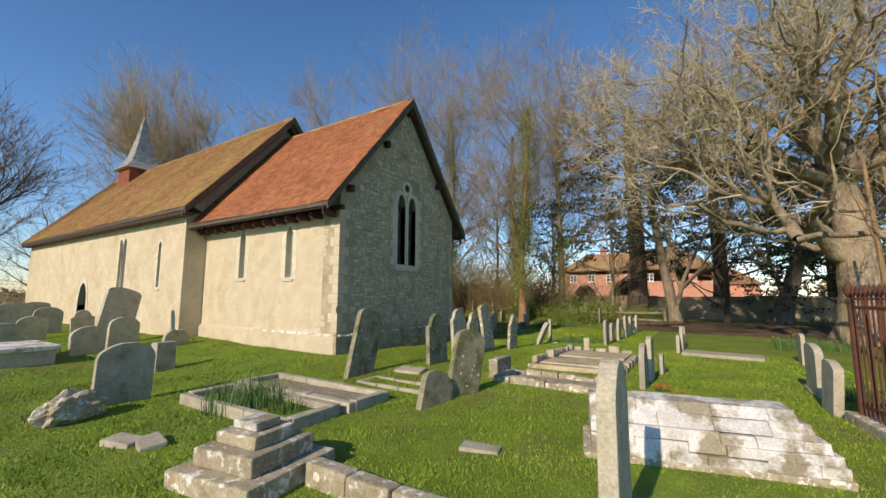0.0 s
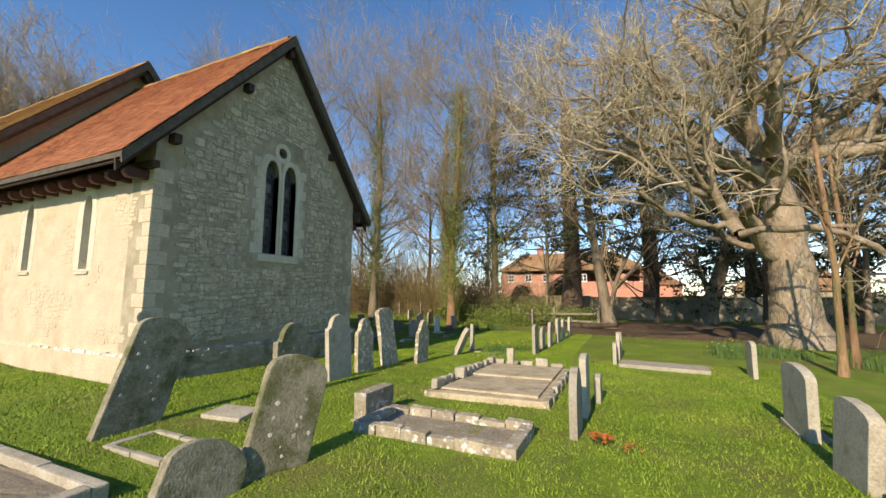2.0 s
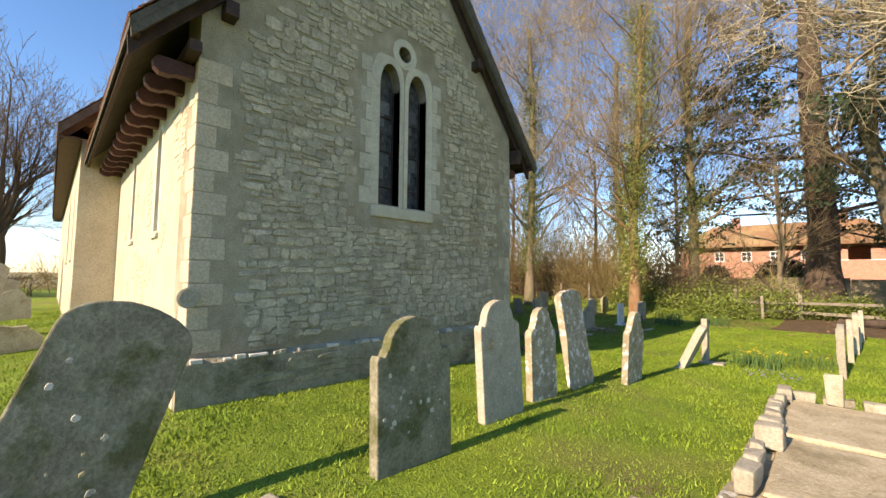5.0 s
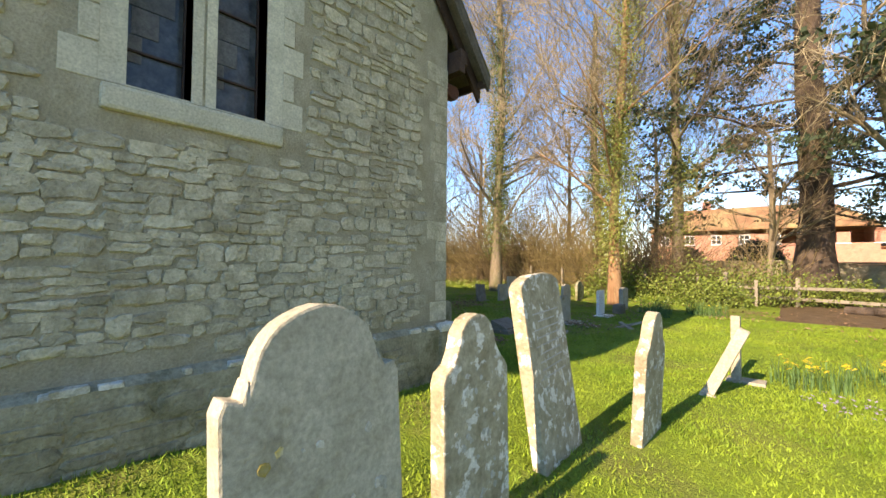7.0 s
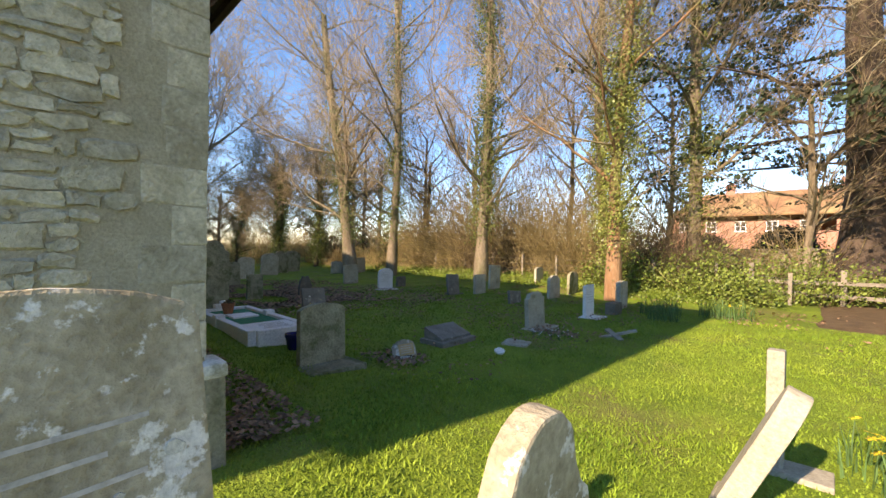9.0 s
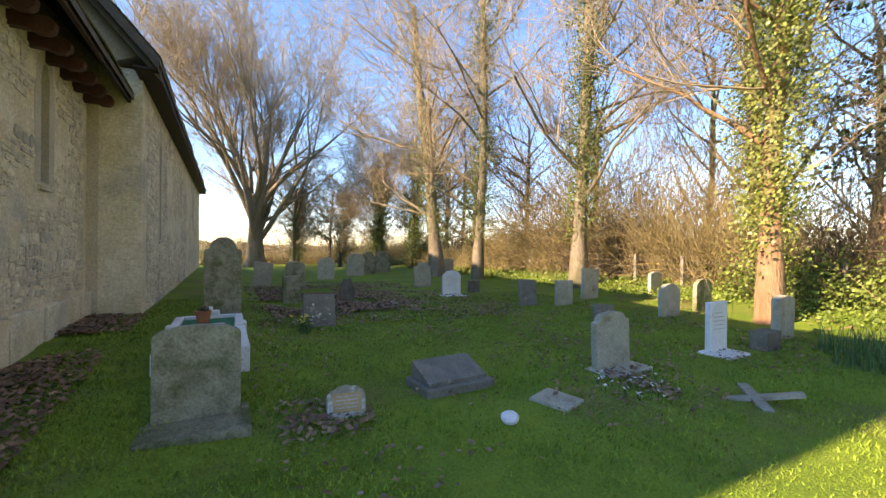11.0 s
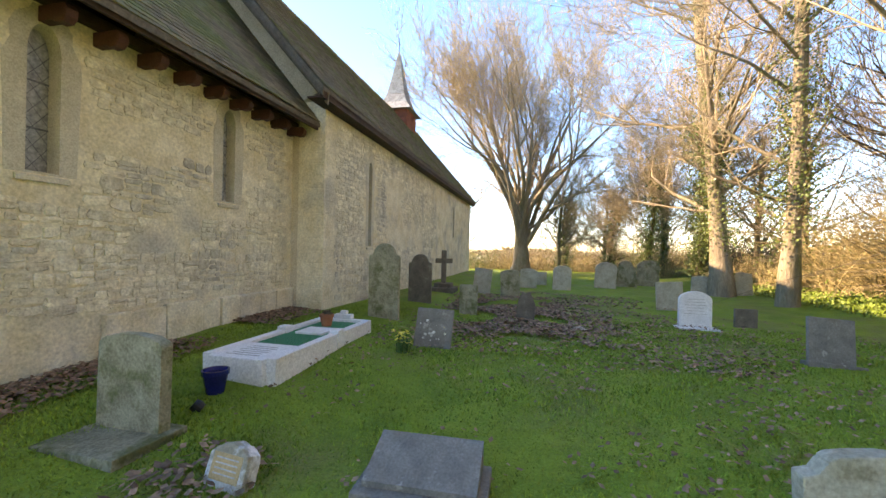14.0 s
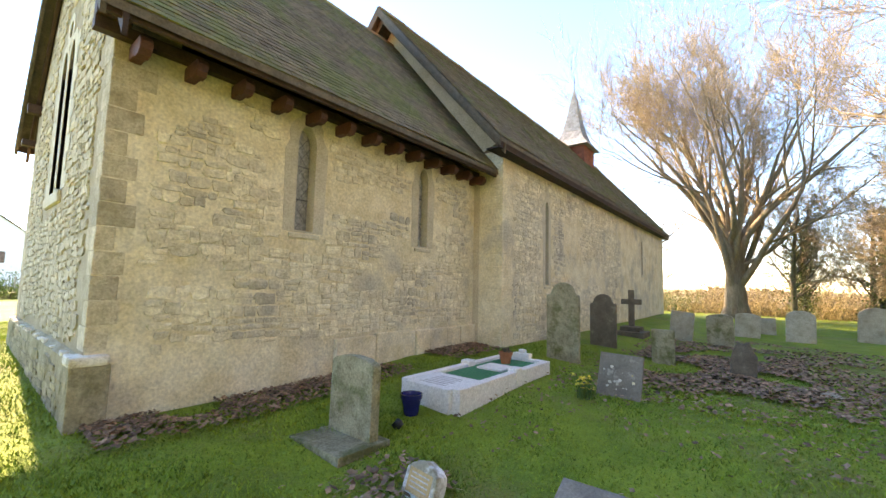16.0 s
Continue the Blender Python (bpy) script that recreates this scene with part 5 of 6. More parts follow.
# ---- flowers and leaves ----
def daffodils(x, y, n, spread, seed, flowers=0, h=0.28, name="daffodils", label="clump of green daffodil leaves with yellow flowers", petal=None):
    r = random.Random(seed)
    V, F, PV, PF = [], [], [], []
    z0 = ground_z(x, y)
    for k in range(n):
        a, d = r.uniform(0, 6.28), spread * r.random() ** 0.5
        px, py = x + d * math.cos(a), y + d * math.sin(a)
        hh, bend, t = h * r.uniform(0.6, 1.2), r.uniform(0.05, 0.5) * h, r.uniform(0, 6.28)
        w = 0.008
        cx, cy = math.cos(t), math.sin(t)
        o = len(V)
        for f, lean in ((0, 0), (0.55, 0.25), (1.0, 1.0)):
            ww = w * (1 - 0.75 * f)
            bx, by = px + cx * bend * lean, py + cy * bend * lean
            V += [(bx - cy * ww, by + cx * ww, z0 - 0.02 + hh * f), (bx + cy * ww, by - cx * ww, z0 - 0.02 + hh * f)]
        F += [(o, o + 1, o + 3, o + 2), (o + 2, o + 3, o + 5, o + 4)]
        if k < flowers:
            tip = Vector((px + cx * bend, py + cy * bend, z0 + hh))
            for q in range(6):
                b = q * 1.047
                d1 = Vector((math.cos(b), math.sin(b) * 0.9, 0.35 * math.sin(b + t)))
                d2 = Vector((-math.sin(b), math.cos(b), 0.1))
                oo = len(PV)
                fs = 1.0 if h > 0.12 else 0.5
                PV += [tuple(tip), tuple(tip + (d1 * 0.025 + d2 * 0.012) * fs), tuple(tip + d1 * 0.045 * fs), tuple(tip + (d1 * 0.025 - d2 * 0.012) * fs)]
                PF.append((oo, oo + 1, oo + 2, oo + 3))
    th = empty(name, pose(0, 0, 0), label, "flowers")
    add("foliage", mesh_of("foliage", V, F, DAFF_LEAF), th)["kind"] = "stuff"
    if PV:
        add("blossom", mesh_of("blossom", PV, PF, petal or DAFF), th, "bright flower petals")["kind"] = "stuff"
    return th


daffodils(1.95, -3.61, 420, 0.55, 1, 0, 0.42, label="thick clump of green daffodil leaves on a grave")
daffodils(2.80, -3.53, 120, 0.22, 2, 0, 0.3, label="clump of green daffodil leaves on a grave")
daffodils(-4.66, 8.95, 70, 0.10, 3, 22, 0.26, label="small bunch of yellow daffodils before a slab")
daffodils(3.51, 9.28, 160, 0.45, 4, 22, 0.3)
daffodils(4.27, 10.13, 140, 0.6, 5, 12, 0.28)
daffodils(10.21, 2.54, 130, 0.3, 6, 16, 0.3, label="yellow daffodils growing beside the railing")
daffodils(-0.13, 16.43, 260, 0.5, 7, 0, 0.42, label="clump of daffodil leaves by the hedge")
daffodils(1.19, 17.06, 260, 0.6, 8, 6, 0.42, label="clump of daffodil leaves by the hedge")
daffodils(0.16, 15.56, 160, 0.35, 9, 0, 0.36, label="clump of daffodil leaves near a white headstone")
for k, (x, y) in enumerate(((10.6, 11.5), (12.0, 12.0), (11.0, 13.2), (13.5, 10.5))):
    daffodils(x, y, 240, 0.8, 20 + k, 8, 0.38, label="clump of daffodil leaves under the great tree")
daffodils(7.20, 1.12, 26, 0.12, 30, 24, 0.14, "flowers", "orange and yellow flowers laid at a headstone", PETAL_RED)
daffodils(7.48, 0.94, 26, 0.14, 31, 22, 0.09, "flowers", "orange flowers laid on the grass", PETAL_RED)
daffodils(3.82, 8.36, 90, 0.45, 32, 60, 0.07, "crocuses", "mauve crocuses in the grass", PETAL_MAUVE)
daffodils(-0.79, 11.92, 110, 0.45, 33, 40, 0.10, "primroses", "pale primroses and leaves before a headstone", PORTLAND)


def litter(n, seed, spots, name="leaf_litter", size=0.055, label="scatter of brown dead leaves on the grass"):
    r = random.Random(seed)
    pts = []
    while len(pts) < n:
        x0, y0, x1, y1 = r.choice(spots)
        x, y = r.uniform(x0, x1), r.uniform(y0, y1)
        if noise.noise(Vector((x * 0.8, y * 0.8, seed))) > -0.15:
            pts.append((x, y, ground_z(x, y) + 0.045 + 0.03 * r.random()))
    tagged(add(name, scatter_mesh(name, pts, size, LEAF_LITTER, r, False, 0.7, 0.5)), label, "leaves", kind="stuff")


litter(13000, 1, [(-14, 8.3, -5, 14.5), (-13, 8.6, -6, 12.5), (-11, 8.6, -6.5, 11.5)], size=0.07)
litter(4200, 2, [(-8, 8, 0, 16), (-10, 11, 0, 17)])
litter(5000, 3, [(-6.5, 5.82, 0.0, 6.6), (-6.5, 5.82, 0.0, 6.25)], label="drift of brown leaves along the wall's foot")
litter(260, 4, [(-1.9, 8.2, -1.0, 9.0), (-1.3, 11.9, -0.4, 12.6)], size=0.075)
litter(1800, 5, [(3, 14, 16, 26), (-6, 16, 3, 19)], size=0.07)


# ---- trees ----
class Tubes:
    """Collects tapered tubes into one mesh."""
    def __init__(self):
        self.v, self.f = [], []

    def tube(self, pts, rad, sides):
        o = len(self.v)
        n = len(pts)
        for i, p in enumerate(pts):
            d = (pts[min(i + 1, n - 1)] - pts[max(i - 1, 0)])
            d = d.normalized() if d.length > 1e-6 else Vector((0, 0, 1))
            u = d.orthogonal().normalized()
            if abs(d.z) > 0.3:
                u = (Vector((1, 0, 0)) - d * d.x).normalized()
            w = d.cross(u)
            for k in range(sides):
                a = 6.28318 * k / sides
                self.v.append(tuple(p + (u * math.cos(a) + w * math.sin(a)) * rad[i]))
        for i in range(n - 1):
            for k in range(sides):
                k2 = (k + 1) % sides
                self.f.append((o + i * sides + k, o + i * sides + k2, o + (i + 1) * sides + k2, o + (i + 1) * sides + k))

    def mesh(self, name, material):
        return mesh_of(name, self.v, self.f, material, True)


def branch_points(start, direction, length, n, r, wander, rise):
    pts, d = [start.copy()], direction.normalized()
    for i in range(n):
        d = (d + Vector((r.gauss(0, wander), r.gauss(0, wander), r.gauss(0, wander) + rise))).normalized()
        pts.append(pts[-1] + d * length / n)
    return pts, d


def grow(start, direction, length, radius, depth, r, out, spec, level=0):
    """Adds a branch and its children. out: lists of (points, radii, level)."""
    n = 2 if depth <= 0 else max(3, min(7, int(length / 0.35)))
    pts, d = branch_points(start, direction, length, n, r, spec["wander"], spec["rise"])
    rads = [radius * (1 - spec["taper"] * i / n) for i in range(n + 1)]
    out.append((pts, rads, level))
    if depth <= 0:
        return
    kids = r.randint(*spec["kids"])
    for k in range(kids):
        f = r.uniform(spec["from"], 1.0) if k else 1.0
        i = min(n - 1, int(f * n))
        p = pts[i] if f < 1 else pts[-1]
        base = (pts[i + 1] - pts[i]).normalized() if i < n else d
        side = base.orthogonal().normalized()
        side.rotate(Matrix.Rotation(r.uniform(0, 6.283), 3, base))
        ang = r.uniform(*spec["angle"]) * (0.5 if k == 0 else 1)
        nd = (base * math.cos(ang) + side * math.sin(ang) + Vector((0, 0, spec["lift"]))).normalized()
        if level < 2 and spec["lift"] > 0:
            nd.z = max(nd.z, 0.0)
        grow(p, nd, length * r.uniform(*spec["shrink"]), max(rads[i] * r.uniform(0.5, 0.72), spec["min_r"]), depth - 1, r, out, spec, level + 1)


def build_tree(name, base, label, trunk_pts, trunk_r, limbs, depth, spec, seed, bark, twig, thick_levels=2, category="tree"):
    """trunk_pts: offsets from the base; limbs: (height along the trunk 0..1, direction, length, radius)."""
    r = random.Random(seed)
    th = empty(name, pose(*base), label, category)
    b = Vector((0, 0, 0))
    tp = [Vector(p) for p in trunk_pts]
    t = Tubes()
    sm, sr = [], []
    n = len(tp) - 1
    for i in range(n):
        for k in range(4):
            f = (i + k / 4) / n
            sm.append(tp[i].lerp(tp[i + 1], k / 4) + Vector((r.gauss(0, 0.03), r.gauss(0, 0.03), 0)) * trunk_r)
            sr.append(trunk_r * (1 - 0.45 * f) * (1 + 0.55 * max(0, 1 - f * 7)) * r.uniform(0.96, 1.04))
    sm.append(tp[-1])
    sr.append(trunk_r * 0.5)
    t.tube([p - Vector((0, 0, 0.3)) if i == 0 else p for i, p in enumerate(sm)], sr, 16)
    out = []
    for f, d, ln, rad in limbs:
        i = min(len(sm) - 1, int(f * (len(sm) - 1)))
        grow(sm[i], Vector(d), ln, rad, depth, r, out, spec)
    limb, fine = Tubes(), Tubes()
    for pts, rads, lv in out:
        if lv < thick_levels:
            limb.tube(pts, rads, 7)
        else:
            fine.tube(pts, rads, 3)
    add("trunk", t.mesh("trunk", bark), th)
    if limb.v:
        add("branchwork", limb.mesh("branchwork", bark), th)
    if fine.v:
        add("crown", fine.mesh("crown", twig), th, "dense bare twigs")
    return th, out, sm, sr


def rand_dir(r, up):
    a = r.uniform(0, 6.283)
    return (math.cos(a), math.sin(a), up)


OLD = dict(wander=0.25, rise=0.03, taper=0.5, kids=(3, 5), angle=(0.5, 1.15), lift=0.10, shrink=(0.48, 0.74), min_r=0.011, **{"from": 0.35})
ASH = dict(wander=0.105, rise=0.04, taper=0.6, kids=(3, 5), angle=(0.3, 0.8), lift=0.12, shrink=(0.52, 0.78), min_r=0.008, **{"from": 0.3})
CROWN = dict(wander=0.10, rise=0.03, taper=0.6, kids=(3, 5), angle=(0.3, 0.85), lift=0.1, shrink=(0.5, 0.76), min_r=0.012, **{"from": 0.2})
FINE = dict(wander=0.09, rise=0.03, taper=0.6, kids=(3, 5), angle=(0.35, 0.95), lift=0.08, shrink=(0.55, 0.82), min_r=0.009, **{"from": 0.2})

# great spreading tree with a low horizontal limb
r0 = random.Random(12)
gz = ground_z(13.7, 16)
limbs = [(0.52, (-0.95, -0.25, 0.34), 6.6, 0.42), (0.97, (-0.9, -0.45, 0.55), 6.6, 0.32), (0.98, (-0.45, -0.7, 0.75), 6.4, 0.36), (0.98, (0.35, -0.5, 0.85), 6.4, 0.38),
         (0.93, (0.9, -0.35, 0.5), 6.4, 0.34), (0.99, (-0.8, 0.3, 0.85), 6.8, 0.34), (0.97, (0.55, 0.7, 0.7), 6.0, 0.30), (1.0, (-0.1, 0.1, 1.0), 6.4, 0.36), (0.95, (-0.95, 0.3, 0.45), 7.0, 0.30),
         (0.97, (-0.65, -0.8, 0.4), 6.4, 0.30), (0.97, (0.75, -0.75, 0.6), 6.2, 0.30), (1.0, (-0.35, -0.35, 1.0), 6.8, 0.32), (0.97, (-1.0, 0.0, 0.7), 7.4, 0.32), (0.98, (-0.8, -0.4, 0.9), 7.2, 0.30),
         (0.99, (0.45, 0.1, 1.0), 6.8, 0.32), (0.97, (-0.6, 0.65, 0.9), 6.8, 0.28), (0.62, (-0.7, 0.7, 0.35), 5.0, 0.2)]
build_tree("great_tree", (13.7, 16, gz), "great old bare tree with a thick trunk and twisted lichened limbs", [(0, 0, 0), (-0.05, 0, 2.0), (-0.1, 0.05, 4.6), (-0.5, 0, 7.4)], 0.92, limbs, 5, OLD, 12, BARK_BIG, TWIG_OLD, 3)

# light-barked tree by the lawn, and the curved one by the garden wall
build_tree("bare_tree", (6.7, 21.3, ground_z(6.7, 21.3)), "slender grey bare tree with several leaning stems", [(0, 0, 0), (-0.3, 0, 2.2), (-0.7, 0, 5), (-1.2, 0.2, 9)], 0.34,
           [(0.1, (0.35, 0, 1), 6, 0.16), (0.55, (0.5, 0.2, 0.9), 3.4, 0.13), (0.7, (-0.6, -0.3, 0.8), 3, 0.12), (0.85, (0.4, -0.5, 0.8), 3, 0.1), (1, (-0.2, 0, 1), 3, 0.1)], 4, ASH, 14, BARK, TWIG, 2)
build_tree("bare_tree", (12.6, 29.0, ground_z(12.6, 29)), "bare tree with a curved leaning trunk by the garden wall", [(0, 0, 0), (0.5, 0, 1.8), (1.2, 0, 4), (2.2, 0.3, 7)], 0.6,
           [(0.4, (-0.5, 0, 0.8), 4, 0.22), (0.7, (0.8, -0.2, 0.6), 4, 0.24), (1, (0.3, 0.3, 1), 4, 0.26), (0.9, (-0.6, -0.4, 0.8), 4, 0.2)], 4, ASH, 15, BARK, TWIG, 2)
for x, y, s in ((13.2, 10.6, 31), (12.3, 8.9, 32)):
    build_tree("sapling", (x, y, ground_z(x, y)), "thin upright bare sapling on bare earth", [(0, 0, 0), (0.05, 0, 2.5), (-0.1, 0, 6)], 0.09,
               [(0.5, (0.5, 0.2, 1), 1.8, 0.03), (0.7, (-0.5, -0.3, 1), 1.8, 0.03), (0.9, (0.2, -0.5, 1), 1.6, 0.025)], 2, ASH, s, BARK_RED, TWIG, 1)


def leaf_cloud(th, name, centres, per, size, material, seed, label="", spread=0.35, flat=1.0):
    r = random.Random(seed)
    pts = []
    for c in centres:
        for _ in range(per):
            pts.append((c[0] + r.gauss(0, spread), c[1] + r.gauss(0, spread), c[2] + r.gauss(0, spread * flat)))
    add(name, scatter_mesh(name, pts, size, material, r, True, 0.7), th, label)


def ivy_tree(base, height, rad, seed, lean=(0, 0), ivy_top=0.75, bark=BARK, ivy=IVY, label="tall bare tree with its trunk wrapped in ivy", dens=1.0, arms=(), ivy_from=0.12):
    r = random.Random(seed)
    tp = [(lean[0] * f + 0.15 * math.sin(f * 5 + seed), lean[1] * f + 0.15 * math.cos(f * 4 + seed) - 0.15, height * f) for f in (0, 0.25, 0.5, 0.75, 1.0)]
    limbs = list(arms)
    for k in range(17):
        f = 0.22 + 0.78 * k / 16
        limbs.append((f, rand_dir(r, r.uniform(0.35, 1.1)), height * 0.27 * r.uniform(0.7, 1.15), rad * 0.32 * (1.15 - f * 0.6)))
    th, out, sm, sr = build_tree("ivy_tree", (*base, ground_z(*base)), label, tp, rad, limbs, 4, FINE, seed, bark, TWIG, 1)
    cent = []
    for i, p in enumerate(sm):
        f = i / (len(sm) - 1)
        if ivy_from < f < ivy_top:
            for _ in range(int(34 * dens * max(0.15, 0.8 + 1.3 * noise.noise(Vector((seed * 1.7, 0, p.z * 0.45)))))):
                a = r.uniform(0, 6.283)
                q = (rad * 1.15 + 0.12) * (0.75 + 1.5 * max(0.0, noise.noise(Vector((seed, a, p.z * 0.55)))))
                nxt = sm[min(i + 1, len(sm) - 1)]
                s = p.lerp(nxt, r.random())
                cent.append((s.x + q * math.cos(a), s.y + q * math.sin(a), s.z + r.uniform(-0.2, 0.2)))
    for pts, rads, lv in out:
        if lv == 0 and r.random() < 0.75:
            for p in pts[:3]:
                cent += [(p.x, p.y, p.z)] * 3
    leaf_cloud(th, "ivy", cent, 30, 0.08, ivy, seed, "glossy green ivy", 0.2 + rad * 0.3, 1.6)
    return th


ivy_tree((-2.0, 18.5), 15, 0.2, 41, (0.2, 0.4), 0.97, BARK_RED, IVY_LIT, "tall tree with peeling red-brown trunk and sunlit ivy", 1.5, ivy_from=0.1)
ivy_tree((-8.2, 19.4), 17, 0.24, 42, (-0.3, 0.3), 0.8, BARK, IVY)
ivy_tree((-13.6, 18.4), 17, 0.22, 43, (0.1, 0.2), 0.7, BARK, IVY, dens=0.7)
ivy_tree((-16.6, 17.7), 16, 0.32, 44, (-3.2, 0.2), 0.6, BARK, IVY, "leaning tree with long drooping bare branches and ivy", 0.8,
         arms=((0.45, (-0.9, -0.5, 0.25), 6.0, 0.10), (0.3, (0.5, -0.2, 0.9), 5.0, 0.16)))
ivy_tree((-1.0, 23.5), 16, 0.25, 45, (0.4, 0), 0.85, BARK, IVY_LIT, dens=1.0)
ivy_tree((-4.6, 24.0), 15, 0.22, 46, (-0.4, 0), 0.8, BARK, IVY, dens=0.9)

# wide bare tree behind the nave, many upright stems
r0 = random.Random(50)
limbs = [(0.35 + 0.04 * k, (math.cos(k * 2.4) * (0.3 + 0.025 * k), math.sin(k * 2.4) * (0.3 + 0.025 * k), 1.0), 7.6, 0.2) for k in range(16)]
build_tree("bare_tree", (-28, 9.6, ground_z(-28, 9.6)), "wide bare tree of many upright stems beyond the nave", [(0, 0, 0), (0.05, 0, 1.9), (0, 0.1, 5.0)], 0.62, limbs, 5, CROWN, 50, BARK, TWIG, 2)
limbs = [(0.5 + 0.04 * k, (math.cos(k * 2.4) * 0.36, math.sin(k * 2.4) * 0.36, 1.0), 4.6, 0.13) for k in range(14)]
build_tree("pollard_tree", (-27, -3.2, ground_z(-27, -3)), "dark pollarded bare tree beyond the nave's west end", [(0, 0, 0), (0.1, 0, 2.2), (0.2, 0, 4.2)], 0.55, limbs, 4, CROWN, 51, BARK_DARK, TWIG_DARK, 2)
for k, (x, y, h, s) in enumerate(((-28.9, 12.2, 7, 61), (-25.5, 20.5, 9, 62), (-22.5, 21.5, 9, 63), (-34, 16, 8, 64), (-19.8, 22, 8, 65), (-38, 3, 9, 66), (-36, -7, 9, 67), (-31, -11, 8, 68), (-11, 23, 10, 69), (-17, 24, 9, 70), (2.4, 25, 10, 71), (9.5, 27, 10, 72), (19, 24, 12, 73), (21, 17, 12, 74), (-14.5, 26, 13, 75), (-20.5, 27, 13, 76), (-8, 27, 13, 77), (-26, 25, 12, 78), (-3, 28, 12, 79), (16, 29, 13, 80), (-32, 20, 11, 81), (25, 24, 13, 82))):
    r = random.Random(s)
    limbs = [(0.22 + 0.06 * q, rand_dir(r, r.uniform(0.4, 1.2)), h * r.uniform(0.24, 0.38), 0.06) for q in range(14)]
    th, out, sm, sr = build_tree("small_tree", (x, y, ground_z(x, y)), "small bare tree in the hedgerow", [(0, 0, 0), (0.2, 0, h * 0.35), (0.1, 0.2, h * 0.75)], 0.15, limbs, 3, CROWN, s, BARK_DARK if k % 2 else BARK, TWIG_DARK if k % 2 else TWIG, 1)
    if k in (0, 1, 2, 4, 8, 9):
        cent = [(p.x + r.gauss(0, .25), p.y + r.gauss(0, .25), p.z) for p in sm[1:] for _ in range(6)]
        leaf_cloud(th, "ivy", cent, 22, 0.10, IVY, s, "dark ivy", 0.22, 1.4)


def cedar(x, y, h, seed, reach, label="dark spreading cedar with level tiers of needles", clear=0.25, dens=1.0):
    r = random.Random(seed)
    limbs = []
    for k in range(22):
        f = clear + (1 - clear) * k / 22
        a = k * 2.4 + r.uniform(-0.3, 0.3)
        limbs.append((f, (math.cos(a), math.sin(a), r.uniform(-0.05, 0.28)), reach * (1.1 - 0.75 * f) * r.uniform(0.7, 1.1), 0.13 * (1.2 - f)))
    spec = dict(wander=0.08, rise=-0.005, taper=0.6, kids=(3, 5), angle=(0.4, 0.9), lift=0.0, shrink=(0.4, 0.6), min_r=0.012, **{"from": 0.3})
    th, out, sm, sr = build_tree("cedar_tree", (x, y, ground_z(x, y)), label, [(0, 0, 0), (0.1, 0, h * 0.3), (-0.1, 0.1, h * 0.65), (0, 0, h)], h * 0.042, limbs, 2, spec, seed, BARK_DARK, TWIG_DARK, 1)
    cent = []
    for pts, rads, lv in out:
        if lv >= 1:
            for p in pts[1:]:
                cent.append((p.x, p.y, p.z + 0.05))
    r.shuffle(cent)
    leaf_cloud(th, "needles", cent[:int(2300 * dens)], 22, 0.17, NEEDLE, seed, "blue-green needle tufts", 0.24, 0.3)
    return th


cedar(4.0, 27.0, 17, 81, 10, clear=0.36)
cedar(9.6, 35.0, 15, 82, 8, clear=0.3, dens=0.7)
cedar(22.0, 33.0, 15, 83, 8, clear=0.3, dens=0.8)
cedar(17.5, 38.0, 14, 84, 7, clear=0.35, dens=0.6)
cedar(30.0, 27.0, 14, 85, 8, clear=0.3, dens=0.7)


def shrub(x, y, sx, sy, h, n, size, material, seed, name="shrub", label="low green leafy shrub", stems=TWIG_DARK):
    r = random.Random(seed)
    th = empty(name, pose(x, y, ground_z(x, y)), label, "shrub")
    t = Tubes()
    cent = []
    for k in range(n):
        a, d = r.uniform(0, 6.283), r.random() ** 0.5
        px, py = d * sx * math.cos(a), d * sy * math.sin(a)
        top = h * (1 - 0.5 * d * d) * r.uniform(0.5, 1.1)
        pts, _ = branch_points(Vector((px * 0.7, py * 0.7, -0.1)), Vector((px * 0.4, py * 0.4, top + 0.2)), top * 1.1, 4, r, 0.15, 0.0)
        t.tube(pts, [0.014, 0.011, 0.009, 0.007, 0.004], 3)
        for p in pts[1:]:
            cent.append((p.x, p.y, p.z))
    add("stem_tangle", t.mesh("stem_tangle", stems), th)
    if size:
        leaf_cloud(th, "foliage", cent, 9, size, material, seed, "", 0.2, 0.8)
    return th


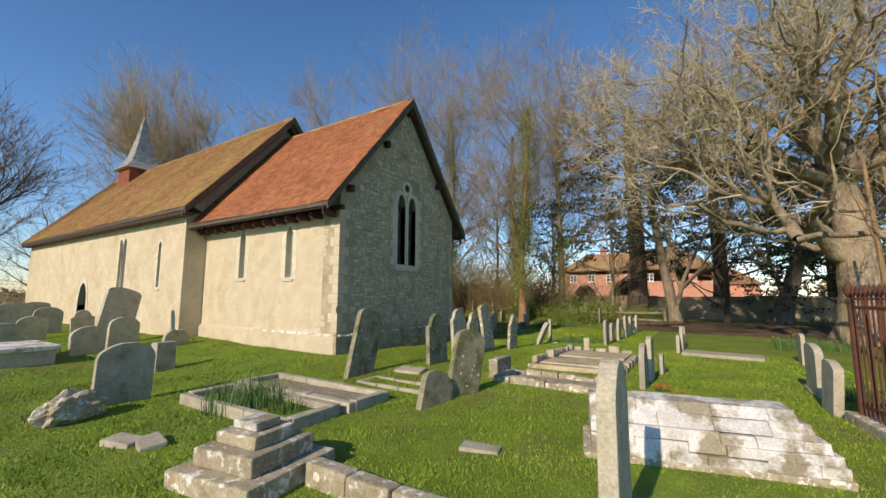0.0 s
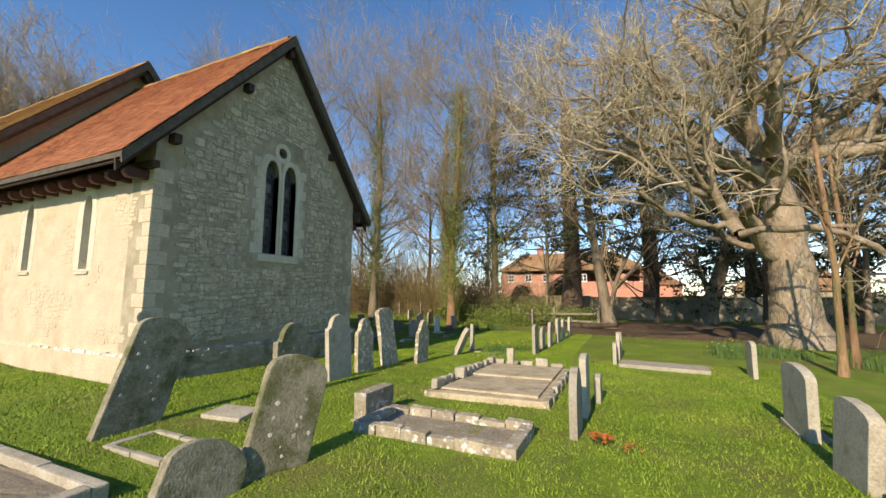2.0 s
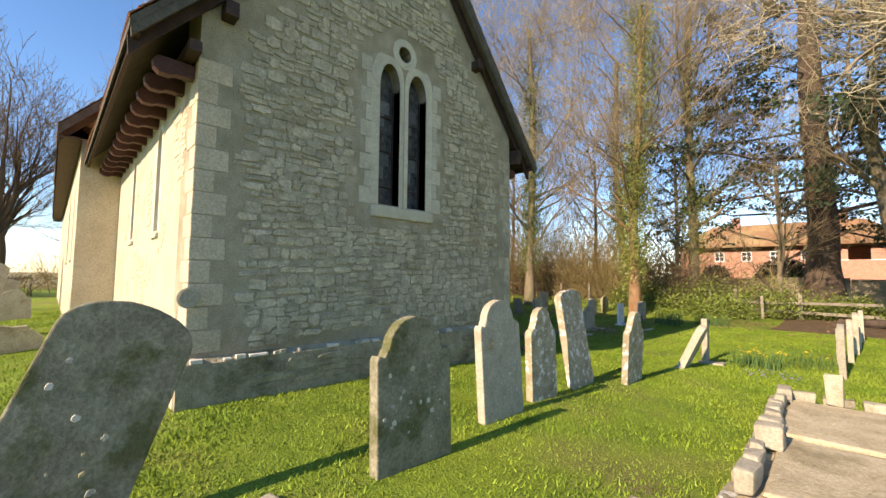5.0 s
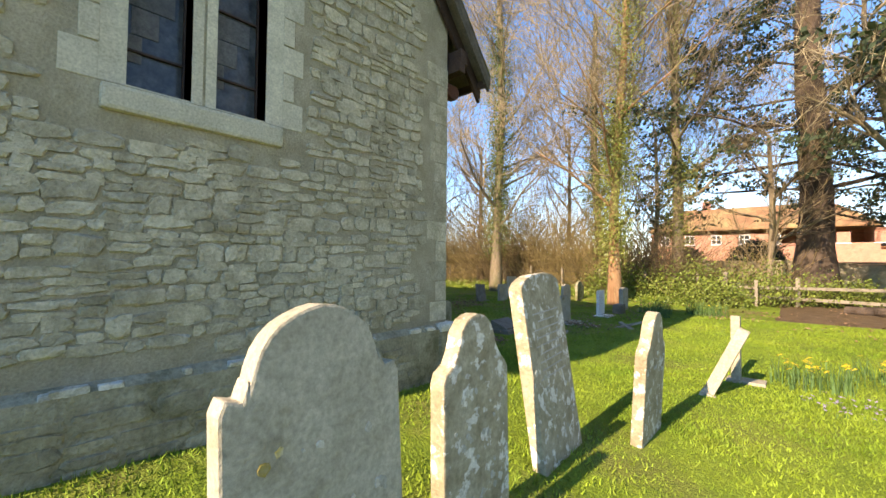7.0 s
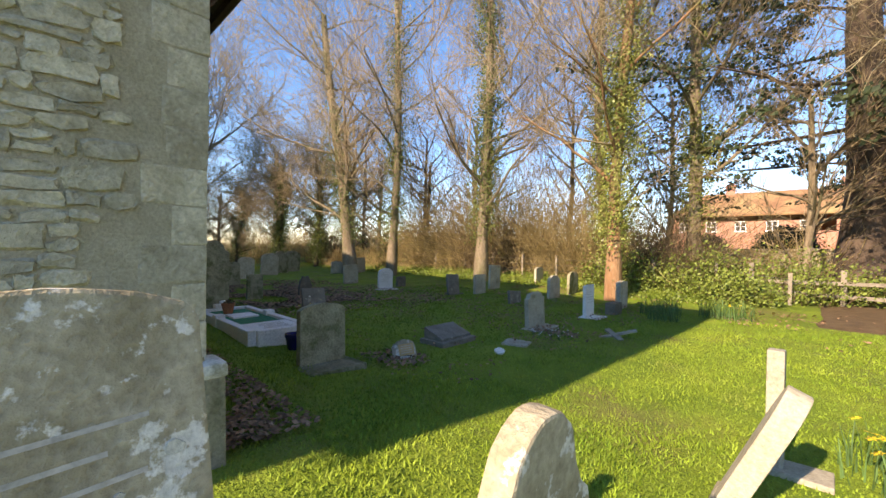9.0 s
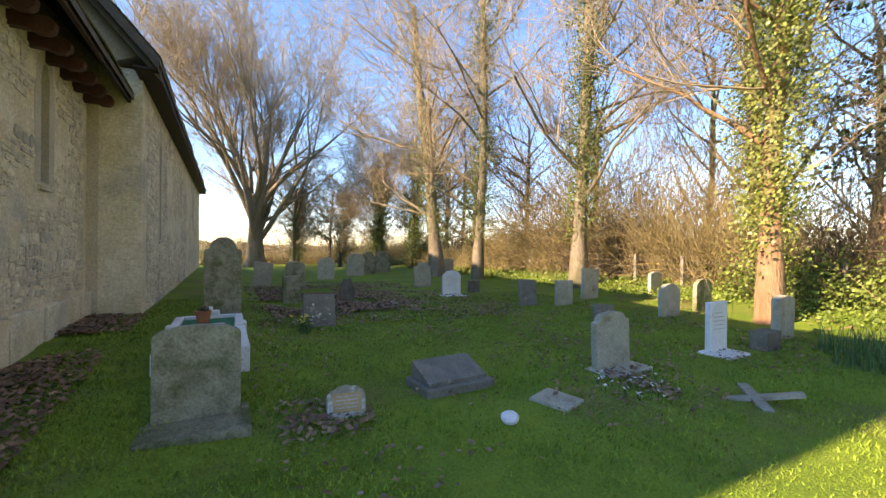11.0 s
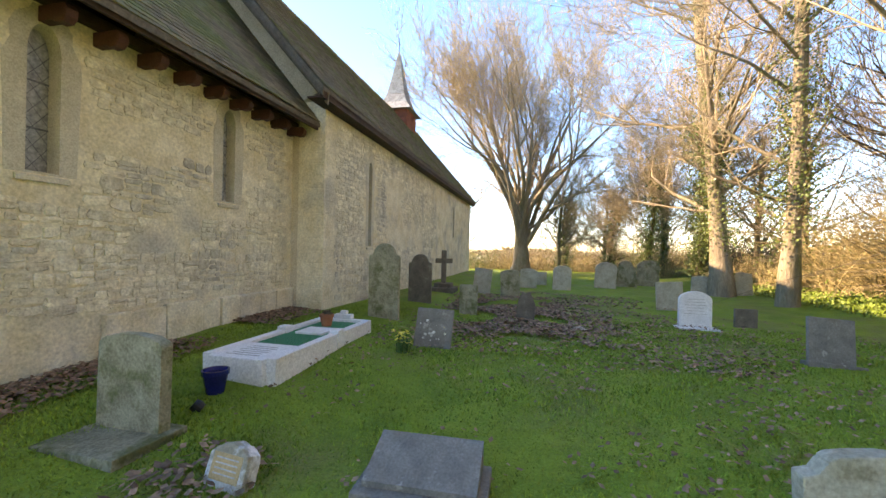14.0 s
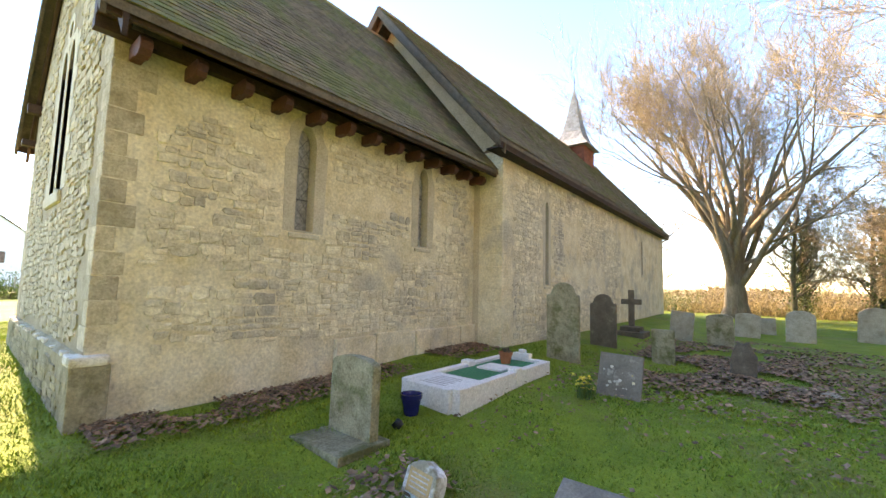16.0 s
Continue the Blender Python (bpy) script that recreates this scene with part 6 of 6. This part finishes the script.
# hedge line: ochre bramble thicket, ivy ground cover and evergreen shrubs
k = 0
for x, y, sx, sy, h in ((-4.8, 22.0, 2.2, 1.3, 6.0), (-7.0, 22.4, 2.4, 1.3, 8.0), (-9.6, 22.2, 2.4, 1.4, 8.5), (-12.2, 22.0, 2.2, 1.3, 6.5), (-15.2, 21.6, 2.2, 1.3, 5.0), (-1.8, 22.4, 2.0, 1.2, 4.5), (-18.5, 21.0, 2.2, 1.2, 1.8), (-21.5, 20.5, 2.2, 1.2, 1.8), (-25, 21, 2.4, 1.4, 2.6), (-29, 19, 2.6, 1.6, 2.4), (-34, 14, 2.6, 2.0, 3.2), (-38, 9, 2.4, 2.4, 3.4), (-40, 3, 2.4, 2.6, 2.2), (-33, 24, 3, 2, 4.5), (-39, 19, 3, 2.5, 3.5), (-22, 26, 3, 2, 5.5), (-16, 25.5, 3, 2, 6), (-10, 26, 3, 2, 6.5), (-4, 27, 3, 2, 6), (1.5, 27.5, 2.5, 2, 4), (-36, -6, 2.4, 2.6, 2.4), (-33, -13, 2.4, 2.6, 2.4), (-46, 8, 3, 4, 7.0), (-46, 15, 3, 4, 7.5), (-43, 22, 3, 3, 7.0), (-46, 0, 3, 4, 6.5), (-30, 25, 3, 2, 5.5), (-37, 25, 3, 2, 5.5)):
    k += 1
    r = random.Random(100 + k)
    th = empty("thicket", pose(x, y, ground_z(x, y)), "tangled ochre thicket of bare bramble and hazel stems", "shrub")
    t = Tubes()
    for q in range(700 if x > -20 and y < 23 else 420):
        a, d = r.uniform(0, 6.283), r.random() ** 0.5
        p0 = Vector((d * sx * math.cos(a), d * sy * math.sin(a), -0.1))
        pts, _ = branch_points(p0, Vector((r.gauss(0, 0.5), r.gauss(0, 0.5), 1.0)), h * (1.1 - 0.5 * d * d) * r.uniform(0.4, 1.1), 5, r, 0.22, -0.04)
        t.tube(pts, [0.014, 0.011, 0.009, 0.007, 0.006, 0.004], 3)
    add("stem_tangle", t.mesh("stem_tangle", BRAMBLE if k % 3 else TWIG_DARK), th)
    leaf_cloud(th, "foliage", [(r.gauss(0, sx * 0.5), r.gauss(0, sy * 0.5), r.uniform(0, h * 0.5)) for _ in range(60)], 12, 0.07, SHRUB if k % 2 else BRAMBLE, 100 + k, "", 0.25)
for j, (x, y, sx, sy, h) in enumerate(((-0.2, 21.4, 1.8, 1.2, 1.5), (2.2, 22.5, 1.8, 1.2, 1.7), (-2.6, 20.6, 1.5, 0.9, 1.4), (0.9, 20.2, 1.2, 0.8, 0.9), (4.6, 23.5, 1.5, 1.0, 1.2))):
    shrub(x, y, sx, sy, h, 170, 0.085, SHRUB, 200 + j, label="sunlit yellow-green evergreen shrub by the fence")


def ground_ivy(n, seed, region, label):
    r = random.Random(seed)
    pts = []
    while len(pts) < n:
        x, y = r.uniform(region[0], region[2]), r.uniform(region[1], region[3])
        if noise.noise(Vector((x * 0.6, y * 0.6, 3))) > -0.25 - 0.12 * (y - region[1]):
            pts.append((x, y, ground_z(x, y) + 0.02 + 0.22 * r.random() ** 2))
    tagged(add("ground_ivy", scatter_mesh("ground_ivy", pts, 0.075, SHRUB, r, True, 0.8)), label, "ivy", kind="stuff")


ground_ivy(14000, 7, (-22, 18.8, 1.5, 22), "pale green ivy ground cover below the hedge")

shrub(-0.5, -24, 5.0, 1.2, 1.6, 260, 0.10, SHRUB, 240, label="clipped yellow-green hedge south of the church")

def hedgerow(points, h, depth, seed, material, label):
    """A broken line of scrub: tangled stems with small withered leaves, uneven along its top."""
    r = random.Random(seed)
    for x, y in points:
        th = empty("hedgerow", pose(x, y, ground_z(x, y)), label, "hedge")
        t = Tubes()
        cent = []
        for k in range(150):
            px, py = r.gauss(0, depth), r.gauss(0, depth)
            top = h * r.uniform(0.35, 1.15) * (0.7 + 0.5 * noise.noise(Vector(((x + px) * 0.3, (y + py) * 0.3, seed))))
            pts, _ = branch_points(Vector((px, py, -0.1)), Vector((r.gauss(0, 0.3), r.gauss(0, 0.3), 1)), max(top, 0.4), 4, r, 0.18, 0.0)
            t.tube(pts, [0.035, 0.028, 0.02, 0.014, 0.008], 3)
            cent += [tuple(p) for p in pts[2:]]
        tagged(add("stem_tangle", t.mesh("stem_tangle", material), th), kind="stuff")
        leaf_cloud(th, "foliage", cent, 7, 0.09, TWIG if r.random() < 0.7 else IVY, seed + int(x * 7 + y), "", 0.4)


hedgerow([(-33 - 0.35 * k, 3 + 2.6 * k) for k in range(9)], 2.1, 1.1, 401, BRAMBLE, "ochre winter hedgerow at the edge of the field")
hedgerow([(-30 + 2.8 * k, 27 - 0.2 * k) for k in range(9)], 3.0, 1.2, 402, TWIG, "ochre winter scrub beyond the fence")
hedgerow([(-32, -4 - 3.0 * k) for k in range(5)], 2.6, 1.2, 403, TWIG_DARK, "dark winter hedge west of the church")
for k, (x, y, hh) in enumerate(((-30.5, 13.0, 6.5), (-27.5, 15.6, 5.0), (-24.5, 17.2, 7.0), (-23.0, 19.2, 8.0), (-29.0, 19.0, 9.0))):
    ivy_tree((x, y), hh, 0.12, 90 + k, (0.2 - 0.1 * k, 0.1), 0.85, BARK_DARK, IVY, "small hedgerow tree smothered in dark ivy", 0.7, ivy_from=0.05)

# wire fence and posts
fe = empty("wire_fence", pose(0, 0, 0), "low wire fence on weathered wooden posts", "fence")
for k in range(9):
    x = -13 + 1.9 * k
    y = 21.0 + 0.35 * math.sin(k)
    zz = ground_z(x, y)
    part("post", block(x - 0.05, y - 0.05, zz - 0.2, x + 0.05, y + 0.05, zz + 1.0, 0.01, 0.01), WOOD, fe)
tw = Tubes()
for h in (0.3, 0.55, 0.8):
    tw.tube([Vector((-13 + 1.9 * k, 20.95 + 0.35 * math.sin(k), ground_z(-13 + 1.9 * k, 21) + h)) for k in range(9)], [0.006] * 9, 3)
add("wire", tw.mesh("wire", LEAD), fe)
rf = empty("rail_fence", pose(0, 0, 0), "broken weathered wooden rail fence", "fence")
for x, y in ((1.2, 21.7), (3.4, 22.3), (6.0, 22.8)):
    zz = ground_z(x, y)
    part("post", block(x - 0.07, y - 0.07, zz - 0.2, x + 0.07, y + 0.07, zz + 1.15, 0.015, 0.01), WOOD, rf)
for h, dz in ((0.35, 0.0), (0.75, -0.12)):
    bm = block(-2.4, -0.03, -0.06, 2.4, 0.03, 0.06, 0.01, 0.008)
    q = part("rail", bm, WOOD, rf)
    q.matrix_world = pose(3.5, 22.2, ground_z(3.5, 22.2) + h, 0, 2 + dz * 20, 13)
lg = tagged(part("fallen_log", lathe([(0.16, 0), (0.15, 1.2), (0.12, 2.8)], 10), BARK_DARK, None), "fallen grey tree trunk on bare earth", "log")
lg.matrix_world = pose(4.6, 20.8, ground_z(4.6, 20.8) + 0.12, 0, 86, -24)

# bare earth under the trees
V, F = [], []
for j in range(15):
    for i in range(31):
        x, y = 2.5 + i * 0.9, 17.0 + j * 0.9 - 0.12 * i + 0.5 * noise.noise(Vector((i * 0.4, j * 0.4, 2)))
        V.append((x, y, ground_z(x, y) + 0.03 + (0.02 if 0 < j < 14 and 0 < i < 30 else -0.08)))
for j in range(14):
    for i in range(30):
        o = j * 31 + i
        F.append((o, o + 1, o + 32, o + 31))
tagged(add("bare_earth", mesh_of("bare_earth", V, F, SOIL, True)), "brown bare earth and leaf mould under the trees", "ground", kind="structure")

# garden wall, in bays of coursed flint
gw = tagged(new("wall_garden"), "long pale flint garden wall", "wall", kind="structure")
for k in range(14):
    x = -1 + 3.0 * k
    part("bay", block(x, 31.0 + 0.25 * k, -1.0, x + 2.99, 31.4 + 0.25 * k, 1.35 + 0.05 * math.sin(k * 2), 0.02, 0.01), FLINT, gw)
    part("coping", block(x, 30.94 + 0.25 * k, 1.35 + 0.05 * math.sin(k * 2), x + 2.99, 31.46 + 0.25 * k, 1.47 + 0.05 * math.sin(k * 2), 0.03, 0.01), FLINT, gw)

# brick house beyond
hs = empty("house", pose(-12.6, 66.0, 0.5, 0, 0, 3), "long two-storey orange brick house with a hipped tiled roof", "house")
HL, HD, HE, HR = 23.0, 7.5, 5.4, 8.6
wins = [(1.2 + 3.05 * k, 3.35, 1.15, 1.25) for k in range(8)]
holes = [[(x, z), (x + w, z), (x + w, z + h), (x, z + h)] for x, z, w, h in wins]
part("wall", wall_mesh([(0, 0), (HL, 0), (HL, HE), (0, HE)], holes, lambda u, z, d: (u, d, z), 0.3), BRICK, hs, "orange brick front wall")
part("wall", block(0, 0.302, 0, 0.3, HD, HE), BRICK, hs)
part("wall", block(HL - 0.3, 0.302, 0, HL, HD, HE), BRICK, hs)
part("wall", block(0.302, HD - 0.3, 0, HL - 0.302, HD, HE), BRICK, hs)
V = [(-0.4, -0.4, HE), (HL + 0.4, -0.4, HE), (HL + 0.4, HD + 0.4, HE), (-0.4, HD + 0.4, HE), (3.6, HD / 2, HR), (HL - 3.6, HD / 2, HR)]
V += [(x, y, z - 0.15) for x, y, z in V[:4]]
F = [(0, 1, 5, 4), (1, 2, 5), (2, 3, 4, 5), (3, 0, 4), (6, 7, 1, 0), (7, 8, 2, 1), (8, 9, 3, 2), (9, 6, 0, 3), (9, 8, 7, 6)]
add("roof", mesh_of("roof", V, F, HOUSE_TILE), hs, "mottled brown tiled hipped roof")
for x in (6.0, 17.0):
    part("chimney", block(x, HD / 2 - 0.4, HR - 0.4, x + 1.0, HD / 2 + 0.4, HR + 1.1, 0.03), BRICK, hs)
for x, z, w, h in wins:
    wn = new("window")
    wn.parent = hs
    for a, b, c, d in ((x, z, x + 0.09, z + h), (x + w - 0.09, z, x + w, z + h), (x + 0.09, z, x + w - 0.09, z + 0.09), (x + 0.09, z + h - 0.09, x + w - 0.09, z + h), (x + w / 2 - 0.05, z + 0.09, x + w / 2 + 0.05, z + h - 0.09), (x + 0.09, z + h / 2 - 0.03, x + w / 2 - 0.05, z + h / 2 + 0.03), (x + w / 2 + 0.05, z + h / 2 - 0.03, x + w - 0.09, z + h / 2 + 0.03)):
        part("frame", block(a, 0.02, b, c, 0.12, d), WHITE_PAINT, wn)
    part("pane", block(x, 0.13, z, x + w, 0.14, z + h), GLASS, wn)
    part("sill", block(x - 0.08, -0.06, z - 0.1, x + w + 0.08, 0.1, z), WHITE_PAINT, wn)
part("lower_wing", block(HL, 0.8, 0, HL + 5.5, HD, 2.8), BRICK, hs)
V = [(HL, 0.4, 2.8), (HL + 5.9, 0.4, 2.8), (HL + 5.9, HD + 0.4, 2.8), (HL, HD + 0.4, 2.8), (HL, HD / 2, 5.2), (HL + 3, HD / 2, 5.2)]
add("wing_roof", mesh_of("wing_roof", V, [(0, 1, 5, 4), (1, 2, 5), (2, 3, 4, 5), (3, 2, 1, 0)], HOUSE_TILE), hs)

h2 = empty("barn", pose(21.5, 62, -0.3, 0, 0, -8), "low barn with a brown hipped tiled roof", "barn")
part("wall", block(0, 0, 0, 12, 7, 2.6), FLINT, h2)
V = [(-0.4, -0.4, 2.6), (12.4, -0.4, 2.6), (12.4, 7.4, 2.6), (-0.4, 7.4, 2.6), (4, 3.5, 6.6), (8, 3.5, 6.6)]
add("roof", mesh_of("roof", V, [(0, 1, 5, 4), (1, 2, 5), (2, 3, 4, 5), (3, 0, 4), (3, 2, 1, 0)], HOUSE_TILE), h2)
# white house glimpsed past the gable at the end, and dark round evergreen
wh = empty("white_house", pose(-0.8, -58, -0.5, 0, 0, 90), "white rendered house with a brown tiled roof", "house")
part("wall", prism([(-5, 0), (5, 0), (5, 5.2), (0, 9.0), (-5, 5.2)], 12, 0), WHITE_PAINT, wh)
V = [(-6.4, -5.4, 4.95), (6.4, -5.4, 4.95), (6.4, 0, 9.2), (-6.4, 0, 9.2), (6.4, 5.4, 4.95), (-6.4, 5.4, 4.95)]
add("roof", mesh_of("roof", V, [(0, 1, 2, 3), (3, 2, 4, 5)], HOUSE_TILE), wh)
for yy in (-2.2, 1.2):
    wn = new("window")
    wn.parent = wh
    part("frame", block(5.95, yy, 2.8, 6.06, yy + 1.1, 4.2), WHITE_PAINT, wn)
    part("pane", block(6.04, yy + 0.1, 2.9, 6.08, yy + 1.0, 4.1), GLASS, wn)


def clipped_bush(x, y, rx, ry, h, seed, label, name="evergreen_bush"):
    r = random.Random(seed)
    th = empty(name, pose(x, y, ground_z(x, y)), label, "bush")
    cent = []
    for _ in range(900):
        a, e = r.uniform(0, 6.283), r.random() ** 0.7 * 1.5
        q = 1 + 0.08 * r.gauss(0, 1)
        cent.append((rx * q * math.cos(a) * math.cos(e), ry * q * math.sin(a) * math.cos(e), h * q * math.sin(e)))
    t = Tubes()
    for c in cent[:90]:
        t.tube([Vector((c[0] * 0.1, c[1] * 0.1, 0)), Vector((c[0] * 0.6, c[1] * 0.6, c[2] * 0.5)), Vector(c)], [0.08, 0.05, 0.02], 4)
    add("stem_tangle", t.mesh("stem_tangle", BARK_DARK), th)
    leaf_cloud(th, "foliage", cent, 18, 0.17, YEW, seed, "", 0.2)


clipped_bush(0.6, 48.0, 2.2, 1.7, 2.9, 301, "dark rounded evergreen bush before the house")
clipped_bush(-4.5, 47.0, 1.2, 1.0, 2.0, 302, "dark small evergreen bush before the house")

# far fields and woods
V, F = [], []
for i in range(41):
    a = math.pi * (0.35 + 1.2 * i / 40)
    for d, z in ((46, -0.12), (330, 1.6)):
        V.append((d * math.cos(a), d * math.sin(a), z))
    if i:
        o = 2 * i
        F.append((o - 2, o - 1, o + 1, o))
tagged(add("field", mesh_of("field", V, F, FIELD)), "pale stubble field beyond the churchyard", "field", kind="structure")
r = random.Random(77)
V, F = [], []
for k in range(11000):
    a = r.uniform(0, 6.283)
    d = r.uniform(75, 110)
    hh = (4.2 + 3.0 * noise.noise(Vector((math.cos(a) * 6, math.sin(a) * 6, 0)))) * (0.45 if 2.6 < a < 3.4 else 1.0)
    p = Vector((d * math.cos(a), d * math.sin(a), -0.6 + abs(hh) * r.random()))
    s = r.uniform(0.25, 0.7)
    u = Vector((r.gauss(0, 1), r.gauss(0, 1), r.gauss(0, 1))).normalized() * s
    w = u.orthogonal().normalized() * s * 0.7
    o = len(V)
    V += [tuple(p - u), tuple(p + w), tuple(p + u), tuple(p - w)]
    F.append((o, o + 1, o + 2, o + 3))
tagged(add("far_wood", mesh_of("far_wood", V, F, TWIG_DARK)), "far hedges and woods round the fields", "wood", kind="stuff")

# ---- pieces of the roofs and walls ----
rng = random.Random(21)
tiles(rs_c, CX, VX, MID - 3.5, CE_Z, MID, CR_Z, TILE_S, -0.5, rng)
tiles(rn_c, CX, VX, MID + 3.5, CE_Z, MID, CR_Z, TILE_N, -2.5, rng)
tiles(rs_n, NX - 0.3, NVX, MID - 3.95, NE_Z, MID, NR_Z, TILE_OLD, -7, rng, 120)
tiles(rn_n, NX - 0.3, NVX, MID + 3.95, NE_Z, MID, NR_Z, TILE_N, -8, rng, 200)
ridge(CX + 0.1, VX, CR_Z, TILE_OLD, rs_c)
ridge(NX - 0.3, NVX, NR_Z, TILE_OLD, rs_n)


def grown(poly, by):
    cu = sum(p[0] for p in poly) / len(poly)
    cz = sum(p[1] for p in poly) / len(poly)
    return [(u + math.copysign(by, u - cu), z + math.copysign(by, z - cz)) for u, z in poly]


east_keep = [[(2.02, 2.22), (3.72, 2.22), (3.72, 4.75), (3.1, 5.3), (2.66, 5.3), (2.02, 4.75)]]
rubble_wall(east, rubble_layout([(0.36, 0.52), (CW - 0.36, 0.52), (CW - 0.36, 3.7), (CW - 0.36, 4.2), (MID, roof_c(MID) - 0.2), (0.36, 4.2)], east_keep, rng),
            Matrix(((0, 1, 0, 0.002), (1, 0, 0, 0), (0, 0, 1, 0), (0, 0, 0, 1))), (2.5, 1.6), RUBBLE, 0.016, rng)
north_keep = [grown(lancet(*w), 0.2) for w in N_WIN]
lay = [q for q in rubble_layout([(CX + 0.1, 0.44), (-0.36, 0.44), (-0.36, 3.62), (CX + 0.1, 3.62)], north_keep, rng) if noise.noise(Vector((q[0] * 0.9, q[1] * 1.3, 4))) > -0.12 or q[1] < 1.2]
rubble_wall(wall_n, lay, Matrix(((1, 0, 0, 0), (0, 1, 0, CW + 0.004), (0, 0, 1, 0), (0, 0, 0, 1))), (-1.6, 1.4), RUBBLE_N, 0.014, rng)
nn_keep = [grown(lancet(*w), 0.16) for w in NN_WIN]
lay = [q for q in rubble_layout([(-16, -0.2), (CX - 0.42, -0.2), (CX - 0.42, 4.1), (-16, 4.1)], nn_keep, rng) if noise.noise(Vector((q[0] * 0.6, q[1] * 0.9, 9))) > -0.1 or q[0] > -10 or q[1] < 0.9]
rubble_wall(nave_n, lay, Matrix(((1, 0, 0, 0), (0, 1, 0, NY1), (0, 0, 1, 0), (0, 0, 0, 1))), (-8, 1.4), RUBBLE_N, 0.010, rng)
lay = rubble_layout([(0.36, -0.3), (CW - 0.25, -0.3), (CW - 0.25, 0.40), (0.36, 0.40)], [], rng, (0.12, 0.2), (0.2, 0.45))
rubble_wall(pl_e, lay, Matrix(((0, 1, 0, 0.084), (1, 0, 0, 0), (0, 0, 1, 0), (0, 0, 0, 1))), (2.5, 0), PLINTH, 0.010, rng)
lay = [q for q in rubble_layout([(CX + 0.2, 0.52), (-0.4, 0.52), (-0.4, 3.5), (CX + 0.2, 3.5)], [grown(lancet(*w), 0.2) for w in S_WIN], rng) if noise.noise(Vector((q[0] * 0.8, q[1], 14))) > 0.12]
rubble_wall(wall_s, lay, Matrix(((-1, 0, 0, 0), (0, -1, 0, -0.002), (0, 0, 1, 0), (0, 0, 0, 1))) @ Matrix.Diagonal((-1, 1, 1, 1)), (-1, 1), RENDER, 0.004, rng)
